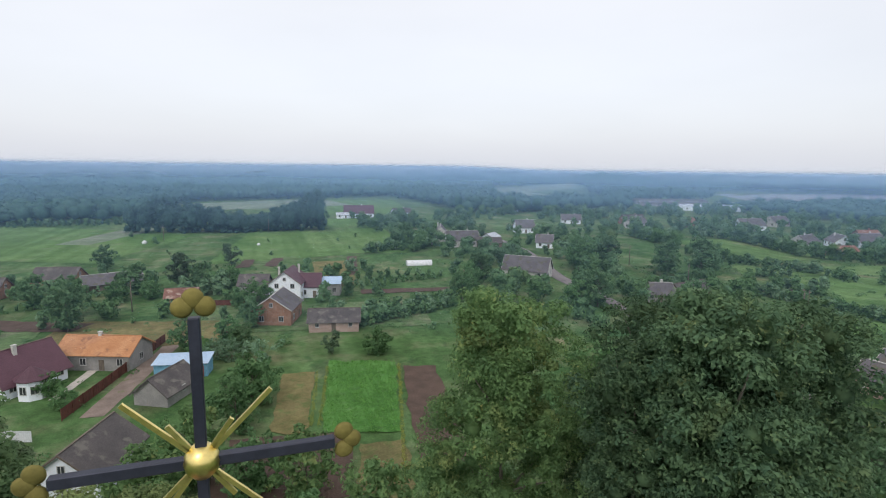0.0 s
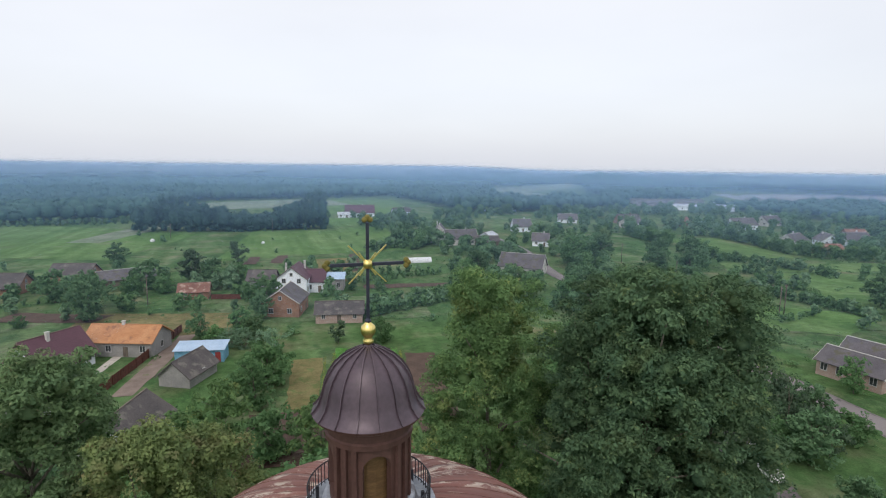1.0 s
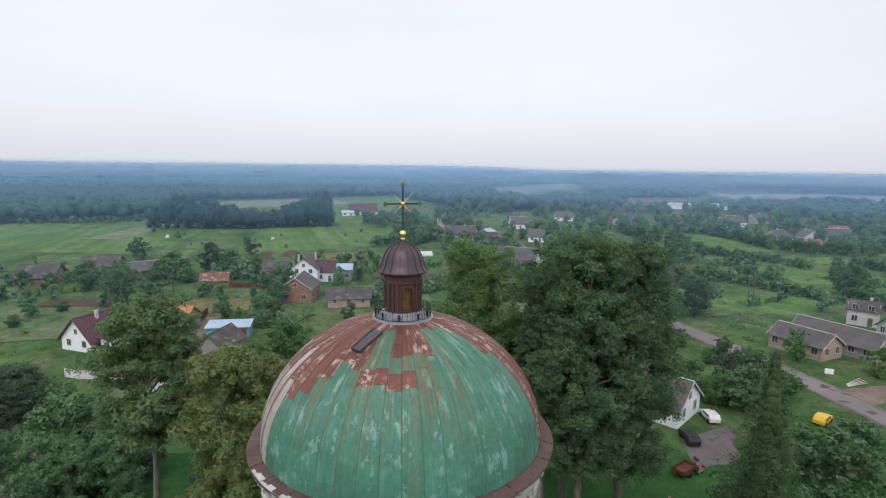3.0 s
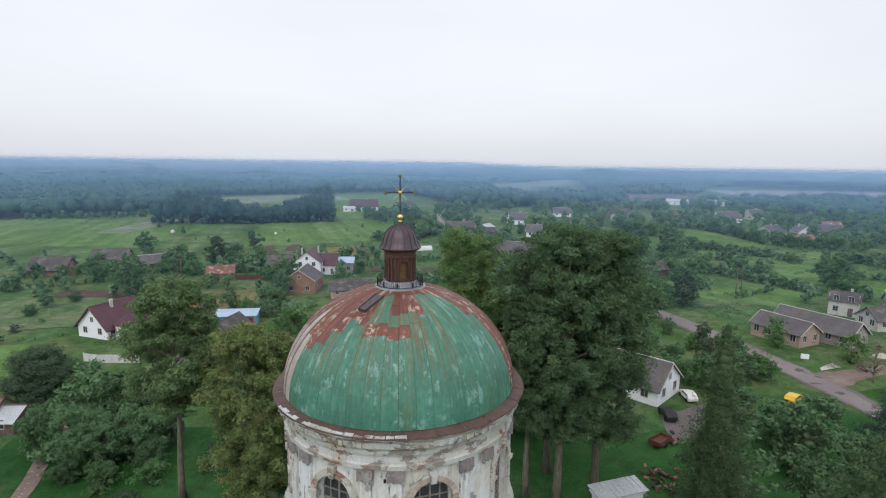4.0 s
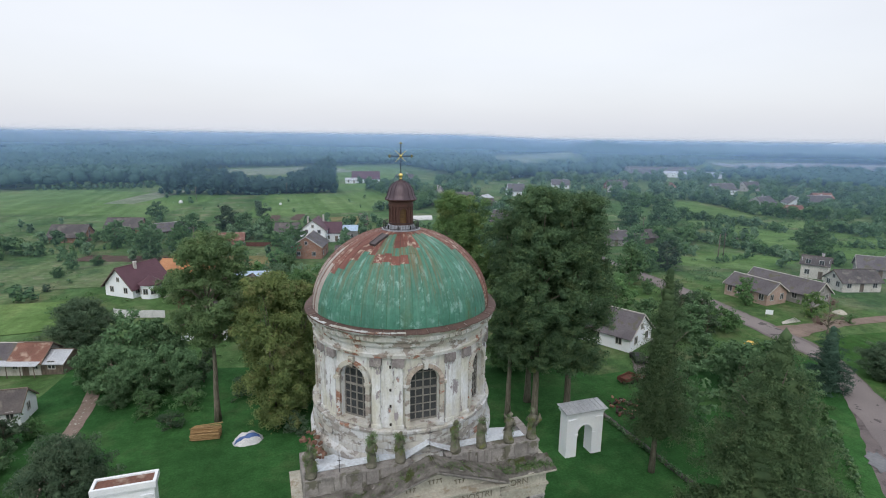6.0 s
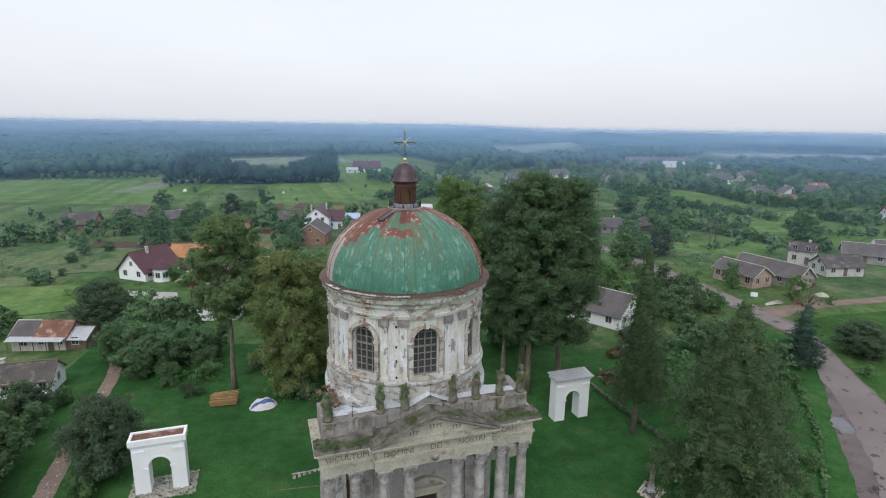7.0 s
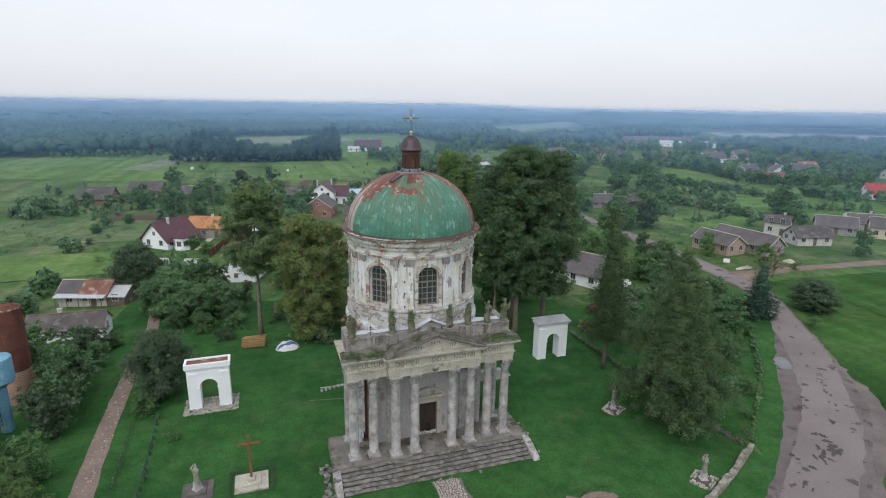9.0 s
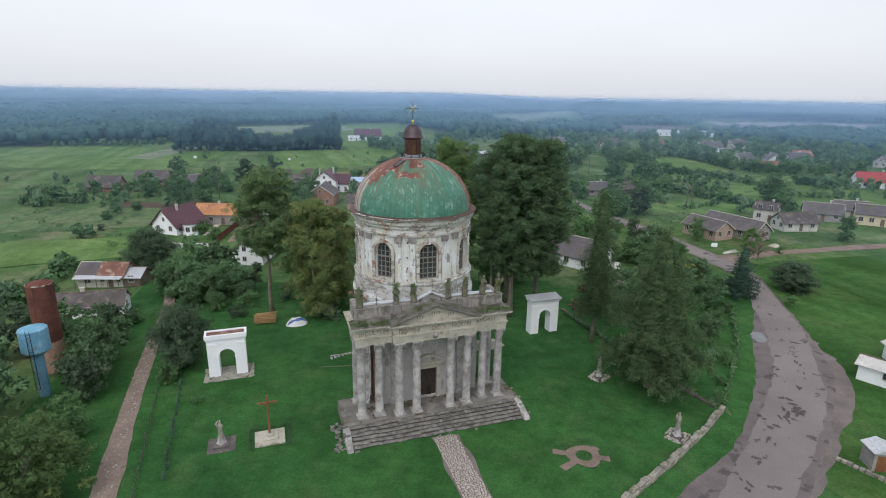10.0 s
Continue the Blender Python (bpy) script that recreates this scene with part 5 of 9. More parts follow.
lathe(bm, [(0.001, 34.195), (0.055, 34.205), (0.092, 34.245), (0.106, 34.3), (0.092, 34.355), (0.055, 34.395), (0.001, 34.405)], 24)
part("star_ball", bm, M["gold"], cross, smooth=True)
for n, a in enumerate((45, 135, 225, 315)):
    for off, ln in ((0, 0.57), (-9 if n % 2 else 9, 0.3)):
        bm = bmesh.new()
        m = pose(0, 0, 34.3, 0, -(a + off), 0)
        box(bm, 0.07, ln, -0.012, 0.012, -0.014, 0.014, m)
        part("ray", bm, M["gold"], cross)
bm = bmesh.new()
for k in range(3):
    t = math.pi / 2 * (k - 1)
    lathe(bm, [(0.001, -0.02), (0.045, -0.018), (0.062, 0.0), (0.045, 0.018), (0.001, 0.02)], 14, m=pose(0.06 * math.sin(t), 0, 0.05 * math.cos(t) + 0.02, 90))
finial = mesh_of("finial", bm, M["dull_gilt"], smooth=True)
for at in (pose(0, 0, 35.22), pose(-0.82, 0, 34.3, 0, -90), pose(0.82, 0, 34.3, 0, 90)):
    part("finial", finial, None, cross, at=at)

# ---- portico; y here counts from the rotunda's middle ----
FLOOR, ARCH = 1.2, 10.0
bm = bmesh.new()
box(bm, -10.3, 10.3, -9.55, -4.0, -0.3, FLOOR)
soften(bm, 0.05)
roughen(bm, 0.06, 0.8)
stylobate = part("stylobate", bm, M["floor_stone"], church, "cracked stone floor of the portico")

# steps of single worn blocks
bm = bmesh.new()
box(bm, -0.75, 0.75, -0.25, 0.27, -0.07, 0.0)
soften(bm, 0.025)
block = mesh_of("step_block", bm, M["step"])
rs = random.Random(5)
for c in range(7):
    y = -9.6 - 0.46 * c - 0.2
    z = FLOOR - 0.17 * (c + 1) + 0.0
    x = -9.75
    while x < 9.6:
        w = rs.uniform(1.0, 1.9)
        if x + w > 9.75:
            w = 9.75 - x
        sag = -0.05 * math.exp(-((x + 5.2) / 1.6) ** 2) * (c > 1)
        at = pose(x + w / 2, y + rs.uniform(-0.06, 0.06), z + rs.uniform(-0.025, 0.025) + sag, rs.uniform(-3, 3), rs.uniform(-1.4, 1.4), rs.uniform(-1.0, 1.0)) @ Matrix.Diagonal((w / 1.502, 1, 1, 1))
        part("step_block", block, None, stylobate, at=at)
        x += w
# step beds in the dark riser colour: moss plus painted shade
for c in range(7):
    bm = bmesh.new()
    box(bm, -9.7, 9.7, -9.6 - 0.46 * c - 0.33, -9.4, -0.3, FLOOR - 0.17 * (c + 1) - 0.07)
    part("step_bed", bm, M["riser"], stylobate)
for sx in (-1, 1):
    bm = bmesh.new()
    a, b = sorted((sx * 9.8, sx * 10.5))
    prism(bm, [(-9.4, -0.3), (-9.4, 1.1), (-10.3, 0.95), (-12.6, 0.35), (-12.8, -0.3)], a, b, Matrix(((0, 1, 0, 0), (1, 0, 0, 0), (0, 0, 1, 0), (0, 0, 0, 1))))
    soften(bm, 0.06)
    roughen(bm, 0.12, 1.1)
    part("step_cheek", bm, M["stone"], stylobate, "broken pale stone cheek of the steps")

# one column, copied along the front
bm = bmesh.new()
lathe(bm, [(0.5, 1.62), (0.47, 1.7), (0.475, 3.2), (0.47, 4.8), (0.455, 6.4), (0.43, 8.0), (0.4, 8.78), (0.44, 8.82), (0.44, 8.88), (0.4, 8.9)], 28)
for i, z in enumerate((2.9, 4.3, 5.6, 7.0)):
    lathe(bm, [(0.478 - i * 0.008, z - 0.012), (0.49 - i * 0.008, z), (0.478 - i * 0.008, z + 0.012)], 28)
roughen(bm, 0.018, 2.2)
shaft = mesh_of("column", bm, M["stone"], smooth=True)
bm = bmesh.new()
box(bm, -0.62, 0.62, -0.62, 0.62, 1.18, 1.36)
lathe(bm, [(0.4, 1.34), (0.6, 1.36), (0.62, 1.42), (0.6, 1.48), (0.52, 1.5), (0.53, 1.56), (0.57, 1.6), (0.52, 1.65), (0.4, 1.66)], 28)
roughen(bm, 0.02, 2)
cbase = mesh_of("column_base", bm, M["stone"])
bm = bmesh.new()
lathe(bm, [(0.4, 8.88), (0.42, 9.2), (0.5, 9.6), (0.6, 9.8)], 20)
for tier, z0, hh, rr, n in ((0, 8.9, 0.36, 0.47, 8), (1, 9.1, 0.46, 0.53, 8)):
    for i in range(n):
        a = 2 * math.pi * (i + 0.5 * tier) / n
        m = pose(0, 0, 0, 0, 0, math.degrees(a))
        prev = None
        for k in range(5):
            t = k / 4
            w = 0.17 * (1 - 0.55 * t * t)
            r = rr - 0.05 + 0.02 * t + (0.16 * max(0, t - 0.6) / 0.4)
            z = z0 + hh * min(1, t * 1.15) - 0.05 * max(0, t - 0.8) / 0.2
            row = [bm.verts.new(m @ Vector((r + 0.02 * (1 - abs(s)), s * w, z))) for s in (-1, 0, 1)]
            if prev:
                for q in range(2):
                    bm.faces.new((prev[q], prev[q + 1], row[q + 1], row[q]))
            prev = row
for a in (45, 135, 225, 315):
    m = pose(0, 0, 0, 0, 0, a)
    lathe(bm, [(0.09 + 0.045 * math.cos(t), 0.045 * math.sin(t)) for t in (0, 1.57, 3.14, 4.71)], 12, m=m @ pose(0.68, 0, 9.66, 90, 0, 0), closed=True)
    prism(bm, [(0.4, 9.45), (0.5, 9.45), (0.72, 9.72), (0.6, 9.78)], -0.05, 0.05, m)
box(bm, -0.6, 0.6, -0.6, 0.6, 9.82, 9.99)
roughen(bm, 0.015, 3)
ccap = mesh_of("capital", bm, M["stone"])
COLS = [(-8.1, -8.2), (-6.15, -8.2), (-4.0, -8.75), (-2.0, -8.75), (2.0, -8.75), (4.0, -8.75), (6.15, -8.2), (8.1, -8.2), (-8.1, -5.0), (8.1, -5.0)]
for i, (x, y) in enumerate(COLS):
    c = part("column", shaft, None, church, "grey weathered stone column", at=pose(x, y, 0, 0, 0, 37 * i))
    part("column_base", cbase, None, c, at=pose(0, 0, 0, 0, 0, -37 * i))
    part("capital", ccap, None, c, "carved leaf capital", at=pose(0, 0, 0, 0, 0, -37 * i))

# wall behind the columns with the doorway
bm = bmesh.new()
for x0, x1, z0, z1 in ((-5.4, -1.05, 0, ARCH), (1.05, 5.4, 0, ARCH), (-1.05, 1.05, 5.1, ARCH)):
    box(bm, x0, x1, -6.5, -5.9, z0, z1)
for sx in (-1, 1):
    a, b = sorted((sx * 5.4, sx * 4.6))
    box(bm, a, b, -5.9, -4.0, 0, ARCH)
bmesh.ops.remove_doubles(bm, verts=bm.verts, dist=0.001)
part("portico_wall", bm, M["portico_plaster"], church, "pale greyish plaster wall behind the columns")
bm = bmesh.new()
box(bm, -1.05, 1.05, -6.25, -6.2, FLOOR, 5.1)
box(bm, -0.02, 0.02, -6.28, -6.25, FLOOR, 5.1)
for sx in (-1, 1):
    for z in (1.5, 2.8, 4.0):
        a, b = sorted((sx * 0.15, sx * 0.9))
        box(bm, a, b, -6.29, -6.25, z, z + 0.95)
door = part("church_door", bm, M["door_wood"], church, "tall dark brown double door")
# open wicket: a dark panel paints its unlit inside onto the door
bm = bmesh.new()
box(bm, -0.1, 0.42, -6.33, -6.295, FLOOR + 0.05, 2.5)
part("wicket", bm, M["dark"], door, "dark panel painted as the open wicket's unlit inside")
bm = bmesh.new()
for x in (-1.42, 1.06):
    box(bm, x, x + 0.36, -6.66, -6.5, FLOOR, 5.1)
box(bm, -1.5, 1.5, -6.7, -6.5, 5.1, 5.6)
box(bm, -1.8, 1.8, -6.9, -6.5, 5.75, 5.95)
for k in range(10):
    t0, t1 = math.pi * (0.2 + 0.6 * k / 10), math.pi * (0.2 + 0.6 * (k + 1) / 10)
    prism(bm, [(r * math.cos(t), 4.55 + r * math.sin(t)) for r, t in ((2.15, t0), (2.38, t0), (2.38, t1), (2.15, t1))], -6.95, -6.5)
part("door_surround", bm, M["sandstone"], church, "stone doorway with a curved hood")
for x0, x1, key, label in ((-6.3, -5.45, "brown_brick", "bare brown brick pier"), (-7.75, -6.8, "plaster", "pale plastered end pier"), (5.45, 6.3, "portico_plaster", "grey plaster pier")):
    bm = bmesh.new()
    box(bm, x0, x1, -5.9, -4.2, FLOOR, ARCH)
    roughen(bm, 0.05, 1.0)
    part("side_pier", bm, M[key], church, label)
for sx in (-1, 1):
    bm = bmesh.new()
    box(bm, sx * 4.0 - 0.45, sx * 4.0 + 0.45, -6.75, -6.5, FLOOR, ARCH - 0.5)
    box(bm, sx * 4.0 - 0.55, sx * 4.0 + 0.55, -6.85, -6.5, ARCH - 0.5, ARCH)
    part("wall_pilaster", bm, M["stone"], church)

# entablature: outer U and projecting middle
def band(bm, z0, z1, proud, y_back=-3.9, mi=0):
    """One course of the entablature, proud of the column line."""
    p = proud
    outline = [(-8.66 - p, y_back), (-8.66 - p, -8.78 - p), (-4.75 - p, -8.78 - p), (-4.75 - p, -9.3 - p), (4.75 + p, -9.3 - p), (4.75 + p, -8.78 - p), (8.66 + p, -8.78 - p), (8.66 + p, y_back)]
    lo = [bm.verts.new((x, y, z0)) for x, y in outline]
    hi = [bm.verts.new((x, y, z1)) for x, y in outline]
    for i in range(len(lo)):
        j = (i + 1) % len(lo)
        bm.faces.new((lo[i], lo[j], hi[j], hi[i])).material_index = mi
    for ring, flip in ((lo, True), (hi, False)):
        f = bm.faces.new(ring[::-1] if flip else ring)
        f.material_index = mi


bm = bmesh.new()
for z0, z1, p in ((10.0, 10.28, 0.0), (10.28, 10.58, 0.04), (10.58, 10.84, 0.08), (10.84, 10.98, 0.18)):
    band(bm, z0, z1, p)
architrave = part("architrave", bm, M["sandstone"], church, "yellowish stone architrave")
bm = bmesh.new()
band(bm, 10.98, 11.78, 0.03)
frieze = part("frieze", bm, M["sandstone"], church, "yellowish stone frieze with a Latin inscription")
bm = bmesh.new()
for z0, z1, p in ((11.78, 11.9, 0.15), (11.9, 12.0, 0.3), (12.0, 12.12, 0.46), (12.12, 12.24, 0.58)):
    band(bm, z0, z1, p)
part("cornice", bm, M["sandstone"], church, "broken moulded stone cornice")
for side in (-1, 1):
    bm = bmesh.new()
    a, b = sorted((side * 4.6, side * 9.22))
    rows = []
    for i in range(37):
        x = a + (b - a) * i / 36
        rows.append([bm.verts.new((x, -9.36 + 1.5 * k / 10 + 0.05 * noise.noise(Vector((x * 2, k, 7))), 12.25 + 0.045 * k + (0.13 * noise.noise(Vector((x * 2.2, k * 0.5, 0))) + 0.06 * noise.noise(Vector((x * 6, k * 1.3, 2)))) * (k > 0))) for k in range(11)])
    for p, q in zip(rows, rows[1:]):
        for k in range(10):
            bm.faces.new((p[k], q[k], q[k + 1], p[k + 1]))
    part("ledge", bm, M["moss"], church, "mossy overgrown cornice ledge")

# pediment
bm = bmesh.new()
prism(bm, [(-4.7, 12.2), (4.7, 12.2), (0, 13.85)], -9.2, -8.0)
part("tympanum", bm, M["sandstone"], church, "stone tympanum with worn letters")
for off, y, t in ((0, -9.6, 0.157), (0.16, -9.8, 0.117), (0.28, -9.92, 0.1)):
    bm = bmesh.new()
    prism(bm, [(-5.2, 12.0 + off), (0, 13.82 + off), (5.2, 12.0 + off), (5.2, 12.0 + off + t), (0, 13.82 + off + t), (-5.2, 12.0 + off + t)], y, -7.9)
    part("raking_cornice", bm, M["attic"], church, "dark grey raking cornice of the pediment")
bm = bmesh.new()
for sx in (-1, 1):
    rows = []
    for i in range(41):
        t = i / 40
        x, z = sx * (5.22 - 5.2 * t), 12.4 + 1.82 * t
        rows.append([bm.verts.new((x, -9.9 + 0.2 * k, z + 0.04 + (0.1 * noise.noise(Vector((x * 1.9, k * 0.4, 2))) + 0.06 * noise.noise(Vector((x * 5.5, k * 1.2, 4)))) * (k > 0))) for k in range(11)])
    for p, q in zip(rows, rows[1:]):
        for k in range(10):
            bm.faces.new((p[k], q[k], q[k + 1], p[k + 1]))
part("pediment_top", bm, M["moss"], church, "mossy top of the pediment")

# attic, its pale metal capping and the roof behind
for x0, x1, y0, y1 in ((-8.5, -4.7, -7.85, -7.2), (-4.7, -1.2, -7.85, -7.2), (1.2, 4.7, -7.85, -7.2), (4.7, 8.5, -7.85, -7.2), (-8.5, -7.8, -7.19, -4.2), (7.8, 8.5, -7.19, -4.2)):
    bm = bmesh.new()
    box(bm, x0, x1, y0, y1, 12.2, 13.82)
    soften(bm, 0.03)
    roughen(bm, 0.05, 1.2)
    w = part("attic_wall", bm, M["attic"], church, "low dark stone attic wall")
    if y0 < -7.5:
        bm = bmesh.new()
        box(bm, x0, x1, y0 - 0.1, y1 + 0.08, 13.81, 13.95)
        roughen(bm, 0.03, 1.5)
        part("attic_coping", bm, M["attic"], w)
for sx in (-1, 1):
    for x in (2.0, 4.0, 6.15, 8.0):
        bm = bmesh.new()
        box(bm, sx * x - 0.42, sx * x + 0.42, -7.98, -7.05, 12.9, 13.9)
        soften(bm, 0.03)
        roughen(bm, 0.04, 1.5)
        part("statue_plinth", bm, M["attic"], church)
for x0, x1 in ((-7.6, -4.72), (-4.7, -1.3), (1.3, 4.7), (4.72, 7.6)):
    bm = bmesh.new()
    box(bm, x0, x1, -7.22, -6.5, 13.99, 14.04)
    box(bm, x0, x1, -6.53, -6.5, 13.3, 13.99)
    part("attic_capping", bm, M["pale_sheet"], church, "pale metal sheet capping")
bm = bmesh.new()
for sx in (-1, 1):
    prism(bm, [(0, 14.9), (sx * 2.9, 13.5), (sx * 7.7, 12.9), (sx * 7.7, 12.83), (sx * 2.9, 13.43), (0, 14.83)], -7.6, -4.0)
part("portico_roof", bm, M["pale_sheet"], church, "pale blue-grey sheet roof of the portico")
bm = bmesh.new()
box(bm, -0.018, 0.018, -7.93, -7.9, 14.7, 16.3)
box(bm, -0.16, 0.16, -7.93, -7.905, 15.9, 15.93)
part("roof_cross", bm, M["iron"], church, "thin iron rod cross")
bm = bmesh.new()
box(bm, -6.17, -6.13, -7.6, -7.56, 13.7, 15.2)
box(bm, -6.28, -6.02, -7.6, -7.57, 14.8, 14.83)
part("armature_rod", bm, M["iron"], church, "bare iron rod of a lost statue")

# debris of the cornice standing out at the sides
bm = bmesh.new()
for i in range(9):
    box(bm, -6.9 - 0.44 * i - 0.13, -6.9 - 0.44 * i + 0.13, -1.2, -0.95, 5.7 - 0.07 * i, 5.88 - 0.07 * i, pose(0, 0, 0))
box(bm, -10.6, -6.0, -1.0, -0.9, 5.48, 5.55)
roughen(bm, 0.06, 2)
part("broken_cornice", bm, M["stone"], church, "broken cornice stub with blocks")
bm = bmesh.new()
tube(bm, [(-6.5, -1.0, 3.7), (-9, -1.05, 3.95), (-11.8, -1.1, 4.25)], [0.06, 0.05, 0.03], 6)
part("projecting_pole", bm, M["grey_wood"], church, "thin wooden pole sticking out")
bm = bmesh.new()
prism(bm, [(6.8, 5.4), (10.5, 5.2), (11.8, 4.5), (9.5, 4.1), (6.8, 4.3)], -2.6, -1.8)
roughen(bm, 0.2, 0.8)
part("broken_cornice", bm, M["sandstone"], church, "yellow broken cornice slab")
# fallen masonry beside the drum
bm = bmesh.new()
for i in range(26):
    a = rs.uniform(2.9, 3.5)
    x, y = 7.6 * math.cos(a) + rs.uniform(-0.8, 0.5), 7.6 * math.sin(a) * 0.6 - 3.2 + rs.uniform(-1, 1)
    s = rs.uniform(0.1, 0.22)
    box(bm, -s, s, -s * 0.6, s * 0.6, 0, s, pose(x, y, 13.5 + rs.uniform(-0.2, 0.4), rs.uniform(-30, 30), rs.uniform(-30, 30), rs.uniform(0, 180)))
part("loose_bricks", bm, M["loose_brick"], church, "heap of loose bricks on the roof")["kind"] = "stuff"


# lettering of the frieze
def lettering(text, x, y, z, size, depth, parent, turn=0.0):
    cu = bpy.data.curves.new("inscription", "FONT")
    cu.body, cu.size, cu.extrude, cu.align_x, cu.align_y = text, size, depth, "CENTER", "CENTER"
    tmp = bpy.data.objects.new("tmp", cu)
    me = bpy.data.meshes.new_from_object(tmp)
    bpy.data.objects.remove(tmp)
    me.materials.clear()
    me.materials.append(M["letter"])
    return part("inscription", me, None, parent, "dark worn capital letters", at=pose(x, y, z, 90, 0, 0) @ Matrix.Diagonal((1.0, 1, 1, 1)))


for text, x in (("CULTUM", -6.45), ("DOMINI", -2.95), ("DEI", 0.05), ("NOSTRI", 3.0), ("EXORN", 6.1)):
    lettering(text, x, (-9.345 if abs(x) < 4.5 else -8.825), 11.38, 0.66, 0.012, frieze)
for x in (-8.3, -8.05, -7.85):
    bm = bmesh.new()
    box(bm, -0.03, 0.03, -0.012, 0.012, -0.2, 0.2)
    part("worn_sign", bm, M["letter"], frieze, "worn unreadable sign", at=pose(x, -8.825, 11.38, 0, 70 * (x + 8.05), 0))

# worn signs of the tympanum, too weathered to read, and the shield over the middle
for gx, gz, n in ((-1.75, 12.72, 3), (0.0, 13.05, 4), (1.75, 12.72, 3)):
    for k in range(n):
        bm = bmesh.new()
        box(bm, -0.035, 0.035, -0.012, 0.012, -0.17, 0.17)
        box(bm, -0.1, 0.1, -0.012, 0.012, 0.1, 0.15)
        part("worn_sign", bm, M["letter"], frieze, "worn unreadable sign", at=pose(gx + (k - (n - 1) / 2) * 0.27, -9.21, gz, 0, 12 * (k % 3 - 1), 0))
bm = bmesh.new()
lathe(bm, [(0.001, -0.16), (0.2, -0.14), (0.3, -0.05), (0.34, 0.0), (0.001, 0.01)], 18, m=pose(-0.05, -9.44, 10.5, 90))
part("shield", bm, M["stone"], architrave, "carved stone shield", smooth=True)

# statues on the attic
def statue(seed, h=2.4):
    """A worn draped figure as one plain lumpy mesh."""
    rr = random.Random(seed)
    b = bmesh.new()
    lathe(b, [(0.02, 0), (0.4, 0.02), (0.4, 0.2), (0.32, 0.24), (0.36, 0.5), (0.31, 0.9), (0.27, 1.25), (0.33, 1.6), (0.3, 1.78), (0.12, 1.9), (0.11, 1.98), (0.16, 2.08), (0.17, 2.2), (0.12, 2.33), (0.02, 2.38)], 16)
    for sx in (-1, 1):
        p = [(sx * 0.27, 0, 1.7), (sx * (0.38 + rr.uniform(0, 0.08)), -0.08, 1.4 + rr.uniform(-0.1, 0.12)), (sx * rr.uniform(0.1, 0.32), -0.3, 1.25 + rr.uniform(-0.2, 0.25))]
        tube(b, p, [0.12, 0.11, 0.07], 7)
    if rr.random() < 0.6:
        tube(b, [(rr.uniform(-0.4, 0.4), 0.22, 1.0), (rr.uniform(-0.6, 0.6), 0.3, 1.75), (rr.uniform(-0.6, 0.6), 0.25, 2.2)], [0.12, 0.16, 0.06], 7)
    for v in b.verts:
        if v.co.z > 0.22:
            v.co += Vector((0.06 * math.sin(2.2 * v.co.z + seed), 0.04 * math.cos(1.7 * v.co.z + seed), 0))
            v.co += noise.noise_vector(v.co * 3.4 + Vector((seed, 0, 0))) * 0.13
        v.co *= h / 2.38
    return b


for i, x in enumerate((-8.0, -4.0, -2.0, 2.0, 4.0, 6.15, 8.0)):
    solid("statue", statue(i + 1, 2.35 - 0.15 * (i in (1, 2))), M["statue"], pose(CX + x, CY - 7.55, 13.93, 0, 0, 25 * i), "lichened grey stone statue on the church attic", "statue", "attic statues", smooth=True)

# weeds rooted in the attic, the ledges and the steps
wr = random.Random(31)
clumps = []
for x, n in ((-8.0, 16), (-4.0, 18), (-2.0, 14), (2.0, 10), (4.0, 8), (6.15, 5), (8.0, 5)):
    for k in range(n):
        clumps.append((x + wr.uniform(-0.3, 0.3), -7.6 + wr.uniform(-0.3, 0.2), wr.uniform(14.6, 16.3), 0.27, 0.27, 0.3))
for k in range(150):
    sx = wr.choice((-1, 1))
    clumps.append((sx * wr.uniform(4.8, 9.0), wr.uniform(-9.1, -8.1), 12.5, wr.uniform(0.12, 0.34), wr.uniform(0.12, 0.3), wr.uniform(0.1, 0.25)))
for k in range(60):
    t = wr.random()
    clumps.append((wr.choice((-1, 1)) * 5.0 * t, wr.uniform(-9.4, -8.2), 14.25 - 1.8 * t, 0.2, 0.2, 0.14))
weeds = part("ledge_growth", leaves("ledge_growth", clumps, 24000, 0.16, M["leaf_growth"], 91, 0.0, 0.2), None, church, "weeds growing on the ledges")
weeds["kind"] = "stuff"
for k in range(60):
    bm = bmesh.new()
    q = wr.uniform(0.08, 0.24)
    box(bm, -q, q, -q * 0.7, q * 0.7, 0, q * 0.8)
    roughen(bm, 0.12, 3.0 + k)
    left = k < 44
    x, y = (wr.uniform(-11.5, -9.8), wr.uniform(-12.4, -7.2)) if left else (wr.uniform(9.4, 11.4), wr.uniform(-12.4, -7.0))
    solid("fallen_stone", bm, M["step"], pose(CX + x, CY + y, 0.0 if abs(x) > 10.5 else max(0.0, 1.15 + min(0, (y + 9.6) * 0.36)), wr.uniform(-9, 9), wr.uniform(-9, 9), wr.uniform(0, 180)), "broken pale stone block beside the steps", "stone", "fallen stones")

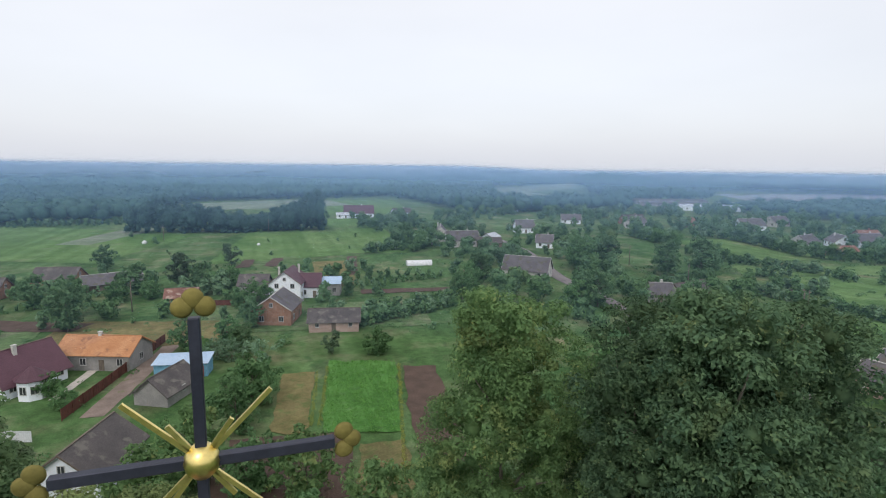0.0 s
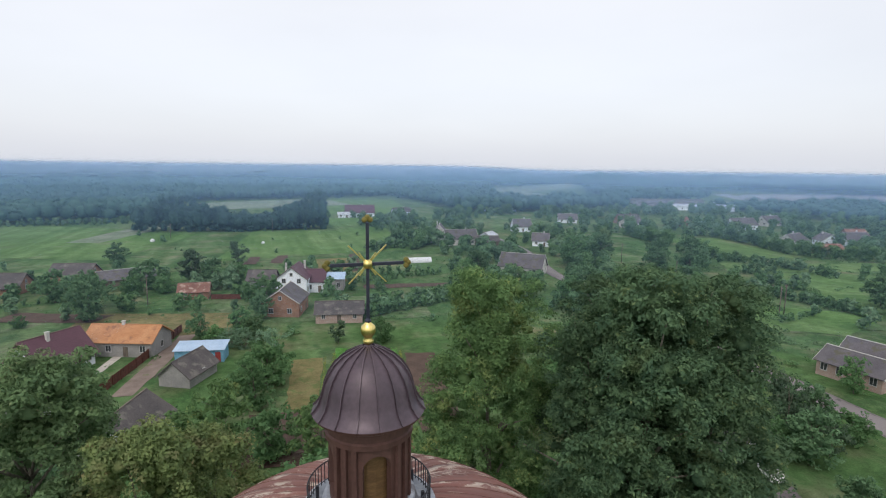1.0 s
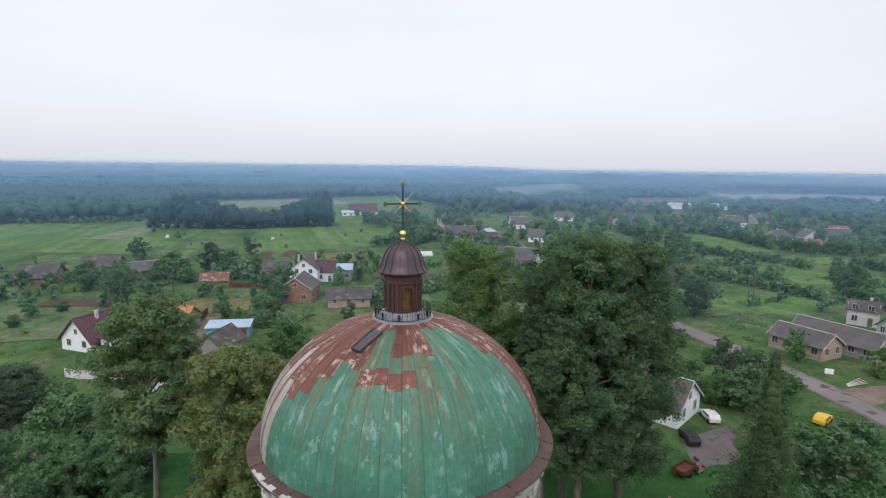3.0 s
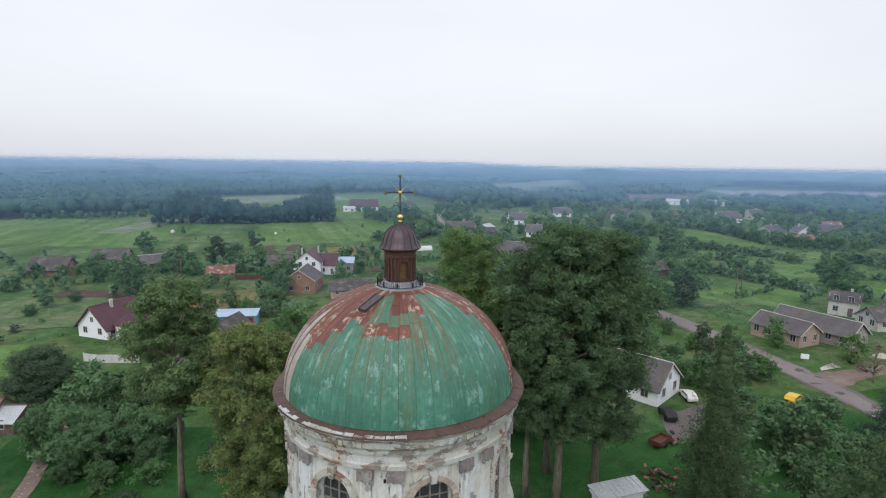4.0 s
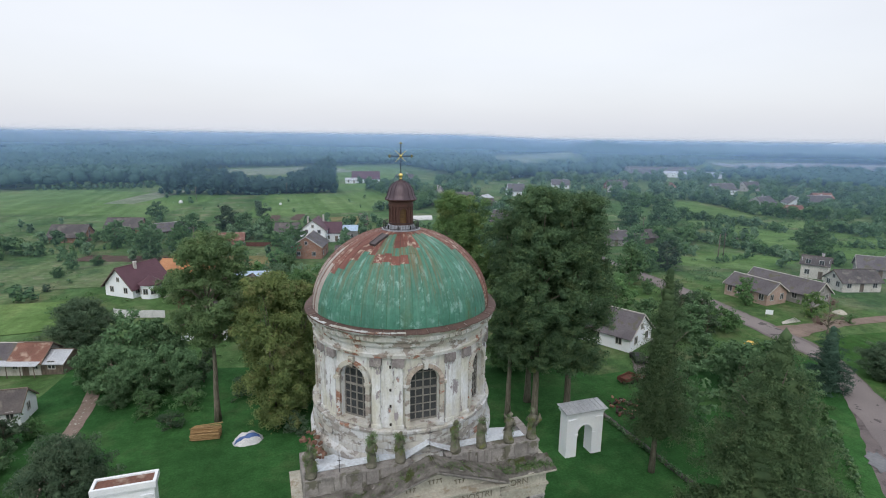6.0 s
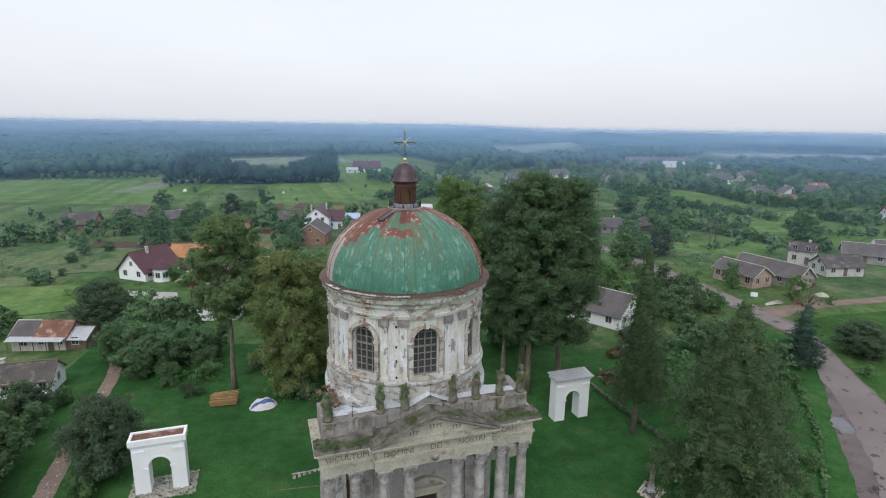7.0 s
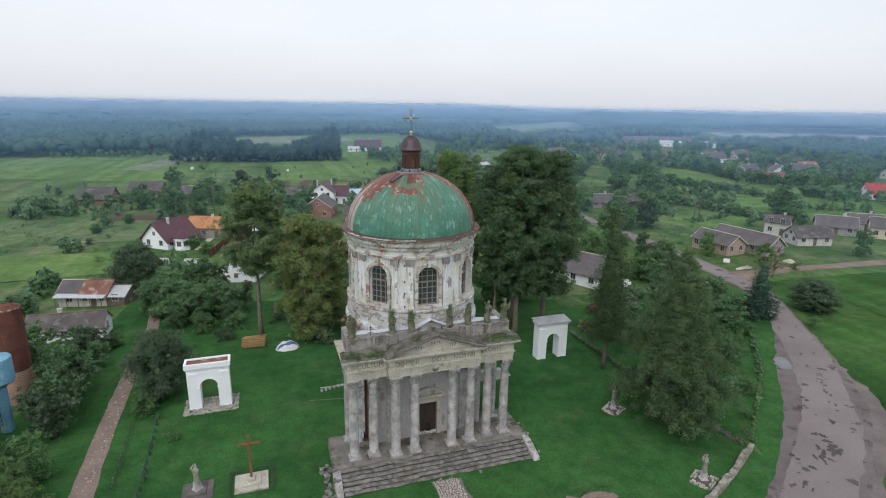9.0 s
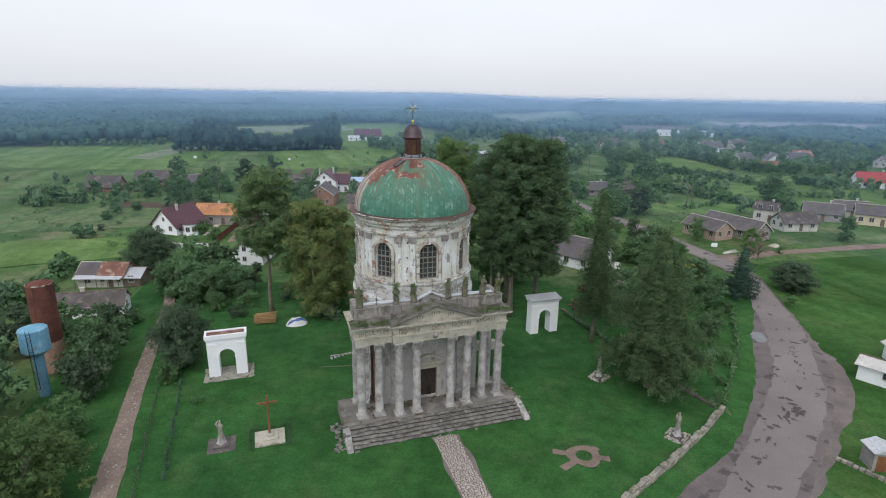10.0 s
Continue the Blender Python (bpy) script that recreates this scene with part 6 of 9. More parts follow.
# ---- churchyard ----
def gate(x, y, label, roofed):
    g = thing("gate_arch", pose(x, y, 0), label, "gate", "churchyard gates")
    b = bmesh.new()
    arched_wall(b, lambda s, d, z: (s, 0.0 if d == 0 else 1.5, z), -2.35, 2.35, -0.2, 5.2, [(0, 0.98, -0.2, 2.9)], 14)
    part("gate_wall", b, M["whitewash"], g)
    for sx in (-1, 1):
        for z, w in ((2.72, 0.14), (4.55, 0.16)):
            x0, x1 = sorted((sx * 0.9, sx * 1.35)) if z < 4 else sorted((sx * 1.25, sx * 2.2))
            b = bmesh.new()
            prism(b, [(x0, z + w), (x0, z), (x0 + 0.05, z), (x0 + 0.05, z - 0.1), (x1 - 0.05, z - 0.1), (x1 - 0.05, z), (x1, z), (x1, z + w)], -0.09, 0.02)
            part("gate_moulding", b, M["whitewash"], g)
    b = bmesh.new()
    for k in range(14):
        t0, t1 = math.pi * k / 14, math.pi * (k + 1) / 14
        prism(b, [(r * math.cos(t), 2.9 + r * math.sin(t)) for r, t in ((0.98, t0), (1.14, t0), (1.14, t1), (0.98, t1))], -0.05, 0.02)
    bmesh.ops.remove_doubles(b, verts=b.verts, dist=0.001)
    part("arch_moulding", b, M["whitewash"], g)
    b = bmesh.new()
    box(b, -2.45, 2.45, -0.1, 1.6, 5.2, 5.38)
    box(b, -2.55, 2.55, -0.2, 1.7, 5.38, 5.55)
    if not roofed:
        for x0, x1, y0, y1 in ((-2.55, 2.55, -0.2, 0.05), (-2.55, 2.55, 1.45, 1.7), (-2.55, -2.3, 0.05, 1.45), (2.3, 2.55, 0.05, 1.45)):
            box(b, x0, x1, y0, y1, 5.553, 5.95)
    part("gate_cornice", b, M["whitewash"], g)
    b = bmesh.new()
    if roofed:
        prism(b, [(-0.35, 5.56), (1.85, 5.85), (1.85, 5.93), (-0.35, 5.64)], -2.7, 2.7, Matrix(((0, 1, 0, 0), (1, 0, 0, 0), (0, 0, 1, 0), (0, 0, 0, 1))))
        for i in range(10):
            xx = -2.65 + i * 0.59
            sb = bmesh.new()
            prism(sb, [(-0.35, 5.64), (1.85, 5.93), (1.85, 5.97), (-0.35, 5.68)], xx - 0.015, xx + 0.015, Matrix(((0, 1, 0, 0), (1, 0, 0, 0), (0, 0, 1, 0), (0, 0, 0, 1))))
            part("roof_seam", sb, M["roof_zinc"], g)
        part("gate_roof", b, M["roof_zinc"], g, "grey-blue sheet metal roof")
    else:
        box(b, -2.3, 2.3, 0.05, 1.45, 5.553, 5.8)
        part("gate_roof", b, M["roof_rust"], g, "rusty brown sheet roof")
    return g


gate(0.1 + 23.1, 12.0, "white limewashed arched gate with a metal roof on grass", True)
gate(-23.05, 12.0, "white limewashed arched gate standing on rubble paving", False)
rs = random.Random(11)
b = bmesh.new()
for i in range(900):
    x, y = rs.uniform(-3.0, 3.0), rs.uniform(-1.2, 2.5)
    s = rs.uniform(0.05, 0.13)
    box(b, -s, s, -s * 0.8, s * 0.8, -0.05, s * 0.7, pose(x, y, 0.06, rs.uniform(-20, 20), rs.uniform(-20, 20), rs.uniform(0, 180)))
solid("rubble_paving", b, M["rubble"], pose(-23.0, 12.0, 0), "pale rubble stones scattered round the gate", "rubble", kind="stuff")

# wooden cross on a stone base
wc = thing("wooden_cross", pose(-18.35, -3.6, 0), "tall red-brown wooden cross on a stepped stone base", "cross")
b = bmesh.new()
box(b, -0.11, 0.11, -0.1, 0.1, 0.5, 5.2)
box(b, -1.0, -0.112, -0.08, 0.08, 4.25, 4.45)
box(b, 0.112, 1.0, -0.08, 0.08, 4.25, 4.45)
soften(b, 0.015)
part("cross_beams", b, M["cross_wood"], wc)
b = bmesh.new()
box(b, -1.55, 1.55, -1.35, 1.35, -0.1, 0.22)
box(b, -0.85, 0.85, -0.75, 0.75, 0.22, 0.42)
box(b, -0.35, 0.35, -0.3, 0.3, 0.42, 0.75)
soften(b, 0.03)
roughen(b, 0.03, 2)
part("cross_base", b, M["sandstone"], wc, "stepped yellowish stone base")
ring = []
for i in range(15):
    for x, y in ((-2.05 + 0.29 * i, 1.8), (-2.0, -1.75 + 0.25 * i), (2.0, -1.75 + 0.25 * i), (-2.05 + 0.29 * i, -1.75)):
        if (i * 7) % 5 and (y > -1.7 or i % 4 < 2):
            ring.append((x, y, 0.3, 0.28, 0.28, 0.4))
hedge = part("clipped_hedge", leaves("clipped_hedge", ring, 9000, 0.11, M["leaf_dark"], 66, 0.0, 0.2), None, wc, "low dark hedge round the base")
hedge["kind"] = "stuff"


def garden_statue(x, y, seed, h, label, turn, wide, deep):
    t = thing("memorial_statue", pose(x, y, 0, 0, 0, turn), label, "statue", "churchyard statues")
    b = bmesh.new()
    box(b, -wide / 2, wide / 2, -deep / 2, deep / 2, -0.1, 0.1)
    box(b, -wide * 0.28, wide * 0.28, -deep * 0.28, deep * 0.28, 0.1, 0.3)
    soften(b, 0.03)
    roughen(b, 0.05, 1.7)
    part("plinth_slab", b, M["grave_slab"], t, "dark weathered slab")
    b = bmesh.new()
    box(b, -0.19, 0.19, -0.1, 0.1, 0, 0.24)
    soften(b, 0.04)
    block = mesh_of("border_stone", b, M["rubble"])
    for q in (1.0, 0.74):
        around = 2 * q * (wide + deep)
        n = int(around / 0.44)
        for i in range(n):
            u = i / n * around
            px, py, a = -q * wide / 2 + u, -q * deep / 2, 0
            if u > q * wide:
                px, py, a = q * wide / 2, -q * deep / 2 + u - q * wide, 90
            if u > q * (wide + deep):
                px, py, a = q * wide / 2 - (u - q * (wide + deep)), q * deep / 2, 0
            if u > q * (2 * wide + deep):
                px, py, a = -q * wide / 2, q * deep / 2 - (u - q * (2 * wide + deep)), 90
            if (i * seed) % 7:
                part("border_stone", block, None, t, at=pose(px + rs.uniform(-0.04, 0.04), py + rs.uniform(-0.04, 0.04), 0.0, rs.uniform(-5, 5), rs.uniform(-5, 5), a + rs.uniform(-9, 9)))
    b = bmesh.new()
    lathe(b, [(0.62, 0.1), (0.56, 0.3), (0.4, 0.5), (0.33, 1.0), (0.38, 1.06), (0.32, 1.12), (0.02, 1.12)], 4)
    roughen(b, 0.06, 2)
    part("pedestal", b, M["stone"], t)
    b = statue(seed, h)
    for v in b.verts:
        v.co.x *= 0.8
        v.co.y *= 0.8
        v.co.z += 1.1
    part("figure", b, M["fence_stone"], t, smooth=True)


garden_statue(-23.2, -3.3, 21, 1.9, "worn grey stone figure on a dark slab with pale border stones", 0, 2.8, 2.7)
garden_statue(23.3, -2.8, 22, 2.1, "worn stone figure on a dark slab in the grass", 28, 2.2, 1.9)
garden_statue(24.0, -16.6, 23, 2.0, "worn pale stone figure on a pedestal beside the wall", 30, 2.2, 2.0)

# low stone wall along the road: single capping blocks
fence = thing("stone_wall", pose(0, 0, 0), "low lichened stone wall along the road", "wall", kind="structure")
bm = bmesh.new()
box(bm, -0.5, 0.5, -0.3, 0.3, 0, 0.55)
soften(bm, 0.06)
wall_block = mesh_of("wall_block", bm, M["fence_stone"])
line = [(-2, -31.5), (6, -27), (13.1, -23.0), (20.4, -20.1), (27.6, -16.8), (32.9, -14.0)]
for (xa, ya), (xb, yb) in zip(line, line[1:]):
    ln = math.hypot(xb - xa, yb - ya)
    n = int(ln / 1.05)
    a = math.degrees(math.atan2(yb - ya, xb - xa))
    for i in range(n):
        t = (i + 0.5) / n
        part("wall_block", wall_block, None, fence, at=pose(xa + (xb - xa) * t, ya + (yb - ya) * t, -0.05 + rs.uniform(-0.05, 0.05), rs.uniform(-3, 3), rs.uniform(-3, 3), a + rs.uniform(-5, 5)) @ Matrix.Diagonal((ln / n * rs.uniform(0.9, 1.0), rs.uniform(0.85, 1.15), rs.uniform(0.8, 1.2), 1)))
        part("wall_block", wall_block, None, fence, at=pose(xa + (xb - xa) * t + rs.uniform(-0.2, 0.2), ya + (yb - ya) * t, 0.42 + rs.uniform(-0.05, 0.03), rs.uniform(-3, 3), rs.uniform(-3, 3), a + rs.uniform(-6, 6)) @ Matrix.Diagonal((ln / n * rs.uniform(0.75, 1.0), rs.uniform(0.7, 0.95), rs.uniform(0.5, 0.75), 1)))

# cobbled path to the steps
b = bmesh.new()
y = -8.95
while y > -46:
    x = -1.2
    while x < 1.2:
        s = rs.uniform(0.09, 0.16)
        z = 0.05 + rs.uniform(0, 0.03)
        cx, cy = x - 0.3 + 0.008 * (y + 9) + rs.uniform(-0.04, 0.04), y + rs.uniform(-0.05, 0.05)
        q = [b.verts.new((cx + s * rs.uniform(0.75, 1) * math.cos(k * math.pi / 3), cy + s * rs.uniform(0.75, 1) * math.sin(k * math.pi / 3), z)) for k in range(6)]
        lo = [b.verts.new((v.co.x * 1, v.co.y, 0.0)) for v in q]
        for v in q:
            v.co.x += (cx - v.co.x) * 0.2
            v.co.y += (cy - v.co.y) * 0.2
        b.faces.new(q)
        for k in range(6):
            b.faces.new((q[k], lo[k], lo[(k + 1) % 6], q[(k + 1) % 6]))
        x += s * 1.85
    y -= 0.22
solid("cobbled_path", b, M["cobble"], Matrix(), "pale cobbled path leading to the church steps", "path", kind="stuff")
sheet("path_bed", [(-1.9, -8.8), (1.2, -8.8), (1.0, -46), (-2.4, -46)], M["shoulder"], 6, 60, 0.045, "weedy earth under the cobbled path", "path", 0.5)

# flower bed: ring of bare earth with arms
b = bmesh.new()
for k in range(40):
    a0, a1 = 2 * math.pi * k / 40, 2 * math.pi * (k + 1) / 40
    r1 = 1.75 + 0.15 * math.sin(3 * a0)
    ps = [(r * math.cos(t), r * math.sin(t), 0.08) for r, t in ((0.85, a0), (r1, a0), (1.75 + 0.15 * math.sin(3 * a1), a1), (0.85, a1))]
    b.faces.new([b.verts.new(p) for p in ps])
for a, ln in ((150, 3.2), (200, 3.4), (330, 2.6), (20, 2.2)):
    m = pose(0, 0, 0, 0, 0, a)
    b.faces.new([b.verts.new(m @ Vector(p)) for p in ((1.5, -0.35, 0.075), (ln, -0.45, 0.075), (ln, 0.4, 0.075), (1.5, 0.4, 0.075))])
solid("flower_bed", b, M["dirt"], pose(12.4, -16.4, 0.0), "ring of bare brown earth round a small flower bed", "flower bed", kind="structure")

bed_plants = [(12.4 + q * math.cos(a), -16.4 + q * math.sin(a), 0.14, 0.16, 0.16, 0.16) for q, n in ((0.35, 5), (0.7, 9), (2.0, 16)) for a in [2 * math.pi * k / n + 0.3 * q for k in range(n)]]
bed_plants += [(x + 0.28 * k, y + 0.1 * k * u, 0.2, 0.22, 0.22, 0.26) for x, y, u in ((10.6, -14.9, 1), (13.6, -14.3, -1), (14.7, -17.2, 2)) for k in range(5)]
tagged(new("bed_plants", leaves("bed_plants", bed_plants, 4200, 0.09, M["leaf_dark"], 67, 0.0, 0.2)), "low dark plants round the flower bed", "plants", kind="stuff")

# timber stack and covered heap
ts = thing("timber_stack", pose(-18.2, 29.0, 0, 0, 0, -8), "stack of new orange-brown boards on the grass", "timber")
bm = bmesh.new()
box(bm, -1.6, 1.6, -0.07, 0.07, 0, 0.05)
plank = mesh_of("plank", bm, M["old_wood"])
for j in range(12):
    for i in range(8):
        if j % 3 == 2 and i % 2 or (j > 8 and i < 2 * (j - 8)):
            continue
        part("plank", plank, None, ts, at=pose(rs.uniform(-0.14, 0.14), -0.75 + i * 0.21 + rs.uniform(-0.02, 0.02), 0.06 + j * 0.085, 0, 0, rs.uniform(-1.5, 1.5)))
for i in range(4):
    part("plank", plank, None, ts, at=pose(0.15 * i - 0.2, -0.1 + 0.25 * i, 1.1 + 0.052 * i, 0, 0, -6 + 5 * i))
heap = thing("tarpaulin_heap", pose(-13.4, 26.6, 0, 0, 0, 10), "heap under a white and blue tarpaulin on the grass", "tarpaulin")
for key, r, h, name in (("tarp_white", 1.0, 1.0, "white_sheet"), ("tarp_blue", 0.9, 1.04, "blue_sheet")):
    b = bmesh.new()
    lathe(b, [(1.65 * r, 0.0), (1.5 * r, 0.25 * h), (1.25 * r, 0.6 * h), (0.8 * r, 0.88 * h), (0.3 * r, 0.97 * h), (0.01, 1.0 * h)], 26)
    for v in b.verts:
        v.co.x *= 1.1
        v.co.y *= 0.72
        if name == "blue_sheet":
            v.co.y = v.co.y * 0.34 - 0.42
            v.co.z = v.co.z * 1.02 + 0.07
        v.co += noise.noise_vector(v.co * 1.6) * 0.26
        v.co.z = max(v.co.z, -0.02)
    part(name, b, M[key], heap, smooth=True)

# old tower: rusted tank on a brick shaft, and the blue water tank beside it
tower = thing("brick_tower", pose(-45.1, 21.0, ground_z(-45.1, 21)), "old brick tower with a dark rusted steel top", "tower")
b = bmesh.new()
lathe(b, [(1.56, -0.4), (1.55, 1.0), (1.52, 3.0), (1.48, 4.6), (1.2, 4.6), (1.2, -0.4)], 40, closed=True)
part("tower_shaft", b, M["brick_old"], tower, "plastered and spalled brick shaft")
b = bmesh.new()
lathe(b, [(1.5, 4.3), (1.52, 11.9), (1.45, 12.1), (1.3, 12.1), (1.3, 4.3)], 40, closed=True)
for z in (5.8, 7.3, 8.8, 10.4):
    lathe(b, [(1.51, z - 0.03), (1.54, z), (1.51, z + 0.03)], 40)
part("steel_casing", b, M["rust_steel"], tower)
b = bmesh.new()
lathe(b, [(1.525, 11.98), (1.56, 12.06), (1.47, 12.14), (1.44, 12.02)], 60, closed=True)
roughen(b, 0.09, 1.4)
part("tower_rim", b, M["rim_mortar"], tower, "pale weathered rim")
b = bmesh.new()
lathe(b, [(1.46, 11.95), (1.2, 12.2), (0.5, 12.45), (0.0, 12.55)], 30)
roughen(b, 0.16, 1.1)
part("tower_lid", b, M["rust_steel"], tower)
wt = thing("water_tank", pose(-44.0, 13.6, ground_z(-44, 13.6)), "faded blue steel water tank on a single leg", "water tower")
b = bmesh.new()
lathe(b, [(0.02, 5.3), (0.6, 5.35), (1.45, 6.0), (1.5, 6.1), (1.5, 8.7), (1.45, 8.8), (0.02, 9.2)], 40)
part("tank", b, M["blue_paint"], wt)
b = bmesh.new()
lathe(b, [(0.62, -0.4), (0.6, 5.4)], 28)
part("leg", b, M["blue_paint"], wt)
b = bmesh.new()
for sx in (-0.2, 0.2):
    box(b, sx - 0.025, sx + 0.025, -1.6, -1.55, 1.5, 9.0)
for i in range(24):
    box(b, -0.2, 0.2, -1.59, -1.56, 1.6 + i * 0.3, 1.63 + i * 0.3)
part("ladder", b, M["iron"], wt)

# kiosk and white store by the road
kiosk = thing("well_house", pose(40.3, -26.8, 0, 0, 0, -25), "small grey well house with a brown door", "well house")
b = bmesh.new()
box(b, -1.2, 1.2, -1.0, 1.0, -0.1, 2.1)
soften(b, 0.03)
part("body", b, M["grey_wall"], kiosk)
b = bmesh.new()
prism(b, [(-1.4, 2.1), (1.4, 2.1), (0, 2.7)], -1.2, 1.2)
part("roof", b, M["roof_zinc"], kiosk)
b = bmesh.new()
box(b, -0.9, 0.1, -1.04, -1.0, 0.0, 1.8)
part("door", b, M["cross_wood"], kiosk)
kerb = thing("kerb", pose(37.2, -24.7, 0), "row of pale kerb stones beside the well house", "kerb")
for i in range(9):
    b = bmesh.new()
    box(b, 0, 0.45, -0.25, 0.25, 0, 0.3 + 0.05 * (i % 3))
    soften(b, 0.04)
    roughen(b, 0.05, 1.5 + i)
    part("kerb_stone", b, M["fence_stone"], kerb, at=pose(i * 0.16, -i * 0.5, 0, 0, 0, -72))


def car(x, y, turn, paint, label, van=False):
    c = thing("car", pose(x, y, ground_z(x, y) + 0.06, 0, 0, turn) @ Matrix.Diagonal((0.86, 0.9, 0.9, 1)), label, "car")
    b = bmesh.new()
    L, top = 2.15, (2.0 if van else 1.45)
    side = [(-L, 0.35), (L, 0.35), (L + 0.03, 0.7), (L - 0.15, 0.95), (1.0, 1.02), (0.45, top), (-1.5 if not van else -2.1, top), (-2.05, 1.0), (-L, 0.9)]
    prism(b, side, -0.85, 0.85)
    soften(b, 0.07, 2)
    part("body", b, M[paint], c)
    b = bmesh.new()
    prism(b, [(0.86, 1.05), (0.42, top - 0.12), (-1.4, top - 0.12), (-1.8, 1.05)], -0.87, 0.87)
    part("side_glass", b, M["glass"], c)
    b = bmesh.new()
    lathe(b, [(0.12, -0.1), (0.32, -0.1), (0.34, 0.0), (0.32, 0.1), (0.12, 0.1)], 18)
    wheel = mesh_of("wheel", b, M["tyre"])
    for wx in (-1.35, 1.35):
        for wy in (-0.82, 0.82):
            part("wheel", wheel, None, c, at=pose(wx, wy, 0.34, 90))
    return c


car(54.4, 37.0, 70, "car_white", "white car parked on bare ground")
car(46.8, 32.8, 70, "iron", "dark car parked beside the white house")
car(69.4, 31.2, 20, "car_yellow", "yellow car parked beside the road")

# sign, poles and sand heap by the junction; scrap beside the white house
sg = thing("notice_board", pose(87.9, 43.8, ground_z(87.9, 43.8), 0, 0, -42) @ Matrix.Diagonal((0.62, 1, 0.8, 1)), "small white notice board on two posts", "sign")
b = bmesh.new()
box(b, -1.1, 1.1, -0.04, 0.04, 0.7, 1.9)
soften(b, 0.015)
part("board", b, M["whitewash"], sg)
for x in (-0.95, 0.95):
    b = bmesh.new()
    box(b, x - 0.05, x + 0.05, 0.045, 0.13, -0.3, 1.95)
    part("post", b, M["grey_wood"], sg)
for i in range(5):
    b = bmesh.new()
    tube(b, [(-2.6, 0, 0.12), (0, 0.05, 0.13), (2.6, 0, 0.12)], [0.08, 0.07, 0.06], 8)
    solid("pole", b, M["dirty_white"], pose(88.9 + 0.2 * i, 39.4 + 0.35 * i, ground_z(89, 39.5) + 0.05, 0, 0, 2 + 3 * i), "long pale pole lying on the grass", "pole", "poles on the grass", smooth=True)
b = bmesh.new()
lathe(b, [(2.4, -0.1), (1.9, 0.3), (1.1, 0.85), (0.4, 1.1), (0.02, 1.15)], 20)
roughen(b, 0.15, 0.9)
solid("sand_heap", b, M["sandstone"], pose(105.1, 41.5, ground_z(105, 41.5)) @ Matrix.Diagonal((0.6, 0.6, 0.6, 1)), "heap of pale building sand on the verge", "sand", smooth=True)
for (x, y, n) in ((41.6, 27.0, 34), (35.2, 21.2, 26), (34.2, 18.6, 14)):
    b = bmesh.new()
    for i in range(n):
        m = pose(rs.gauss(0, 1.1), rs.gauss(0, 0.8), 0.12 + 0.35 * rs.random() ** 2, rs.uniform(-25, 25), rs.uniform(-30, 30), rs.uniform(0, 180))
        box(b, -rs.uniform(0.1, 0.5), rs.uniform(0.1, 0.5), -0.14, 0.14, -0.05, rs.uniform(0.02, 0.25), m, i % 4)
    solid("scrap_heap", b, [M["door_wood"], M["rust_steel"], M["grey_wood"], M["brick"] if "brick" in M else M["cross_wood"]], pose(x, y, ground_z(x, y)), "untidy heap of boards, bricks and rusty scrap", "scrap", "scrap heaps", kind="stuff")

tr = thing("trailer", pose(40.2, 26.6, ground_z(40, 26.6), 0, 0, 20), "rusty red farm trailer beside the white house", "trailer")
b = bmesh.new()
box(b, -1.5, 1.5, -0.8, 0.8, 0.6, 0.7)
for x0, x1, y0, y1 in ((-1.5, 1.5, -0.8, -0.74), (-1.5, 1.5, 0.74, 0.8), (-1.5, -1.44, -0.74, 0.74), (1.44, 1.5, -0.74, 0.74)):
    box(b, x0, x1, y0, y1, 0.7, 1.1)
part("bed", b, M["rust_steel"], tr)
b = bmesh.new()
tube(b, [(1.5, 0, 0.6), (2.6, 0, 0.45)], [0.06, 0.05], 6)
part("drawbar", b, M["iron"], tr)
b = bmesh.new()
lathe(b, [(0.12, -0.1), (0.3, -0.1), (0.33, 0.0), (0.3, 0.1), (0.12, 0.1)], 18)
wheel = mesh_of("wheel", b, M["tyre"])
for y in (-0.9, 0.9):
    part("wheel", wheel, None, tr, at=pose(0, y, 0.33, 90))

b = bmesh.new()
lathe(b, [(1.5, 0.0), (1.3, 0.4), (0.8, 0.75), (0.02, 0.9)], 18)
roughen(b, 0.2, 1.1)
solid("tarpaulin_heap", b, M["tarp_blue"], pose(-62.9, 62.1, ground_z(-62.9, 62.1)), "heap under a blue tarpaulin in the meadow", "tarpaulin")

# ---- houses ----
def lattice(bm, xs, zs, y0, y1):
    """A grid of bars as one solid: every other cell between the cuts is open."""
    memo = {}

    def v(i, j, k):
        if (i, j, k) not in memo:
            memo[i, j, k] = bm.verts.new((xs[i], (y0, y1)[k], zs[j]))
        return memo[i, j, k]

    nx, nz = len(xs) - 1, len(zs) - 1
    full = lambda i, j: 0 <= i < nx and 0 <= j < nz and not (i % 2 and j % 2)
    for i in range(nx):
        for j in range(nz):
            if not full(i, j):
                continue
            for k in (0, 1):
                bm.faces.new((v(i, j, k), v(i + 1, j, k), v(i + 1, j + 1, k), v(i, j + 1, k)))
            for di, dj, p, q in ((-1, 0, (i, j), (i, j + 1)), (1, 0, (i + 1, j), (i + 1, j + 1)), (0, -1, (i, j), (i + 1, j)), (0, 1, (i, j + 1), (i + 1, j + 1))):
                if not full(i + di, j + dj):
                    bm.faces.new((v(*p, 0), v(*q, 0), v(*q, 1), v(*p, 1)))


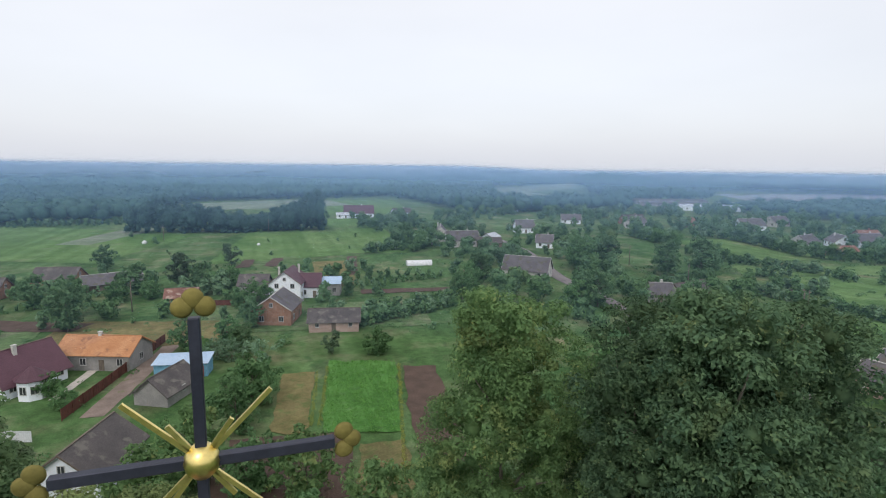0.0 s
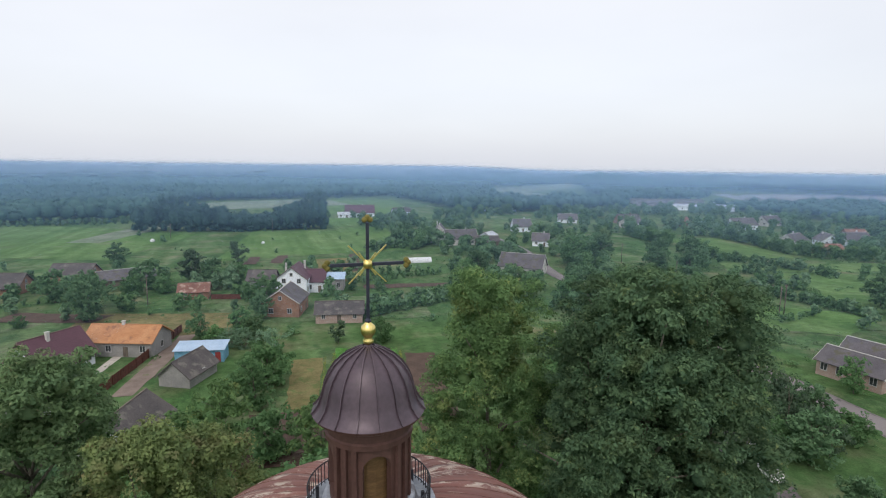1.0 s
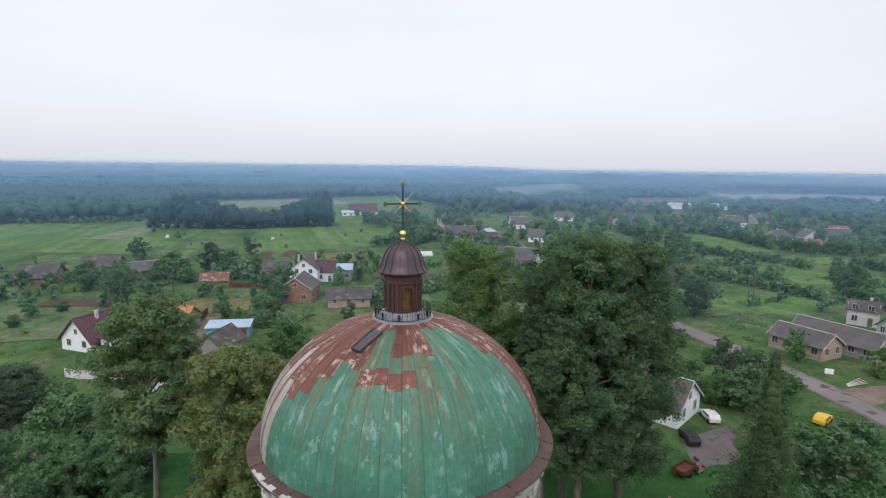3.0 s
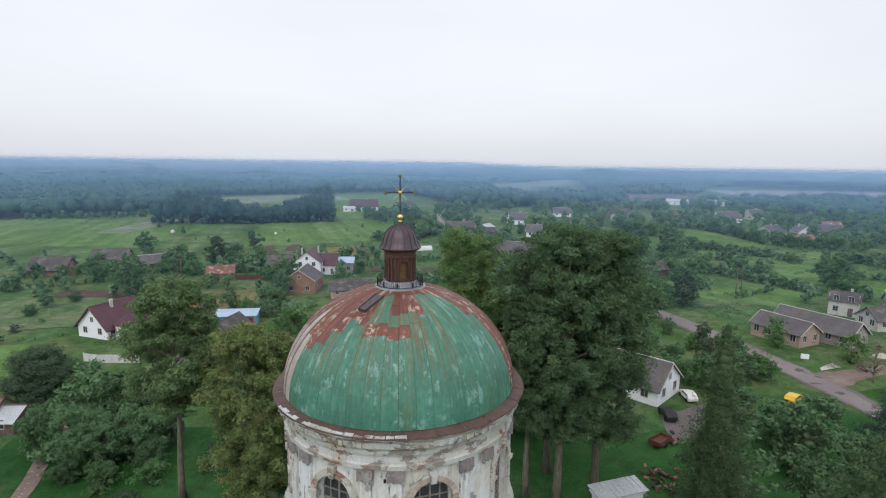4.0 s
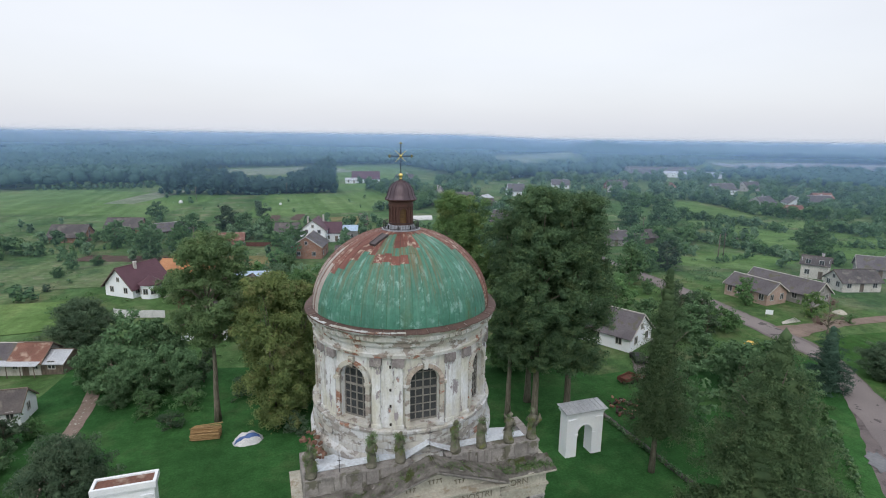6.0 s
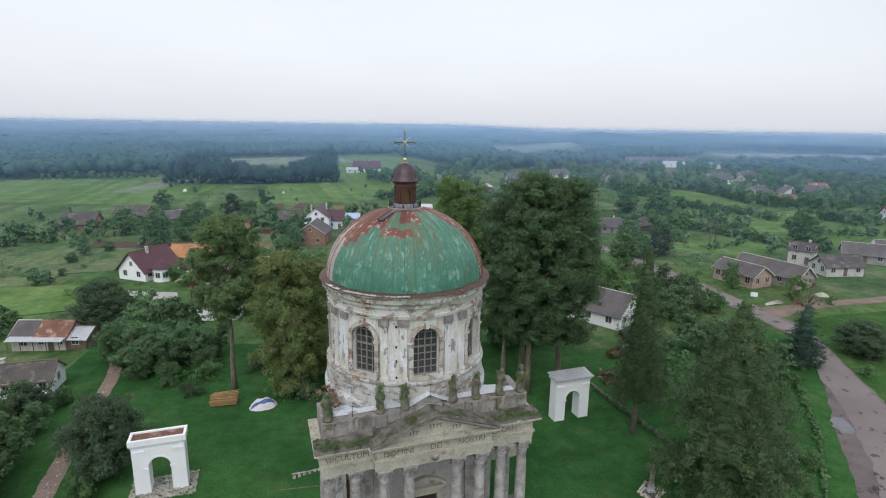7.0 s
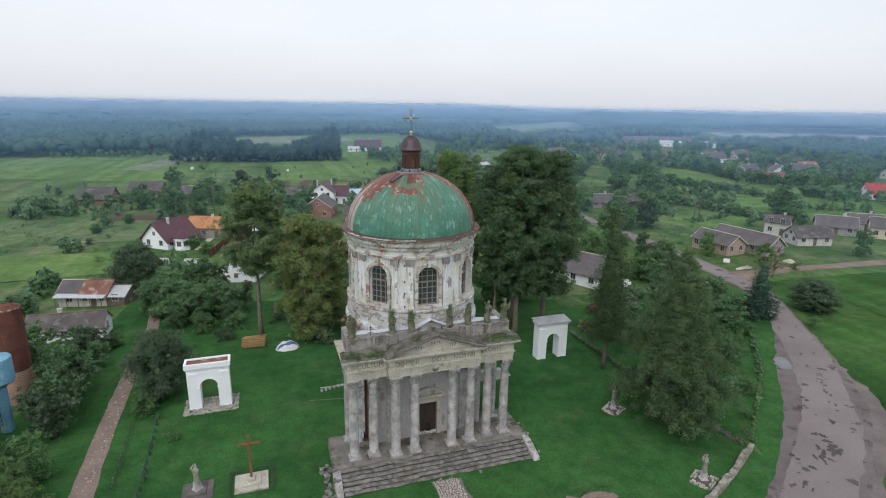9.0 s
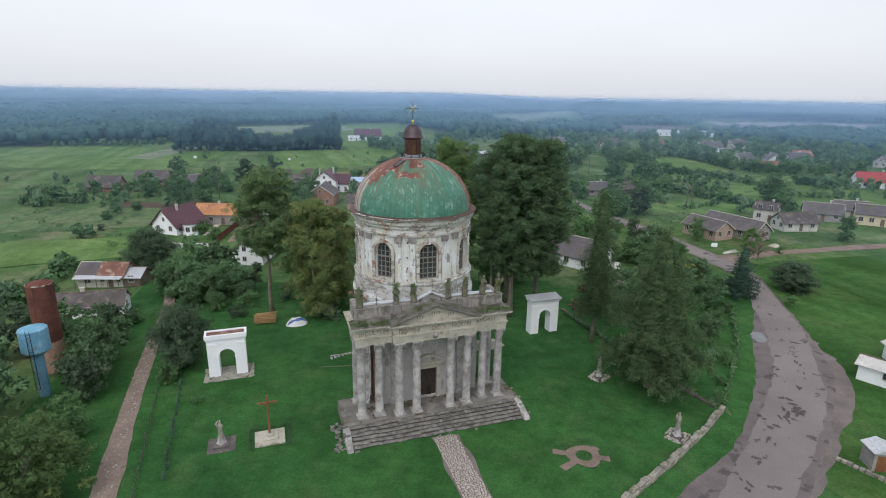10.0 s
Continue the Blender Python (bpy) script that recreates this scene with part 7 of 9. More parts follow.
def flat_window(w, h, bars=1):
    f = bmesh.new()
    t = 0.07
    xs = [-w / 2, -w / 2 + t]
    for k in range(bars):
        x = -w / 2 + w * (k + 1) / (bars + 1)
        xs += [x - 0.03, x + 0.03]
    xs += [w / 2 - t, w / 2]
    lattice(f, xs, [-h / 2 - 0.05, -h / 2 + t, h / 2 - t, h / 2], -0.08, 0.03)
    g = bmesh.new()
    box(g, -w / 2 + t, w / 2 - t, -0.02, 0.02, -h / 2 + t, h / 2 - t)
    return mesh_of("window", f, M["window_frame"]), mesh_of("pane", g, M["glass"])


WIN = {"small": flat_window(0.9, 1.1), "mid": flat_window(1.2, 1.4), "wide": flat_window(1.9, 1.4, 2)}


def house(x, y, turn, w, d, eave, ridge, wall, roof, label, long_n=3, gable_n=2, attic=True, chimneys=((0.2, 0.3),), win="mid", over=0.45, door=True, name="house", group="village houses", base=None, storeys=1, category="house"):
    """A gabled house: ridge along its own x."""
    z0 = ground_z(x, y) if base is None else base
    h = thing(name, pose(x, y, z0, 0, 0, turn), label, category, group)
    b = bmesh.new()
    prism(b, [(-d / 2, -0.8), (d / 2, -0.8), (d / 2, eave), (0, ridge - 0.1), (-d / 2, eave)], -w / 2, w / 2, Matrix(((0, 1, 0, 0), (1, 0, 0, 0), (0, 0, 1, 0), (0, 0, 0, 1))))
    part("wall", b, M[wall], h)
    b = bmesh.new()
    slope = (ridge - eave) / (d / 2)
    yo, zo = d / 2 + over, eave - over * slope
    for sy in (-1, 1):
        prism(b, [(sy * yo, zo), (sy * yo, zo + 0.12), (0, ridge + 0.12), (0, ridge)], -w / 2 - over, w / 2 + over, Matrix(((0, 1, 0, 0), (1, 0, 0, 0), (0, 0, 1, 0), (0, 0, 0, 1))))
    r = part("roof", b, M[roof], h)
    b = bmesh.new()
    box(b, -w / 2 - over, w / 2 + over, -0.12, 0.12, ridge + 0.1, ridge + 0.19)
    for sx in (-1, 1):
        for sy in (-1, 1):
            xx = sx * (w / 2 + over)
            prism(b, [(sy * yo, zo - 0.12), (sy * yo, zo + 0.14), (0, ridge + 0.14), (0, ridge - 0.12)], xx - 0.03, xx + 0.03, Matrix(((0, 1, 0, 0), (1, 0, 0, 0), (0, 0, 1, 0), (0, 0, 0, 1))))
    part("roof_trim", b, M["dirty_white"] if roof == "roof_grey" else M[roof] if wall == "grey_wall" else M["grey_wood"], r)
    fr, pn = WIN[win]
    for s in range(storeys):
        zc = 1.75 + s * 2.7
        for sy in (-1, 1):
            for i in range(long_n):
                xx = -w / 2 + w * (i + 0.5) / long_n
                if door and sy < 0 and i == long_n // 2 and s == 0:
                    db = bmesh.new()
                    box(db, xx - 0.5, xx + 0.5, sy * d / 2 - 0.05, sy * d / 2 + 0.05, 0.1, 2.15)
                    part("door", db, M["grey_wood"], h, "grey-brown wooden door")
                    continue
                wo = part("window", fr, None, h, at=pose(xx, sy * d / 2, zc, 0, 0, 0 if sy < 0 else 180))
                part("pane", pn, None, wo)
        for sx in (-1, 1):
            for i in range(gable_n):
                yy = -d / 2 + d * (i + 0.5) / gable_n
                wo = part("window", fr, None, h, at=pose(sx * w / 2, yy, zc, 0, 0, 90 if sx > 0 else -90))
                part("pane", pn, None, wo)
    if attic and ridge - eave > 2.2:
        for sx in (-1, 1):
            wo = part("window", WIN["small"][0], None, h, at=pose(sx * w / 2, 0, eave + (ridge - eave) * 0.35, 0, 0, 90 if sx > 0 else -90))
            part("pane", WIN["small"][1], None, wo)
    for cx, cy in chimneys:
        b = bmesh.new()
        zz = ridge - abs(cy) * d / 2 * slope
        box(b, cx * w - 0.3, cx * w + 0.3, cy * d / 2 - 0.25, cy * d / 2 + 0.25, zz - 0.6, ridge + 0.7)
        box(b, cx * w - 0.37, cx * w + 0.37, cy * d / 2 - 0.32, cy * d / 2 + 0.32, ridge + 0.7, ridge + 0.82)
        part("chimney", b, M["dirty_white"] if wall in ("whitewash", "dirty_white", "grey_wall") else M["brick"], h)
    return h


H = house
H(3.8, 139.5, 72, 10.5, 9.5, 4.0, 7.2, "brick", "roof_grey", "red brick house with a grey slate gable roof", 2, 2, chimneys=())
H(8.0, 163.5, 72, 10, 9.0, 5.2, 8.6, "whitewash", "roof_maroon", "white two-storey house with a maroon roof", 3, 2, chimneys=((-0.2, 0.5), (0.3, -0.5)), storeys=2)
H(14.2, 164, -12, 6, 6.5, 3.6, 6.8, "whitewash", "roof_maroon", "low maroon-roofed wing of the white house", 2, 1, chimneys=(), attic=False)
H(20.0, 165, -14, 6.5, 6, 3.8, 5.2, "grey_wall", "roof_blue", "annex with a pale blue sheet roof", 2, 1, chimneys=(), attic=False, door=False)
H(-1.5, 168, -14, 8, 7, 4.0, 6.5, "grey_wall", "roof_dark", "shed with a dark slate roof", 2, 1, chimneys=(), attic=False)
H(16.5, 128.2, -12, 11.5, 6.2, 2.6, 4.9, "brick_pink", "roof_dark", "low stone barn with a dark slate roof", 3, 1, attic=False, win="small", chimneys=())
H(-40.2, 109.6, 52, 10.5, 8.6, 2.7, 7.0, "whitewash", "roof_maroon", "white house with a steep maroon roof", 4, 2, chimneys=((-0.1, -0.2),), win="mid", over=0.7)
H(-29.0, 117.6, -20, 14.0, 8.0, 3.2, 5.6, "grey_wall", "roof_orange", "grey block house with an orange clay tile roof", 4, 1, chimneys=((-0.05, 0.0),), attic=False)
H(-15.4, 97.4, 62, 8.4, 6.0, 2.1, 4.6, "grey_wall", "roof_dark", "old grey barn with a dark slate roof", 1, 0, chimneys=(), attic=False, win="small", door=False)
H(-20.4, 72.6, 72, 10.0, 8.0, 3.0, 6.0, "whitewash", "roof_dark", "whitewashed outbuilding with a dark slate roof", 2, 1, chimneys=(), win="small")
H(-20.7, 164, -3, 8, 6.0, 2.4, 4.4, "brick", "roof_rust", "small brick shed with a rusty roof", 2, 1, chimneys=(), attic=False, win="small")
H(-60.0, 198.5, -13, 12.5, 8, 3.0, 6.0, "brick", "roof_dark", "brick house with a dark slate roof", 3, 1, chimneys=())
H(-75.0, 186.5, -14, 12, 8, 2.2, 5.8, "brick", "roof_dark", "brick farmhouse with a dark slate roof", 3, 1, chimneys=())
H(-44, 192, 24, 16, 8, 2.2, 4.6, "grey_wood", "roof_grey", "low grey barn with a slate roof", 0, 0, chimneys=(), attic=False, door=False)
H(73, 413, -8, 22, 12, 3.5, 9.0, "whitewash", "roof_maroon", "large white house with a maroon roof", 5, 2, chimneys=((0.1, 0.0),))
H(60, 408, -8, 9, 7, 2.6, 4.2, "whitewash", "roof_zinc", "white shed with a zinc roof", 2, 1, chimneys=(), attic=False)
H(108, 420, 10, 14, 9, 3, 6, "whitewash", "roof_dark", "far white house with a dark roof", 3, 1)
H(91, 172.5, -42, 16, 9, 3.0, 7.2, "dirty_white", "roof_grey", "old house with a large grey slate roof", 3, 2, chimneys=())
H(152, 294, -10, 11, 9, 3.4, 7.6, "whitewash", "roof_grey", "white gabled house with a grey roof", 3, 2)
H(133, 235, -30, 8, 7, 3.0, 6.4, "whitewash", "roof_grey", "small white house with a grey roof", 2, 2)
H(95, 250, -5, 16, 9, 3.5, 7.5, "dirty_white", "roof_grey", "dirty white village house with grey roof", 3, 2)
H(88, 262, 70, 12, 9, 4.5, 9.5, "dirty_white", "roof_grey", "tall grey-roofed village house", 3, 2)
H(107, 244, -6, 12, 6, 2.4, 4.6, "grey_wood", "roof_dark", "long wooden shed with dark roof", 0, 0, attic=False, chimneys=(), door=False)
H(116, 262, 40, 9, 7, 2.6, 4.5, "whitewash", "roof_zinc", "white shed with a zinc roof", 2, 1, attic=False, chimneys=())
H(303, 270, -5, 18, 10, 3.4, 7.6, "whitewash", "roof_grey", "white gabled house with a grey roof", 3, 2)
H(262, 200, 15, 15, 10, 3.0, 6.6, "dirty_white", "roof_grey", "wide house with a grey slate roof", 4, 2)
H(284, 198, 60, 11, 9, 3.0, 6.4, "whitewash", "roof_grey", "white house with a grey roof", 3, 2)
H(254, 175, -12, 11, 7, 2.6, 4.9, "brick", "roof_rust", "brick barn with a rusty red roof", 2, 1, attic=False, chimneys=())
H(298, 194, -14, 14, 9, 3.2, 7.0, "whitewash", "roof_grey", "white house with a grey roof", 3, 2)
H(316, 206, -14, 12, 9, 3.2, 7.0, "brick", "roof_rust", "brick house with a rusty roof", 3, 2)
H(345, 285, 5, 16, 10, 3.2, 7.0, "dirty_white", "roof_grey", "far house with a grey roof", 3, 2)
H(238, 300, 25, 14, 10, 3.2, 7.0, "dirty_white", "roof_grey", "far house with a grey roof", 3, 2)
H(252, 322, -5, 16, 10, 3.0, 6.6, "brick", "roof_dark", "far brick house with a dark roof", 3, 2)
H(280, 300, 12, 12, 9, 3.0, 6.0, "brick", "roof_rust", "far brick house with a rusty roof", 2, 2)
H(210, 335, -25, 13, 9, 3.0, 6.5, "whitewash", "roof_grey", "far white house with a grey roof", 3, 2)
H(330, 160, -10, 14, 9, 3.0, 6.6, "dirty_white", "roof_grey", "far plastered house with grey roof", 3, 2)
H(233, 104, -35, 15, 9, 3.0, 6.6, "whitewash", "roof_red", "house with a bright red sheet roof", 3, 2)
H(96.6, 55.3, -84, 10.5, 6.6, 2.8, 4.9, "brick_pink", "roof_grey", "pinkish brick house with a grey slate roof", 4, 2, win="mid", chimneys=())
H(105.2, 54.5, -82, 16, 6.8, 2.6, 5.1, "grey_wall", "roof_grey", "long house with a grey slate roof", 6, 2, chimneys=())
H(129.5, 66.0, -60, 6.0, 5.4, 3.9, 5.6, "dirty_white", "roof_dark", "small two-storey house with a dark roof", 2, 2, storeys=2)
H(127.0, 54.5, -14, 10.0, 6.0, 2.6, 4.9, "dirty_white", "roof_dark", "whitewashed house with a dark slate roof", 3, 2, chimneys=())
H(157.5, 52.5, -50, 10.5, 6.6, 3.4, 5.8, "cream", "roof_grey", "cream house with a grey roof", 4, 2)
H(147.5, 62, -45, 10, 6, 2.6, 5.2, "grey_wall", "roof_grey", "grey house with a grey roof", 3, 2)
H(161, 63, -38, 9, 6, 2.6, 5.0, "dirty_white", "roof_grey", "plastered house with a grey roof", 3, 2)
H(48.6, 43.5, 117, 12.5, 8.4, 2.7, 5.9, "whitewash", "roof_grey", "white house with a dark slate roof", 3, 2, chimneys=())
H(112, 130, -20, 8, 7, 2.6, 5.2, "grey_wall", "roof_grey", "small house with a grey roof", 3, 2)
H(124, 130, 12, 14, 6, 2.4, 4.8, "grey_wood", "roof_dark", "dark wooden barn with slate roof", 0, 0, attic=False, chimneys=(), door=False)
H(-46.1, 63.0, -16.7, 4.6, 6, 2.4, 4.4, "dirty_white", "roof_rust", "low shed patched with rusty sheets", 3, 1, attic=False, chimneys=(), win="small")
H(-42.4, 61.5, -16.7, 3.4, 5, 2.1, 3.3, "grey_wood", "roof_zinc", "lean-to with bright zinc sheets", 1, 0, attic=False, chimneys=(), door=False)
H(-50.35, 64.28, -16.7, 4.2, 6, 2.4, 4.4, "dirty_white", "roof_grey", "grey-roofed end of the shed", 1, 0, attic=False, chimneys=(), door=False)
H(-46.0, 43.0, -2, 10.6, 5.0, 2.2, 4.1, "whitewash", "roof_dark", "long whitewashed shed with a mossy slate roof", 5, 1, attic=False, chimneys=((-0.1, 0.1),), win="small", over=0.25, door=False)
H(59.2, -15.6, -68, 6.5, 3.6, 2.3, 2.9, "whitewash", "roof_white", "small white store beside the road", 1, 0, attic=False, chimneys=(), door=False)
H(67, -13, 60, 5, 4, 2.4, 3.4, "whitewash", "roof_white", "white roadside shed with a pale roof", 1, 0, attic=False, chimneys=(), door=False)
H(412, 470, -22, 60, 14, 3.4, 5.2, "grey_wall", "roof_grey", "long grey works building", 8, 2, attic=False, chimneys=(), name="works_hall", category="hall")
H(470, 450, -22, 24, 10, 3.2, 4.6, "whitewash", "roof_zinc", "white works hall with a zinc roof", 6, 2, attic=False, chimneys=(), name="works_hall", category="hall")
H(445, 505, -22, 80, 16, 3.6, 5.4, "grey_wall", "roof_dark", "long grey works hall with dark roof", 9, 2, attic=False, chimneys=(), name="works_hall", category="hall")
H(206, 441, -11, 27, 9, 2.8, 4.2, "whitewash", "roof_zinc", "long pale farm building with zinc roof", 6, 2, attic=False, chimneys=(), name="farm_hall", category="hall")

H(394, 420, -30, 24, 10, 4, 6, "whitewash", "roof_zinc", "low white works shed with zinc roof", 4, 1, attic=False, chimneys=(), name="works_hall", category="hall")
H(424, 402, -30, 26, 10, 4, 6, "whitewash", "roof_zinc", "low white works shed with zinc roof", 4, 1, attic=False, chimneys=(), name="works_hall", category="hall")
cn = thing("canopy", pose(-49.1, 60.26, ground_z(-49, 60), 0, 0, -16.7), "sloping strip of bright zinc sheets along the shed", "canopy")
b = bmesh.new()
prism(b, [(-0.8, 2.05), (0.9, 2.45), (0.9, 2.5), (-0.8, 2.1)], -4.6, 4.6, Matrix(((0, 1, 0, 0), (1, 0, 0, 0), (0, 0, 1, 0), (0, 0, 0, 1))))
part("sheet", b, M["roof_zinc"], cn)
for i in range(5):
    b = bmesh.new()
    box(b, -4.3 + 2.1 * i, -4.2 + 2.1 * i, -0.7, -0.6, -0.3, 2.1)
    part("post", b, M["grey_wood"], cn)

# blue shed with a single-pitch roof
bs = thing("shed", pose(-14.0, 107.4, ground_z(-14, 107.4), 0, 0, -10), "blue-roofed garden shed with a red door", "shed")
b = bmesh.new()
prism(b, [(-2.0, -0.6), (2.0, -0.6), (2.0, 3.1), (-2.0, 2.6)], -4.6, 4.6, Matrix(((0, 1, 0, 0), (1, 0, 0, 0), (0, 0, 1, 0), (0, 0, 0, 1))))
part("wall", b, M["blue_paint"], bs)
b = bmesh.new()
prism(b, [(-2.4, 2.56), (2.4, 3.16), (2.4, 3.28), (-2.4, 2.68)], -4.9, 4.9, Matrix(((0, 1, 0, 0), (1, 0, 0, 0), (0, 0, 1, 0), (0, 0, 0, 1))))
part("roof", b, M["roof_blue"], bs)
b = bmesh.new()
box(b, 3.0, 4.0, -2.05, -2.0, 0, 2.1)
part("door", b, M["roof_red"], bs, "red door")

# bay of the maroon-roofed house
bay = thing("bay_window", pose(-36.3, 103.6, ground_z(-36, 103.5)), "round white bay with a maroon roof on the house front", "bay window")
b = bmesh.new()
lathe(b, [(2.3, -0.6), (2.3, 3.4), (0, 3.4)], 8)
part("wall", b, M["whitewash"], bay)
b = bmesh.new()
lathe(b, [(2.8, 3.3), (2.8, 3.42), (0.02, 5.4)], 8)
part("roof", b, M["roof_maroon"], bay)
for k in range(8):
    a = 2 * math.pi * (k + 0.5) / 8
    wo = part("window", WIN["mid"][0], None, bay, at=pose(2.13 * math.cos(a), 2.13 * math.sin(a), 1.8, 0, 0, math.degrees(a) + 90))
    part("pane", WIN["mid"][1], None, wo)

# polytunnel
pt = thing("polytunnel", pose(60, 205, ground_z(60, 205), 0, 0, -4), "low white plastic polytunnel on a garden", "polytunnel")
b = bmesh.new()
prism(b, [(2 * math.cos(math.pi * k / 10), 1.9 * math.sin(math.pi * k / 10)) for k in range(11)], -5, 5, Matrix(((0, 1, 0, 0), (1, 0, 0, 0), (0, 0, 1, 0), (0, 0, 0, 1))))
part("cover", b, M["tarp_white"], pt)
for x, y, r in ((-0.2, 276, 0.8), (-52.7, 295, 1.1)):
    b = bmesh.new()
    lathe(b, [(r, 0), (r * 0.95, r * 0.7), (r * 0.6, r * 1.2), (0.02, r * 1.5)], 16)
    roughen(b, 0.3, 0.8)
    solid("wrapped_heap", b, M["tarp_white"], pose(x, y, ground_z(x, y)), "small white sheeted heap in the pasture", "heap")


def fence_line(pts, h, key, label, name, step=2.5, boards=True):
    f = thing(name, pose(0, 0, 0), label, "fence")
    for (xa, ya), (xb, yb) in zip(pts, pts[1:]):
        ln = math.hypot(xb - xa, yb - ya)
        n = max(1, int(ln / step))
        a = math.degrees(math.atan2(yb - ya, xb - xa))
        bmp = bmesh.new()
        box(bmp, -0.06, 0.06, -0.06, 0.06, -0.3, h + 0.1)
        post = mesh_of("post", bmp, M[key])
        bmb = bmesh.new()
        w = ln / n
        k = max(4, int(w / 0.14))
        ribs = [(-w / 2 + w * i / k, 0.03 + 0.035 * (i % 2)) for i in range(k + 1)]
        prism(bmb, ribs + [(x, y + 0.012) for x, y in ribs[::-1]], 0.05, h, Matrix(((1, 0, 0, 0), (0, 0, 1, 0), (0, 1, 0, 0), (0, 0, 0, 1))))
        panel = mesh_of("fence_panel", bmb, M[key])
        for i in range(n):
            t = (i + 0.5) / n
            x, y = xa + (xb - xa) * t, ya + (yb - ya) * t
            part("fence_panel", panel, None, f, at=pose(x, y, ground_z(x, y), 0, 0, a))
            x, y = xa + (xb - xa) * i / n, ya + (yb - ya) * i / n
            part("post", post, None, f, at=pose(x, y, ground_z(x, y), 0, 0, a))
    return f


fence_line([(-29.1, 92), (-25.5, 106), (-20.1, 128.5)], 1.9, "rust_steel", "long brown sheet-metal fence beside the lane", "fence")
fence_line([(-41.2, 90.0), (-38.6, 88.2), (-30.9, 85.8)], 1.7, "tarp_white", "pale blue-white sheet fence", "fence")
fence_line([(-16, 160), (0, 156)], 1.5, "rust_steel", "brown board fence behind the gardens", "fence")
sheet("lane", [(-27, 92), (-23.5, 92), (-15.5, 132), (-19, 132)], M["dirt"], 4, 14, 0.07, "narrow earth lane along the fence", "lane", 0.4)
sheet("garden_walk", [(-33.6, 101), (-32, 101), (-29.4, 114), (-31.2, 114)], M["cobble"], 2, 8, 0.08, "pale concrete garden walk", "path", 0.1)

# utility poles in the village and the pasture
for x, y in ((-45.7, 305.4), (5.6, 324.8), (-32.2, 158.2), (141.5, 181.2), (124.0, 93.4), (132.0, 139.1), (127.6, 94.9)):
    up = thing("utility_pole", pose(x, y, ground_z(x, y), 0, 0, 15), "weathered grey wooden utility pole", "pole", "utility poles")
    b = bmesh.new()
    tube(b, [(0, 0, -0.5), (0.02, 0, 4), (0.05, 0.02, 8.2)], [0.15, 0.13, 0.1], 8)
    part("post", b, M["grey_wood"], up, smooth=True)
    b = bmesh.new()
    box(b, -0.7, 0.7, -0.05, 0.05, 7.5, 7.6)
    part("crossarm", b, M["grey_wood"], up)

# ---- trees ----
def crown_clumps(shape, h0, h1, r, n, seed, size):
    """Clump centres and radii in a crown between two heights: boughs of sprays, with gaps between them."""
    rr = random.Random(seed)
    out, cores = [], []
    if shape in ("larch", "spruce"):
        z = h0
        while z < h1 - 0.4:
            u = (z - h0) / (h1 - h0)
            reach = r * ((1 - u) ** 0.66 * (0.74 + 0.26 * min(1, u * 5)) + 0.03)
            cores.append((0, 0, z, reach * 0.42, reach * 0.42, size * 1.0))
            for k in range(rr.randint(10, 12) if u < 0.8 else 6):
                a, ln = rr.uniform(0, 2 * math.pi), reach * rr.uniform(0.72, 1.06)
                steps = max(2, int(ln / (0.95 * size)))
                for i in range(steps):
                    f = (i + 0.7) / steps
                    q = size * rr.uniform(0.7, 1.1) * (1.1 - 0.45 * f) * (0.6 + 0.4 * (1 - u))
                    drop = (0.32 if shape == "larch" else 0.22) * ln * f * f - 0.1 * ln * f
                    b = a + rr.uniform(-0.12, 0.12)
                    out.append((ln * f * math.cos(b), ln * f * math.sin(b), z - drop + rr.uniform(-0.15, 0.15), q, q, q * 0.42))
            z += size * rr.uniform(0.6, 0.95)
        return out, cores

    def prof(u):
        if shape == "round":
            return math.sqrt(max(0.02, 1 - (2 * u - 1) ** 2))
        if shape == "oval":
            return math.sin(math.pi * min(1, max(0.08, u * 0.8 + 0.12))) ** 0.5
        return max(0.15, 1 - u ** 2.4) * (0.8 + 0.2 * min(1, u * 4))

    seeds = []
    boughs = max(5, n // 6)
    for tries in range(boughs * 14):
        u, a = rr.random(), rr.uniform(0, 2 * math.pi)
        lobe = 1 + 0.3 * noise.noise(Vector((1.6 * math.cos(a), 1.6 * math.sin(a), seed + 3.2 * u)))
        q = rr.uniform(0.72, 1.0) if rr.random() < 0.82 else rr.uniform(0.15, 0.6)
        p = Vector((r * prof(u) * lobe * q * math.cos(a), r * prof(u) * lobe * q * math.sin(a), h0 + (h1 - h0 - size * 0.5) * u))
        if all((p - w).length > 0.85 * size for w in seeds):
            seeds.append(p)
            if len(seeds) == boughs:
                break
    for p in seeds:
        big = size * rr.uniform(0.75, 1.3)
        away = Vector((p.x, p.y, 0)).normalized() if p.xy.length > 0.1 else Vector((1, 0, 0))
        cores.append((p.x * 0.82, p.y * 0.82, p.z - 0.25 * big, big * 0.42, big * 0.42, big * 0.36))
        for k in range(rr.randint(5, 8)):
            o = Vector((rr.gauss(0, 0.58), rr.gauss(0, 0.58), rr.gauss(0, 0.42))) * big
            o.z -= 0.22 * o.dot(away)
            s = big * rr.uniform(0.42, 0.7)
            out.append((p.x + o.x, p.y + o.y, min(h1 - 0.3 * s, max(h0, p.z + o.z)), s, s, s * rr.uniform(0.65, 0.95)))
    return out, cores


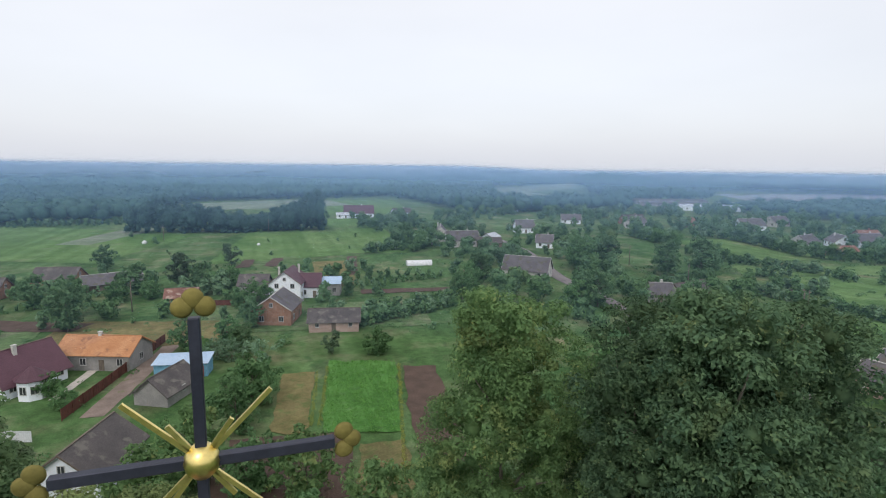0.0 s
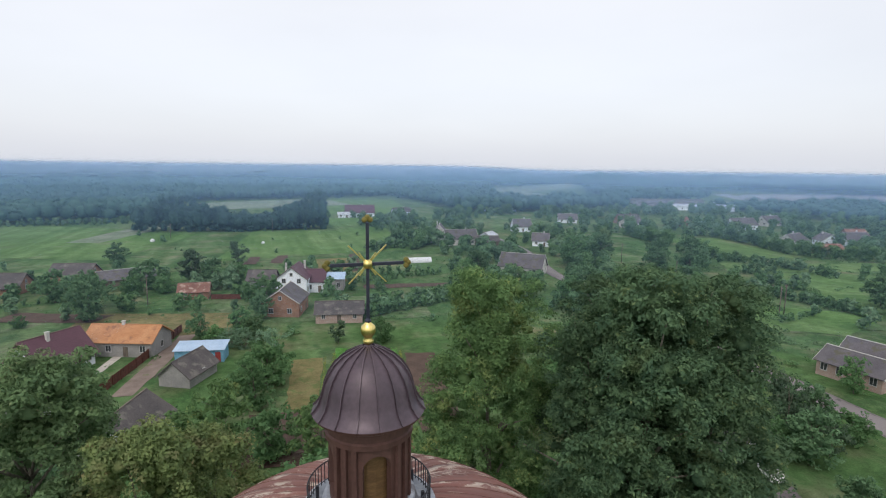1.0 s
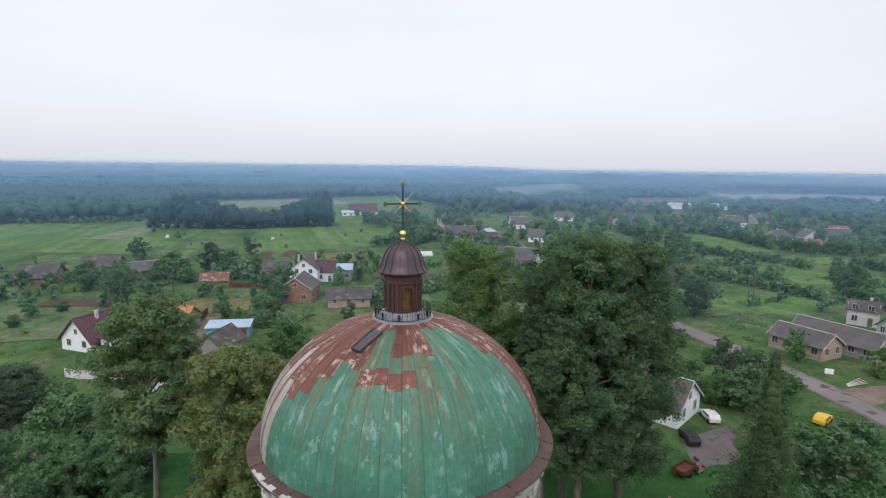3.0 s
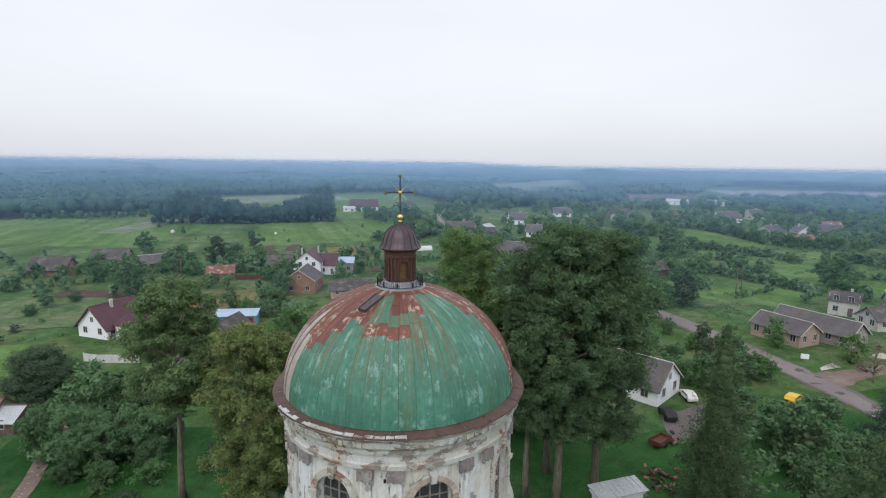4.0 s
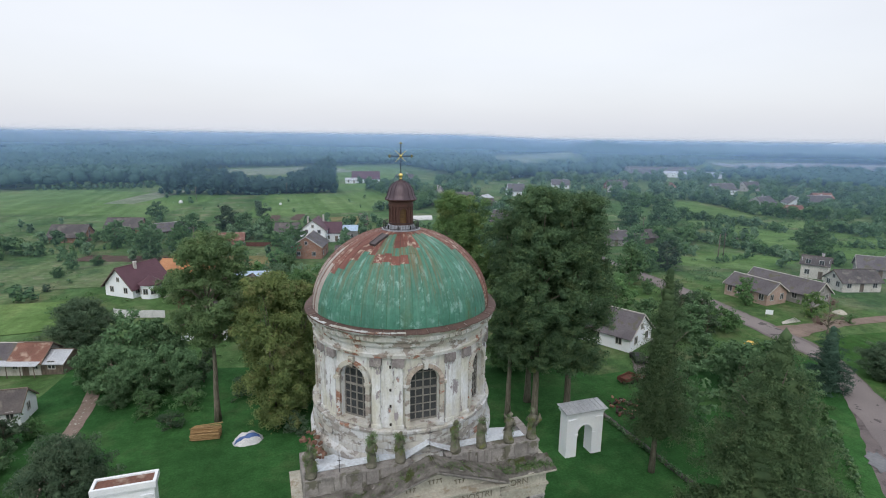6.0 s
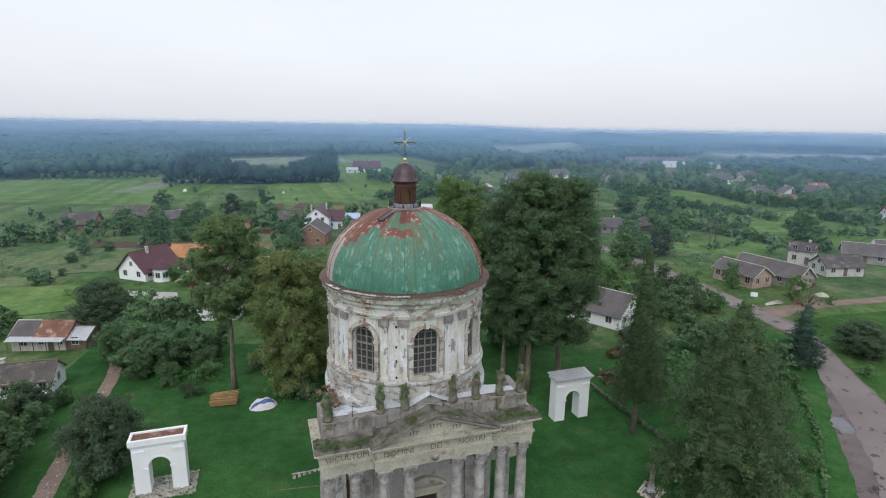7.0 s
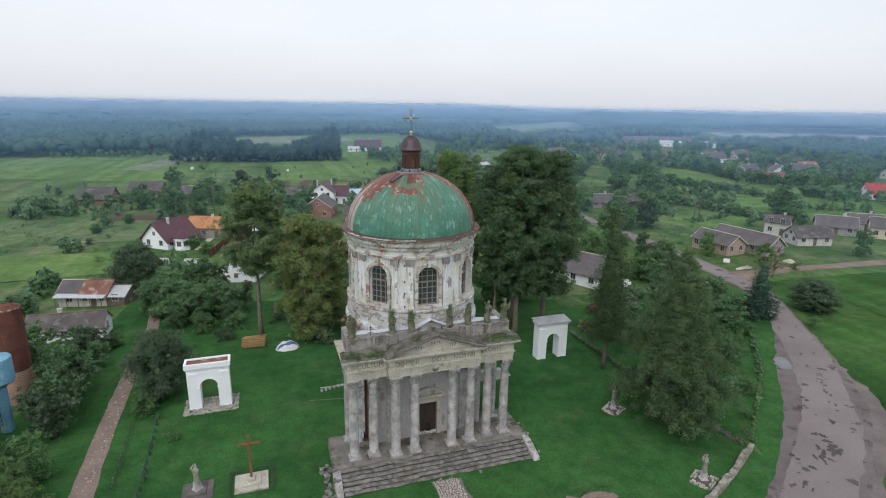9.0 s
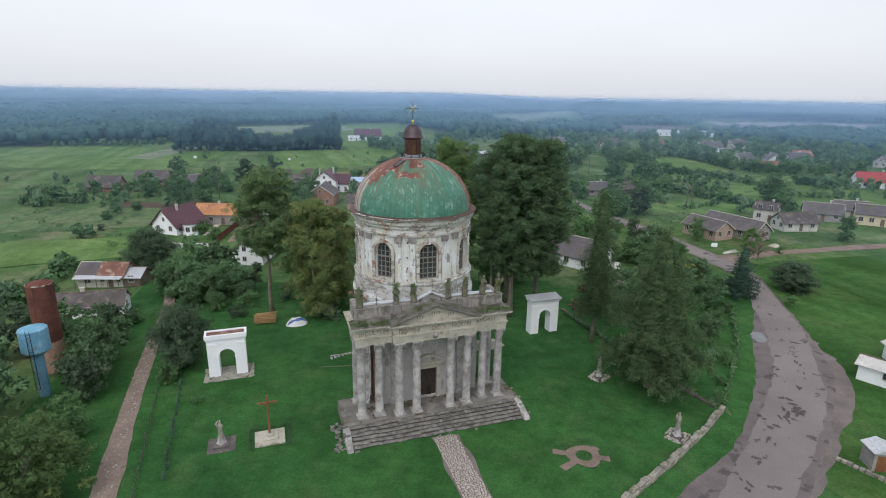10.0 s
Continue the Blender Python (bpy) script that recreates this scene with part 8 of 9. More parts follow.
def tree_meshes(shape, h, h0, r, n, size, count, leaf, mat, seed, trunk_r, hang=0.0):
    clumps, cores = crown_clumps(shape, h0, h, r, n, seed, size)
    crown = foliage("crown", clumps, cores, count, leaf, M[mat], seed, hang, 0.4, 0.6)
    rr = random.Random(seed + 50)
    b = bmesh.new()
    top = h * (0.68 if shape in ("round", "oval") else 0.96)
    k = 7
    pts = [(0.25 * math.sin(i * 1.1 + seed) * i / k, 0.25 * math.cos(i * 0.9 + seed) * i / k, -0.4 + (top + 0.4) * i / k) for i in range(k + 1)]
    tube(b, pts, [trunk_r * (1.25 if i == 0 else 1 - 0.85 * i / k) for i in range(k + 1)], 9)
    for c in rr.sample(clumps, min(len(clumps), 18)):
        z0 = max(h0 * 0.75, min(c[2] - 0.25 * (c[2] - h0) - 1.0, top * 0.95))
        f = z0 / top * k
        i = min(k - 1, int(f))
        s = Vector(pts[i]).lerp(Vector(pts[i + 1]), f - i)
        s.z = z0
        e = Vector(c[:3])
        m = s.lerp(e, 0.5) + Vector((0, 0, 0.12 * (e - s).length))
        r0 = trunk_r * 0.42 * (1 - 0.6 * z0 / h)
        tube(b, [s, m, e], [r0, r0 * 0.65, r0 * 0.25], 6)
    return mesh_of("trunk", b, M["bark"], smooth=True), crown


def plant(meshes, x, y, turn, label, name="tree", scale=(1, 1, 1), category="tree", group="", z=None):
    t = thing(name, pose(x, y, ground_z(x, y) if z is None else z, 0, 0, turn) @ Matrix.Diagonal((*scale, 1)), label, category, group)
    part("trunk", meshes[0], None, t)
    part("crown", meshes[1], None, t)
    return t


# great trees round the church
A1 = tree_meshes("oval", 30.0, 7.5, 4.5, 1200, 1.15, 128000, 0.208, "leaf_linden", 1, 0.5)
A2 = tree_meshes("oval", 27.0, 9.0, 2.9, 420, 1.0, 46000, 0.21, "leaf_linden", 2, 0.4)
B1 = tree_meshes("oval", 29.0, 6.0, 4.3, 980, 1.1, 120000, 0.19, "leaf_maple", 13, 0.45)
C1 = tree_meshes("round", 24.5, 10.5, 4.5, 420, 1.2, 56000, 0.25, "leaf_ash", 4, 0.42)
D1 = tree_meshes("oval", 19.5, 1.5, 3.5, 480, 1.1, 56000, 0.24, "leaf_brown", 5, 0.36, 0.7)
L1 = tree_meshes("larch", 21.3, 3.2, 8.2, 0, 0.9, 150000, 0.25, "leaf_larch", 6, 0.45, 0.8)
T1 = tree_meshes("larch", 23.5, 5.0, 4.8, 0, 0.7, 56000, 0.24, "leaf_larch", 7, 0.32, 0.7)
S1 = tree_meshes("spruce", 10.0, 0.5, 4.6, 0, 0.8, 42000, 0.19, "leaf_spruce", 8, 0.2, 0.15)
K1 = tree_meshes("round", 9.2, 0.2, 3.7, 560, 1.0, 46000, 0.21, "leaf_dark", 9, 0.25)
plant(A1, 20.9, 19.8, 20, "tall full-crowned green linden tree", group="great lindens")
plant(A1, 23.0, 25.6, 140, "tall full-crowned green linden tree", scale=(0.95, 0.95, 0.95), group="great lindens")
plant(A1, 26.0, 20.4, 255, "tall full-crowned green linden tree", scale=(0.98, 0.98, 0.97), group="great lindens")
plant(A2, 18.3, 22.0, 210, "slender green linden with a bare stem")
plant(B1, 14.2, 29.5, 75, "tall green maple with yellowing crown")
plant(C1, -17.1, 33.0, 0, "tall bare-stemmed tree with a round green crown")
plant(D1, -10.2, 29.5, 0, "drooping tree with brown and yellow-green leaves")
plant(D1, -6.4, 33.0, 140, "drooping tree with brown and yellow-green leaves", scale=(0.95, 0.95, 0.9))
plant(L1, 28.0, -6.6, 0, "broad green larch in the churchyard")
plant(T1, 28.6, 7.0, 0, "slender tall larch with a bare lower stem")
plant(S1, 66.6, 16.0, 0, "small dark spruce beside the road", "spruce")
plant(K1, -29.1, 16.6, 0, "dark round shrub beside the gate", "shrub", (0.86, 0.86, 0.94), category="shrub")
plant(K1, 79.5, 15.2, 70, "dark spreading bush in the pasture", "shrub", (0.95, 0.95, 0.62), category="shrub")

# common village trees and bushes, each kind built a few times and set out many times
V = [tree_meshes("round", 8.0 + 1.0 * i, 0.8, 3.7, 150, 1.25, 3300, 0.52, m, 20 + i, 0.2) for i, m in enumerate(("leaf_bush", "leaf_linden", "leaf_wood", "leaf_maple", "leaf_dark", "leaf_bush"))]
U = [tree_meshes("round", 2.6, 0.1, 1.7, 60, 0.7, 1900, 0.3, m, 40 + i, 0.08) for i, m in enumerate(("leaf_bush", "leaf_willow", "leaf_dark", "leaf_bush"))]
VL = ("green orchard tree in a garden", "green linden in a garden", "dark green tree in the village", "yellowing maple in the village", "dark leafy tree in the village", "light green fruit tree")
UL = ("rounded green bush on grass", "grey-green willow bush on grass", "dark leafy shrub on grass", "light green bush on grass")
rv = random.Random(77)


def v_tree(x, y, kind=None, s=1.0, sz=None):
    k = rv.randrange(len(V)) if kind is None else kind
    q = s * rv.uniform(0.9, 1.1)
    plant(V[k], x, y, rv.uniform(0, 360), VL[k], "tree", (q, q, (sz or s) * rv.uniform(0.9, 1.1)), group="village trees")


def v_bush(x, y, kind=None, s=1.0):
    k = rv.randrange(len(U)) if kind is None else kind
    q = s * rv.uniform(0.8, 1.25)
    plant(U[k], x, y, rv.uniform(0, 360), UL[k], "bush", (q, q, q * rv.uniform(0.85, 1.1)), "bush", "village bushes")


# young shrubs in a row along the churchyard's edge
THUJA = [tree_meshes("spruce", 1.25, 0.03, 0.42, 0, 0.16, 1500, 0.07, "leaf_spruce", 33 + i, 0.03, 0.05) for i in range(2)]
for i in range(14):
    q = rv.uniform(0.75, 1.1)
    plant(THUJA[i % 2], -28.7 + 0.042 * i + rv.uniform(-0.08, 0.08), 11.2 - 1.42 * i + rv.uniform(-0.15, 0.15), rv.uniform(0, 360), "small pointed dark thuja on the lawn", "thuja", (q * 1.15, q * 1.15, q), "shrub", "thujas along the churchyard's edge")
# low dark growth along the wire fence, and along the inner bank
edge = [(-31.3 + 0.04 * (12.3 - y) + rv.uniform(-0.06, 0.06), y, 0.12, 0.12, 0.3, rv.uniform(0.14, 0.26)) for y in [12.3 - 0.28 * k for k in range(170)]]
tagged(new("fence_growth", leaves("fence_growth", edge, 9000, 0.09, M["leaf_dark"], 68, 0.0, 0.2)), "low dark growth along the track's fence", "hedge", kind="stuff")
fp = thing("wire_fence", pose(0, 0, 0), "thin wire fence with grey posts beside the track", "fence", kind="structure")
bm = bmesh.new()
box(bm, -0.04, 0.04, -0.04, 0.04, -0.2, 0.95)
post = mesh_of("post", bm, M["grey_wood"])
ends = [(-31.3 + 0.04 * (12.3 - y), y) for y in [12.3 - 3.1 * k for k in range(16)]]
for x, y in ends:
    part("post", post, None, fp, at=pose(x, y, ground_z(x, y), rv.uniform(-3, 3), rv.uniform(-3, 3), 0))
for z in (0.35, 0.62, 0.88):
    bm = bmesh.new()
    tube(bm, [Vector((x, y, ground_z(x, y) + z)) for x, y in ends], [0.012] * len(ends), 4)
    part("wire", bm, M["iron"], fp)
bank = thing("stone_bank", pose(0, 0, 0), "low mossy stone bank across the churchyard grass", "bank", kind="structure")
bm = bmesh.new()
box(bm, -0.5, 0.5, -0.26, 0.26, -0.1, 0.42)
soften(bm, 0.08)
roughen(bm, 0.1, 1.9)
bank_stone = mesh_of("bank_stone", bm, M["grave_slab"])
run = [(30.9, 19.5), (31.2, 5.8), (31.6, -5.3), (32.0, -9.3), (32.7, -13.2)]
grown = []
for (xa, ya), (xb, yb) in zip(run, run[1:]):
    ln = math.hypot(xb - xa, yb - ya)
    n = int(ln / 0.95)
    a = math.degrees(math.atan2(yb - ya, xb - xa))
    for i in range(n):
        t = (i + 0.5) / n
        x, y = xa + (xb - xa) * t, ya + (yb - ya) * t
        part("bank_stone", bank_stone, None, bank, at=pose(x + rv.uniform(-0.06, 0.06), y, rv.uniform(-0.12, 0.02), rv.uniform(-4, 4), rv.uniform(-4, 4), a + rv.uniform(-5, 5)))
        for k in range(3):
            grown.append((x + rv.uniform(-0.42, 0.2), y + rv.uniform(-0.5, 0.5), rv.uniform(0.1, 0.42), 0.24, 0.3, 0.2))
tagged(new("bank_growth", leaves("bank_growth", grown, 15000, 0.09, M["leaf_dark"], 69, 0.0, 0.2)), "dark weeds over the low stone bank", "weeds", kind="stuff")
for x, y in ((-26.9, 6.3), (-26.1, 6.4), (37.5, -9.0), (42, -2.5), (45, 0.5), (39, -4), (43.5, 4.0), (47, 4.5), (51, 6), (55, 9)):
    v_bush(x, y, rv.choice((0, 1, 3)), 0.3 if x < 0 else 0.5)
RED = tree_meshes("round", 7.0, 1.6, 3.2, 60, 0.7, 2200, 0.2, "leaf_red", 71, 0.22)
plant(RED, 90.0, 33.0, 30, "half-bare tree with sparse reddish leaves", "tree")
# leafy bushes beside the track, with finer leaves
N1 = tree_meshes("round", 9.5, 0.6, 3.8, 220, 1.15, 15000, 0.27, "leaf_maple", 72, 0.2)
for x, y, q in ((-38.5, -8.5, 0.9), (-42, -12, 0.9), (-46, -6, 0.8), (-39.5, -1.5, 0.55)):
    plant(N1, x, y, 40 * x, "light green leafy tree beside the track", "tree", (q, q, q), group="trees by the track")
plant(K1, -40.6, 67.5, 200, "dark round-crowned tree beside the shed", "tree", (1.2, 1.2, 1.08))
N2 = tree_meshes("round", 8.5, 0.4, 3.8, 220, 1.15, 13000, 0.27, "leaf_wood", 73, 0.2)
for x, y, q in ((-34, 50, 0.85), (-30, 46, 0.88), (-27, 43.5, 0.75), (-23.6, 45, 0.8), (-21.5, 41, 0.45), (-30.5, 41.5, 0.4), (-26, 39.5, 0.32)):
    plant(N2, x, y, 53 * x, "dense dark green bush beside the track", "bush", (q, q, q), "bush", "bushes by the track")
# close and middle distance, set by hand
for x, y, k, s in ((-31, 55, 2, 0.9), (-20, 47, 4, 0.5), (-26, 52, 2, 0.85),
                   (-40, 33.5, 4, 0.42), (-43, 36, 2, 0.4), (-41.5, 29, 4, 0.5), (-44.5, 31, 0, 0.48), (-47, 29, 2, 0.5), (-38.2, 36, 0, 0.3), (-40.5, 22, 0, 0.8), (-39.2, 15, 2, 0.6), (-39.2, 10.5, 4, 0.6), (-39.4, 19, 2, 0.65), (-38.6, 28, 2, 0.45), (-41.5, 6, 0, 0.35), (-38, 3, 5, 0.5), (-44, -2, 0, 0.55), (-48, 8, 2, 0.9), (-50, 26, 4, 0.8), (-48, 34, 0, 0.7), (-42, 31, 0, 0.5),
                    (-30.3, 12.6, 0, 0.36),
                   (-30, 62, 2, 0.6), (-2, 90, 0, 0.95), (-4, 80, 5, 0.8), (-8, 66, 3, 0.9), (-12, 60, 3, 0.85), (-2, 62, 0, 0.8), (4, 58, 3, 0.75), (10, 48, 3, 0.9), (2, 47, 0, 0.8),
                   (22.7, 107.5, 0, 0.75), (13.5, 110, 4, 0.45), (-42.4, 143, 2, 1.05), (-53.6, 226, 2, 0.9), (-10.3, 221, 4, 0.8), (-16.5, 176, 2, 1.0), (-22, 180, 4, 1.0), (-9, 178, 0, 0.9), (-30, 172, 0, 0.7), (-35, 180, 2, 0.9), (-38, 170, 0, 0.8),
                   (-3, 150, 0, 0.9), (-1, 142, 5, 0.8), (64, 160, 0, 1.1), (70, 166, 2, 1.0), (60, 152, 0, 0.8), (56, 146, 5, 0.7), (85.5, 131, 0, 1.0), (90, 128, 2, 1.1), (123, 187, 0, 1.4), (116, 178, 5, 1.1), (130, 180, 2, 1.2), (152.8, 155, 2, 1.5), (142, 160, 2, 1.3), (150, 170, 0, 1.2),
                   (92, 88, 0, 1.0), (78, 76, 2, 1.0), (61.7, 37.5, 2, 0.75), (57.2, 44, 2, 0.7), (64.2, 43, 4, 0.75), (60, 41, 0, 0.6), (53.8, 26.5, 2, 0.6), (66.5, 38.5, 4, 0.5), (56, 52, 0, 1.0), (48, 56, 0, 1.1), (40, 52, 2, 1.1), (44, 64, 5, 1.1), (36, 60, 0, 1.0),
                   (90, 51.5, 5, 0.55), (160, 92, 2, 1.0), (150, 80, 0, 0.8), (60, 20, 2, 0.7), (54, 22, 2, 0.65), (50, 16, 2, 0.9), (56, 12, 2, 0.7), (70, 44, 2, 0.7), (72.4, 40, 0, 0.6), (71.3, 48, 2, 0.5), (73, 56, 0, 0.4), (75.5, 66, 2, 0.4), (44, 8, 2, 0.7), (38, 14, 2, 0.9), (46, 2, 2, 0.5), (64.5, 24.5, 0, 0.5),
                   (102.8, 91, 2, 1.0), (98, 86, 4, 0.8), (152.4, 84, 2, 1.1), (107, 111, 2, 0.9), (146, 100, 0, 0.5), (-62.7, 129, 0, 0.4), (-61.5, 137, 2, 0.5), (-56.6, 142, 0, 0.4), (-57, 168, 2, 0.9), (-46, 157, 2, 1.1), (-15.5, 121.5, 5, 0.6), (-7.2, 125, 0, 0.7), (-12, 118, 0, 0.5), (-2.5, 134, 2, 0.7), (128, 40.5, 5, 0.55), (96, 41, 3, 0.5), (-34, 103, 0, 0.5), (-30, 97, 0, 0.45), (-4, 118, 1, 0.6), (30, 36, 2, 1.0), (25, 36, 0, 1.0)):
    v_tree(x, y, k, s)
for x, y, k, s in ((-22.6, 33.0, 2, 0.85), (-33, 48, 0, 1), (-6, 112, 1, 1.5), (0, 110, 1, 1.6), (-9, 114, 1, 1.4), (-3, 108, 0, 1.2), (-46, 131, 0, 0.7), (-61, 115, 2, 0.8), (-58, 122, 0, 0.5),
                   (-8, 27, 2, 1.0), (-3, 31, 0, 1.1), (-21, 38, 0, 1.1), (-14, 40, 2, 1.2), (-9, 38, 2, 1.3), (-26, 38, 0, 1.0), (100, 36, 0, 0.6), (72, 9.5, 0, 0.9), (63, 18.5, 0, 0.9), (58, 10.5, 0, 0.8), (33.5, -12.5, 0, 0.6), (43, -4.5, 0, 0.7), (46.5, 3.5, 0, 0.8)):
    v_bush(x, y, k, s)
# hedges, orchards and gardens: many crowns joined
JOINED = {"leaf_bush": [], "leaf_wood": [], "leaf_linden": [], "leaf_willow": []}


def many(x, y, s, kind=None, tall=1.0):
    """One more crown for the joined hedges and orchards."""
    k = kind or rv.choice(("leaf_bush", "leaf_bush", "leaf_wood", "leaf_wood", "leaf_linden", "leaf_willow"))
    z, h, r = ground_z(x, y), 8.0 * s * tall, 3.4 * s
    for q in range(4):
        a, f = rv.uniform(0, 6.28), rv.uniform(0.1, 0.55)
        w = r * rv.uniform(0.5, 0.74)
        JOINED[k].append((x + r * f * math.cos(a), y + r * f * math.sin(a), z + h * (0.24 + 0.52 * q / 3), w, w, h * rv.uniform(0.18, 0.26)))


for (xa, ya), (xb, yb), n, s in (((22.8, 128), (52, 140), 18, 0.42), ((24, 133), (54, 145), 18, 0.42), ((26, 138), (56, 150), 16, 0.4), ((-72, 182), (-30, 178), 12, 0.5),
                                  ((-80, 160), (-44, 172), 14, 0.3), ((28, 172), (60, 178), 16, 0.3), ((30, 184), (62, 180), 9, 0.4), ((44, 236), (70, 252), 12, 0.6), ((70, 240), (84, 262), 8, 0.8), ((148.6, 133), (146.6, 111.3), 16, 0.42), ((146.6, 111.3), (143.1, 82), 20, 0.4), ((185.6, 198), (188, 176), 16, 0.6), ((188, 176), (199.5, 145), 18, 0.5), ((199, 143), (193, 127), 9, 0.45), ((163.3, 134.8), (161.5, 114), 10, 0.4), ((213, 126), (214, 108), 10, 0.6), ((204, 254), (197.5, 217), 14, 0.9), ((252, 244), (243, 206), 14, 0.9), ((243, 206), (233, 177), 12, 0.85), ((233, 177), (248, 147), 12, 0.8), ((120, 100), (134, 128), 12, 0.5), ((110, 140), (150, 150), 16, 0.55), ((118, 88), (138, 92), 9, 0.3), ((175, 96), (196, 84), 10, 0.4), ((150, 128), (172, 120), 5, 0.55), ((122, 118), (146, 126), 5, 0.85), ((206, 108), (240, 96), 8, 0.6), ((168, 149), (184, 144), 6, 0.5),
                                  ((186, 66), (300, 110), 14, 0.7), ((-150, 384), (-80, 392), 18, 0.6), ((60, 126), (80, 160), 10, 0.7), ((100, 120), (112, 150), 8, 0.8), ((-20, 108), (-2, 126), 6, 0.3), ((30.4, 18.0), (31.1, 3.4), 46, 0.085), ((31.1, 3.4), (32.6, -13.4), 52, 0.085), ((61, 12.2), (47.9, -1.8), 22, 0.15), ((47.9, -1.8), (34.2, -13), 30, 0.11),
                                  ((-30.6, -10), (-31.3, 9.6), 34, 0.04), ((-96, 170), (-76, 160), 9, 0.7), ((-94, 160), (-84, 156), 5, 0.6), ((-66, 108), (-61, 106), 4, 0.4), ((-58, 76), (-60, 60), 6, 0.5), ((-56, 60), (-66, 40), 9, 0.6), ((-55, 30), (-56, 0), 12, 0.6)):
    for i in range(n):
        t = (i + 0.5) / n
        many(xa + (xb - xa) * t + rv.uniform(-1, 1) * s, ya + (yb - ya) * t + rv.uniform(-1, 1) * s, s * rv.uniform(0.75, 1.25))

# gardens and village filled at random, clear of houses, roads and fields
TAKEN = [(o.location.x, o.location.y, 8.5) for o in scene.objects if o.parent is None and o.get("category") in ("house", "hall", "shed")]
OPEN = [(-120, 120, 40, 82), (-25, 212, 45, 340), (138, 100, 190, 150), (192, 160, 266, 240), (5, 60, 34, 118), (-140, 205, -25, 420), (95, 62, 120, 125), (100, 30, 200, 48), (135, 75, 205, 120), (165, 124, 250, 160), (40, 200, 66, 232), (255, 500, 380, 700)]


def near_road(x, y):
    for side in (ROAD_L, ROAD_R):
        for (a, b), (c, d) in zip(side, side[1:]):
            t = max(0, min(1, ((x - a) * (c - a) + (y - b) * (d - b)) / ((c - a) ** 2 + (d - b) ** 2)))
            if (x - a - t * (c - a)) ** 2 + (y - b - t * (d - b)) ** 2 < 20:
                return True
    return False


def free(x, y):
    if any(a <= x <= c and b <= y <= d for a, b, c, d in OPEN) or near_road(x, y):
        return False
    return all((x - a) ** 2 + (y - b) ** 2 > r * r for a, b, r in TAKEN)


for x0, y0, x1, y1, count, lo, hi in ((60, 130, 420, 420, 1250, 0.55, 1.2), (-70, 140, 60, 205, 62, 0.25, 0.75), (100, 60, 340, 180, 300, 0.2, 0.85), (-20, 84, 60, 128, 10, 0.15, 0.4), (60, 76, 110, 130, 40, 0.4, 0.8), (340, 120, 640, 330, 300, 0.6, 1.2), (-60, 205, 70, 330, 12, 0.15, 0.35), (-140, 205, -40, 330, 8, 0.2, 0.5)):
    for i in range(count):
        x, y = rv.uniform(x0, x1), rv.uniform(y0, y1)
        grown = noise.noise(Vector((x * 0.03, y * 0.022, 5))) > (-0.02 if x > 60 else -0.2)
        if (y0 == 205 and not near_road(x, y)) or (grown and free(x, y) and math.atan2(x, y) < 1.2):
            many(x, y, rv.uniform(lo, hi))
# trees standing close about the village houses
for a, b, _ in TAKEN:
    if b > 150 or a > 170:
        for k in range(3 if b < 400 else 2):
            t, q = rv.uniform(0, 6.28), rv.uniform(9, 14)
            x, y = a + q * math.cos(t), b + q * math.sin(t)
            if not near_road(x, y) and all((x - c) ** 2 + (y - d) ** 2 > 49 for c, d, _ in TAKEN):
                many(x, y, rv.uniform(0.5, 1.0))
for k, label in (("leaf_bush", "green garden bushes and orchard trees"), ("leaf_wood", "dark green village trees and hedges"), ("leaf_linden", "green lindens among the village houses"), ("leaf_willow", "grey-green willows and shrubs")):
    c = JOINED[k]
    me = crowns("greenery", c, M[{"leaf_wood": "greenery_wood", "leaf_linden": "greenery_wood", "leaf_bush": "greenery_bush", "leaf_willow": "greenery_grey"}[k]], 500 + len(c), 60, 0.72, 0.66)
    tagged(new("greenery", me), label, "greenery", kind="stuff")


# tall weeds in the rough grass between the gardens
tufts = []
for i in range(1500):
    x, y = rv.uniform(-110, 120), rv.uniform(46, 215)
    if noise.noise(Vector((x * 0.05, y * 0.05, 3))) > 0.0 and not (0 < x < 33 and 60 < y < 107) and not near_road(x, y) and all((x - a) ** 2 + (y - b) ** 2 > r * r for a, b, r in TAKEN):
        w = rv.uniform(0.3, 1.0)
        tufts.append((x, y, ground_z(x, y) + 0.2, w, w, rv.uniform(0.2, 0.7)))
for i in range(900):
    x, y = rv.uniform(92, 250), rv.uniform(62, 190)
    if noise.noise(Vector((x * 0.04, y * 0.09, 8))) > 0.05 and not near_road(x, y) and not (y < 52 + 0.1 * x and x < 170) and all((x - a) ** 2 + (y - b) ** 2 > r * r for a, b, r in TAKEN):
        w = rv.uniform(0.4, 1.3)
        tufts.append((x, y, ground_z(x, y) + 0.2, w, w, rv.uniform(0.3, 1.0)))
tagged(new("weeds", crowns("weeds", tufts, M["greenery_bush"], 88, 34, 0.34, 0)), "tall green weeds in the rough grass", "weeds", kind="stuff")

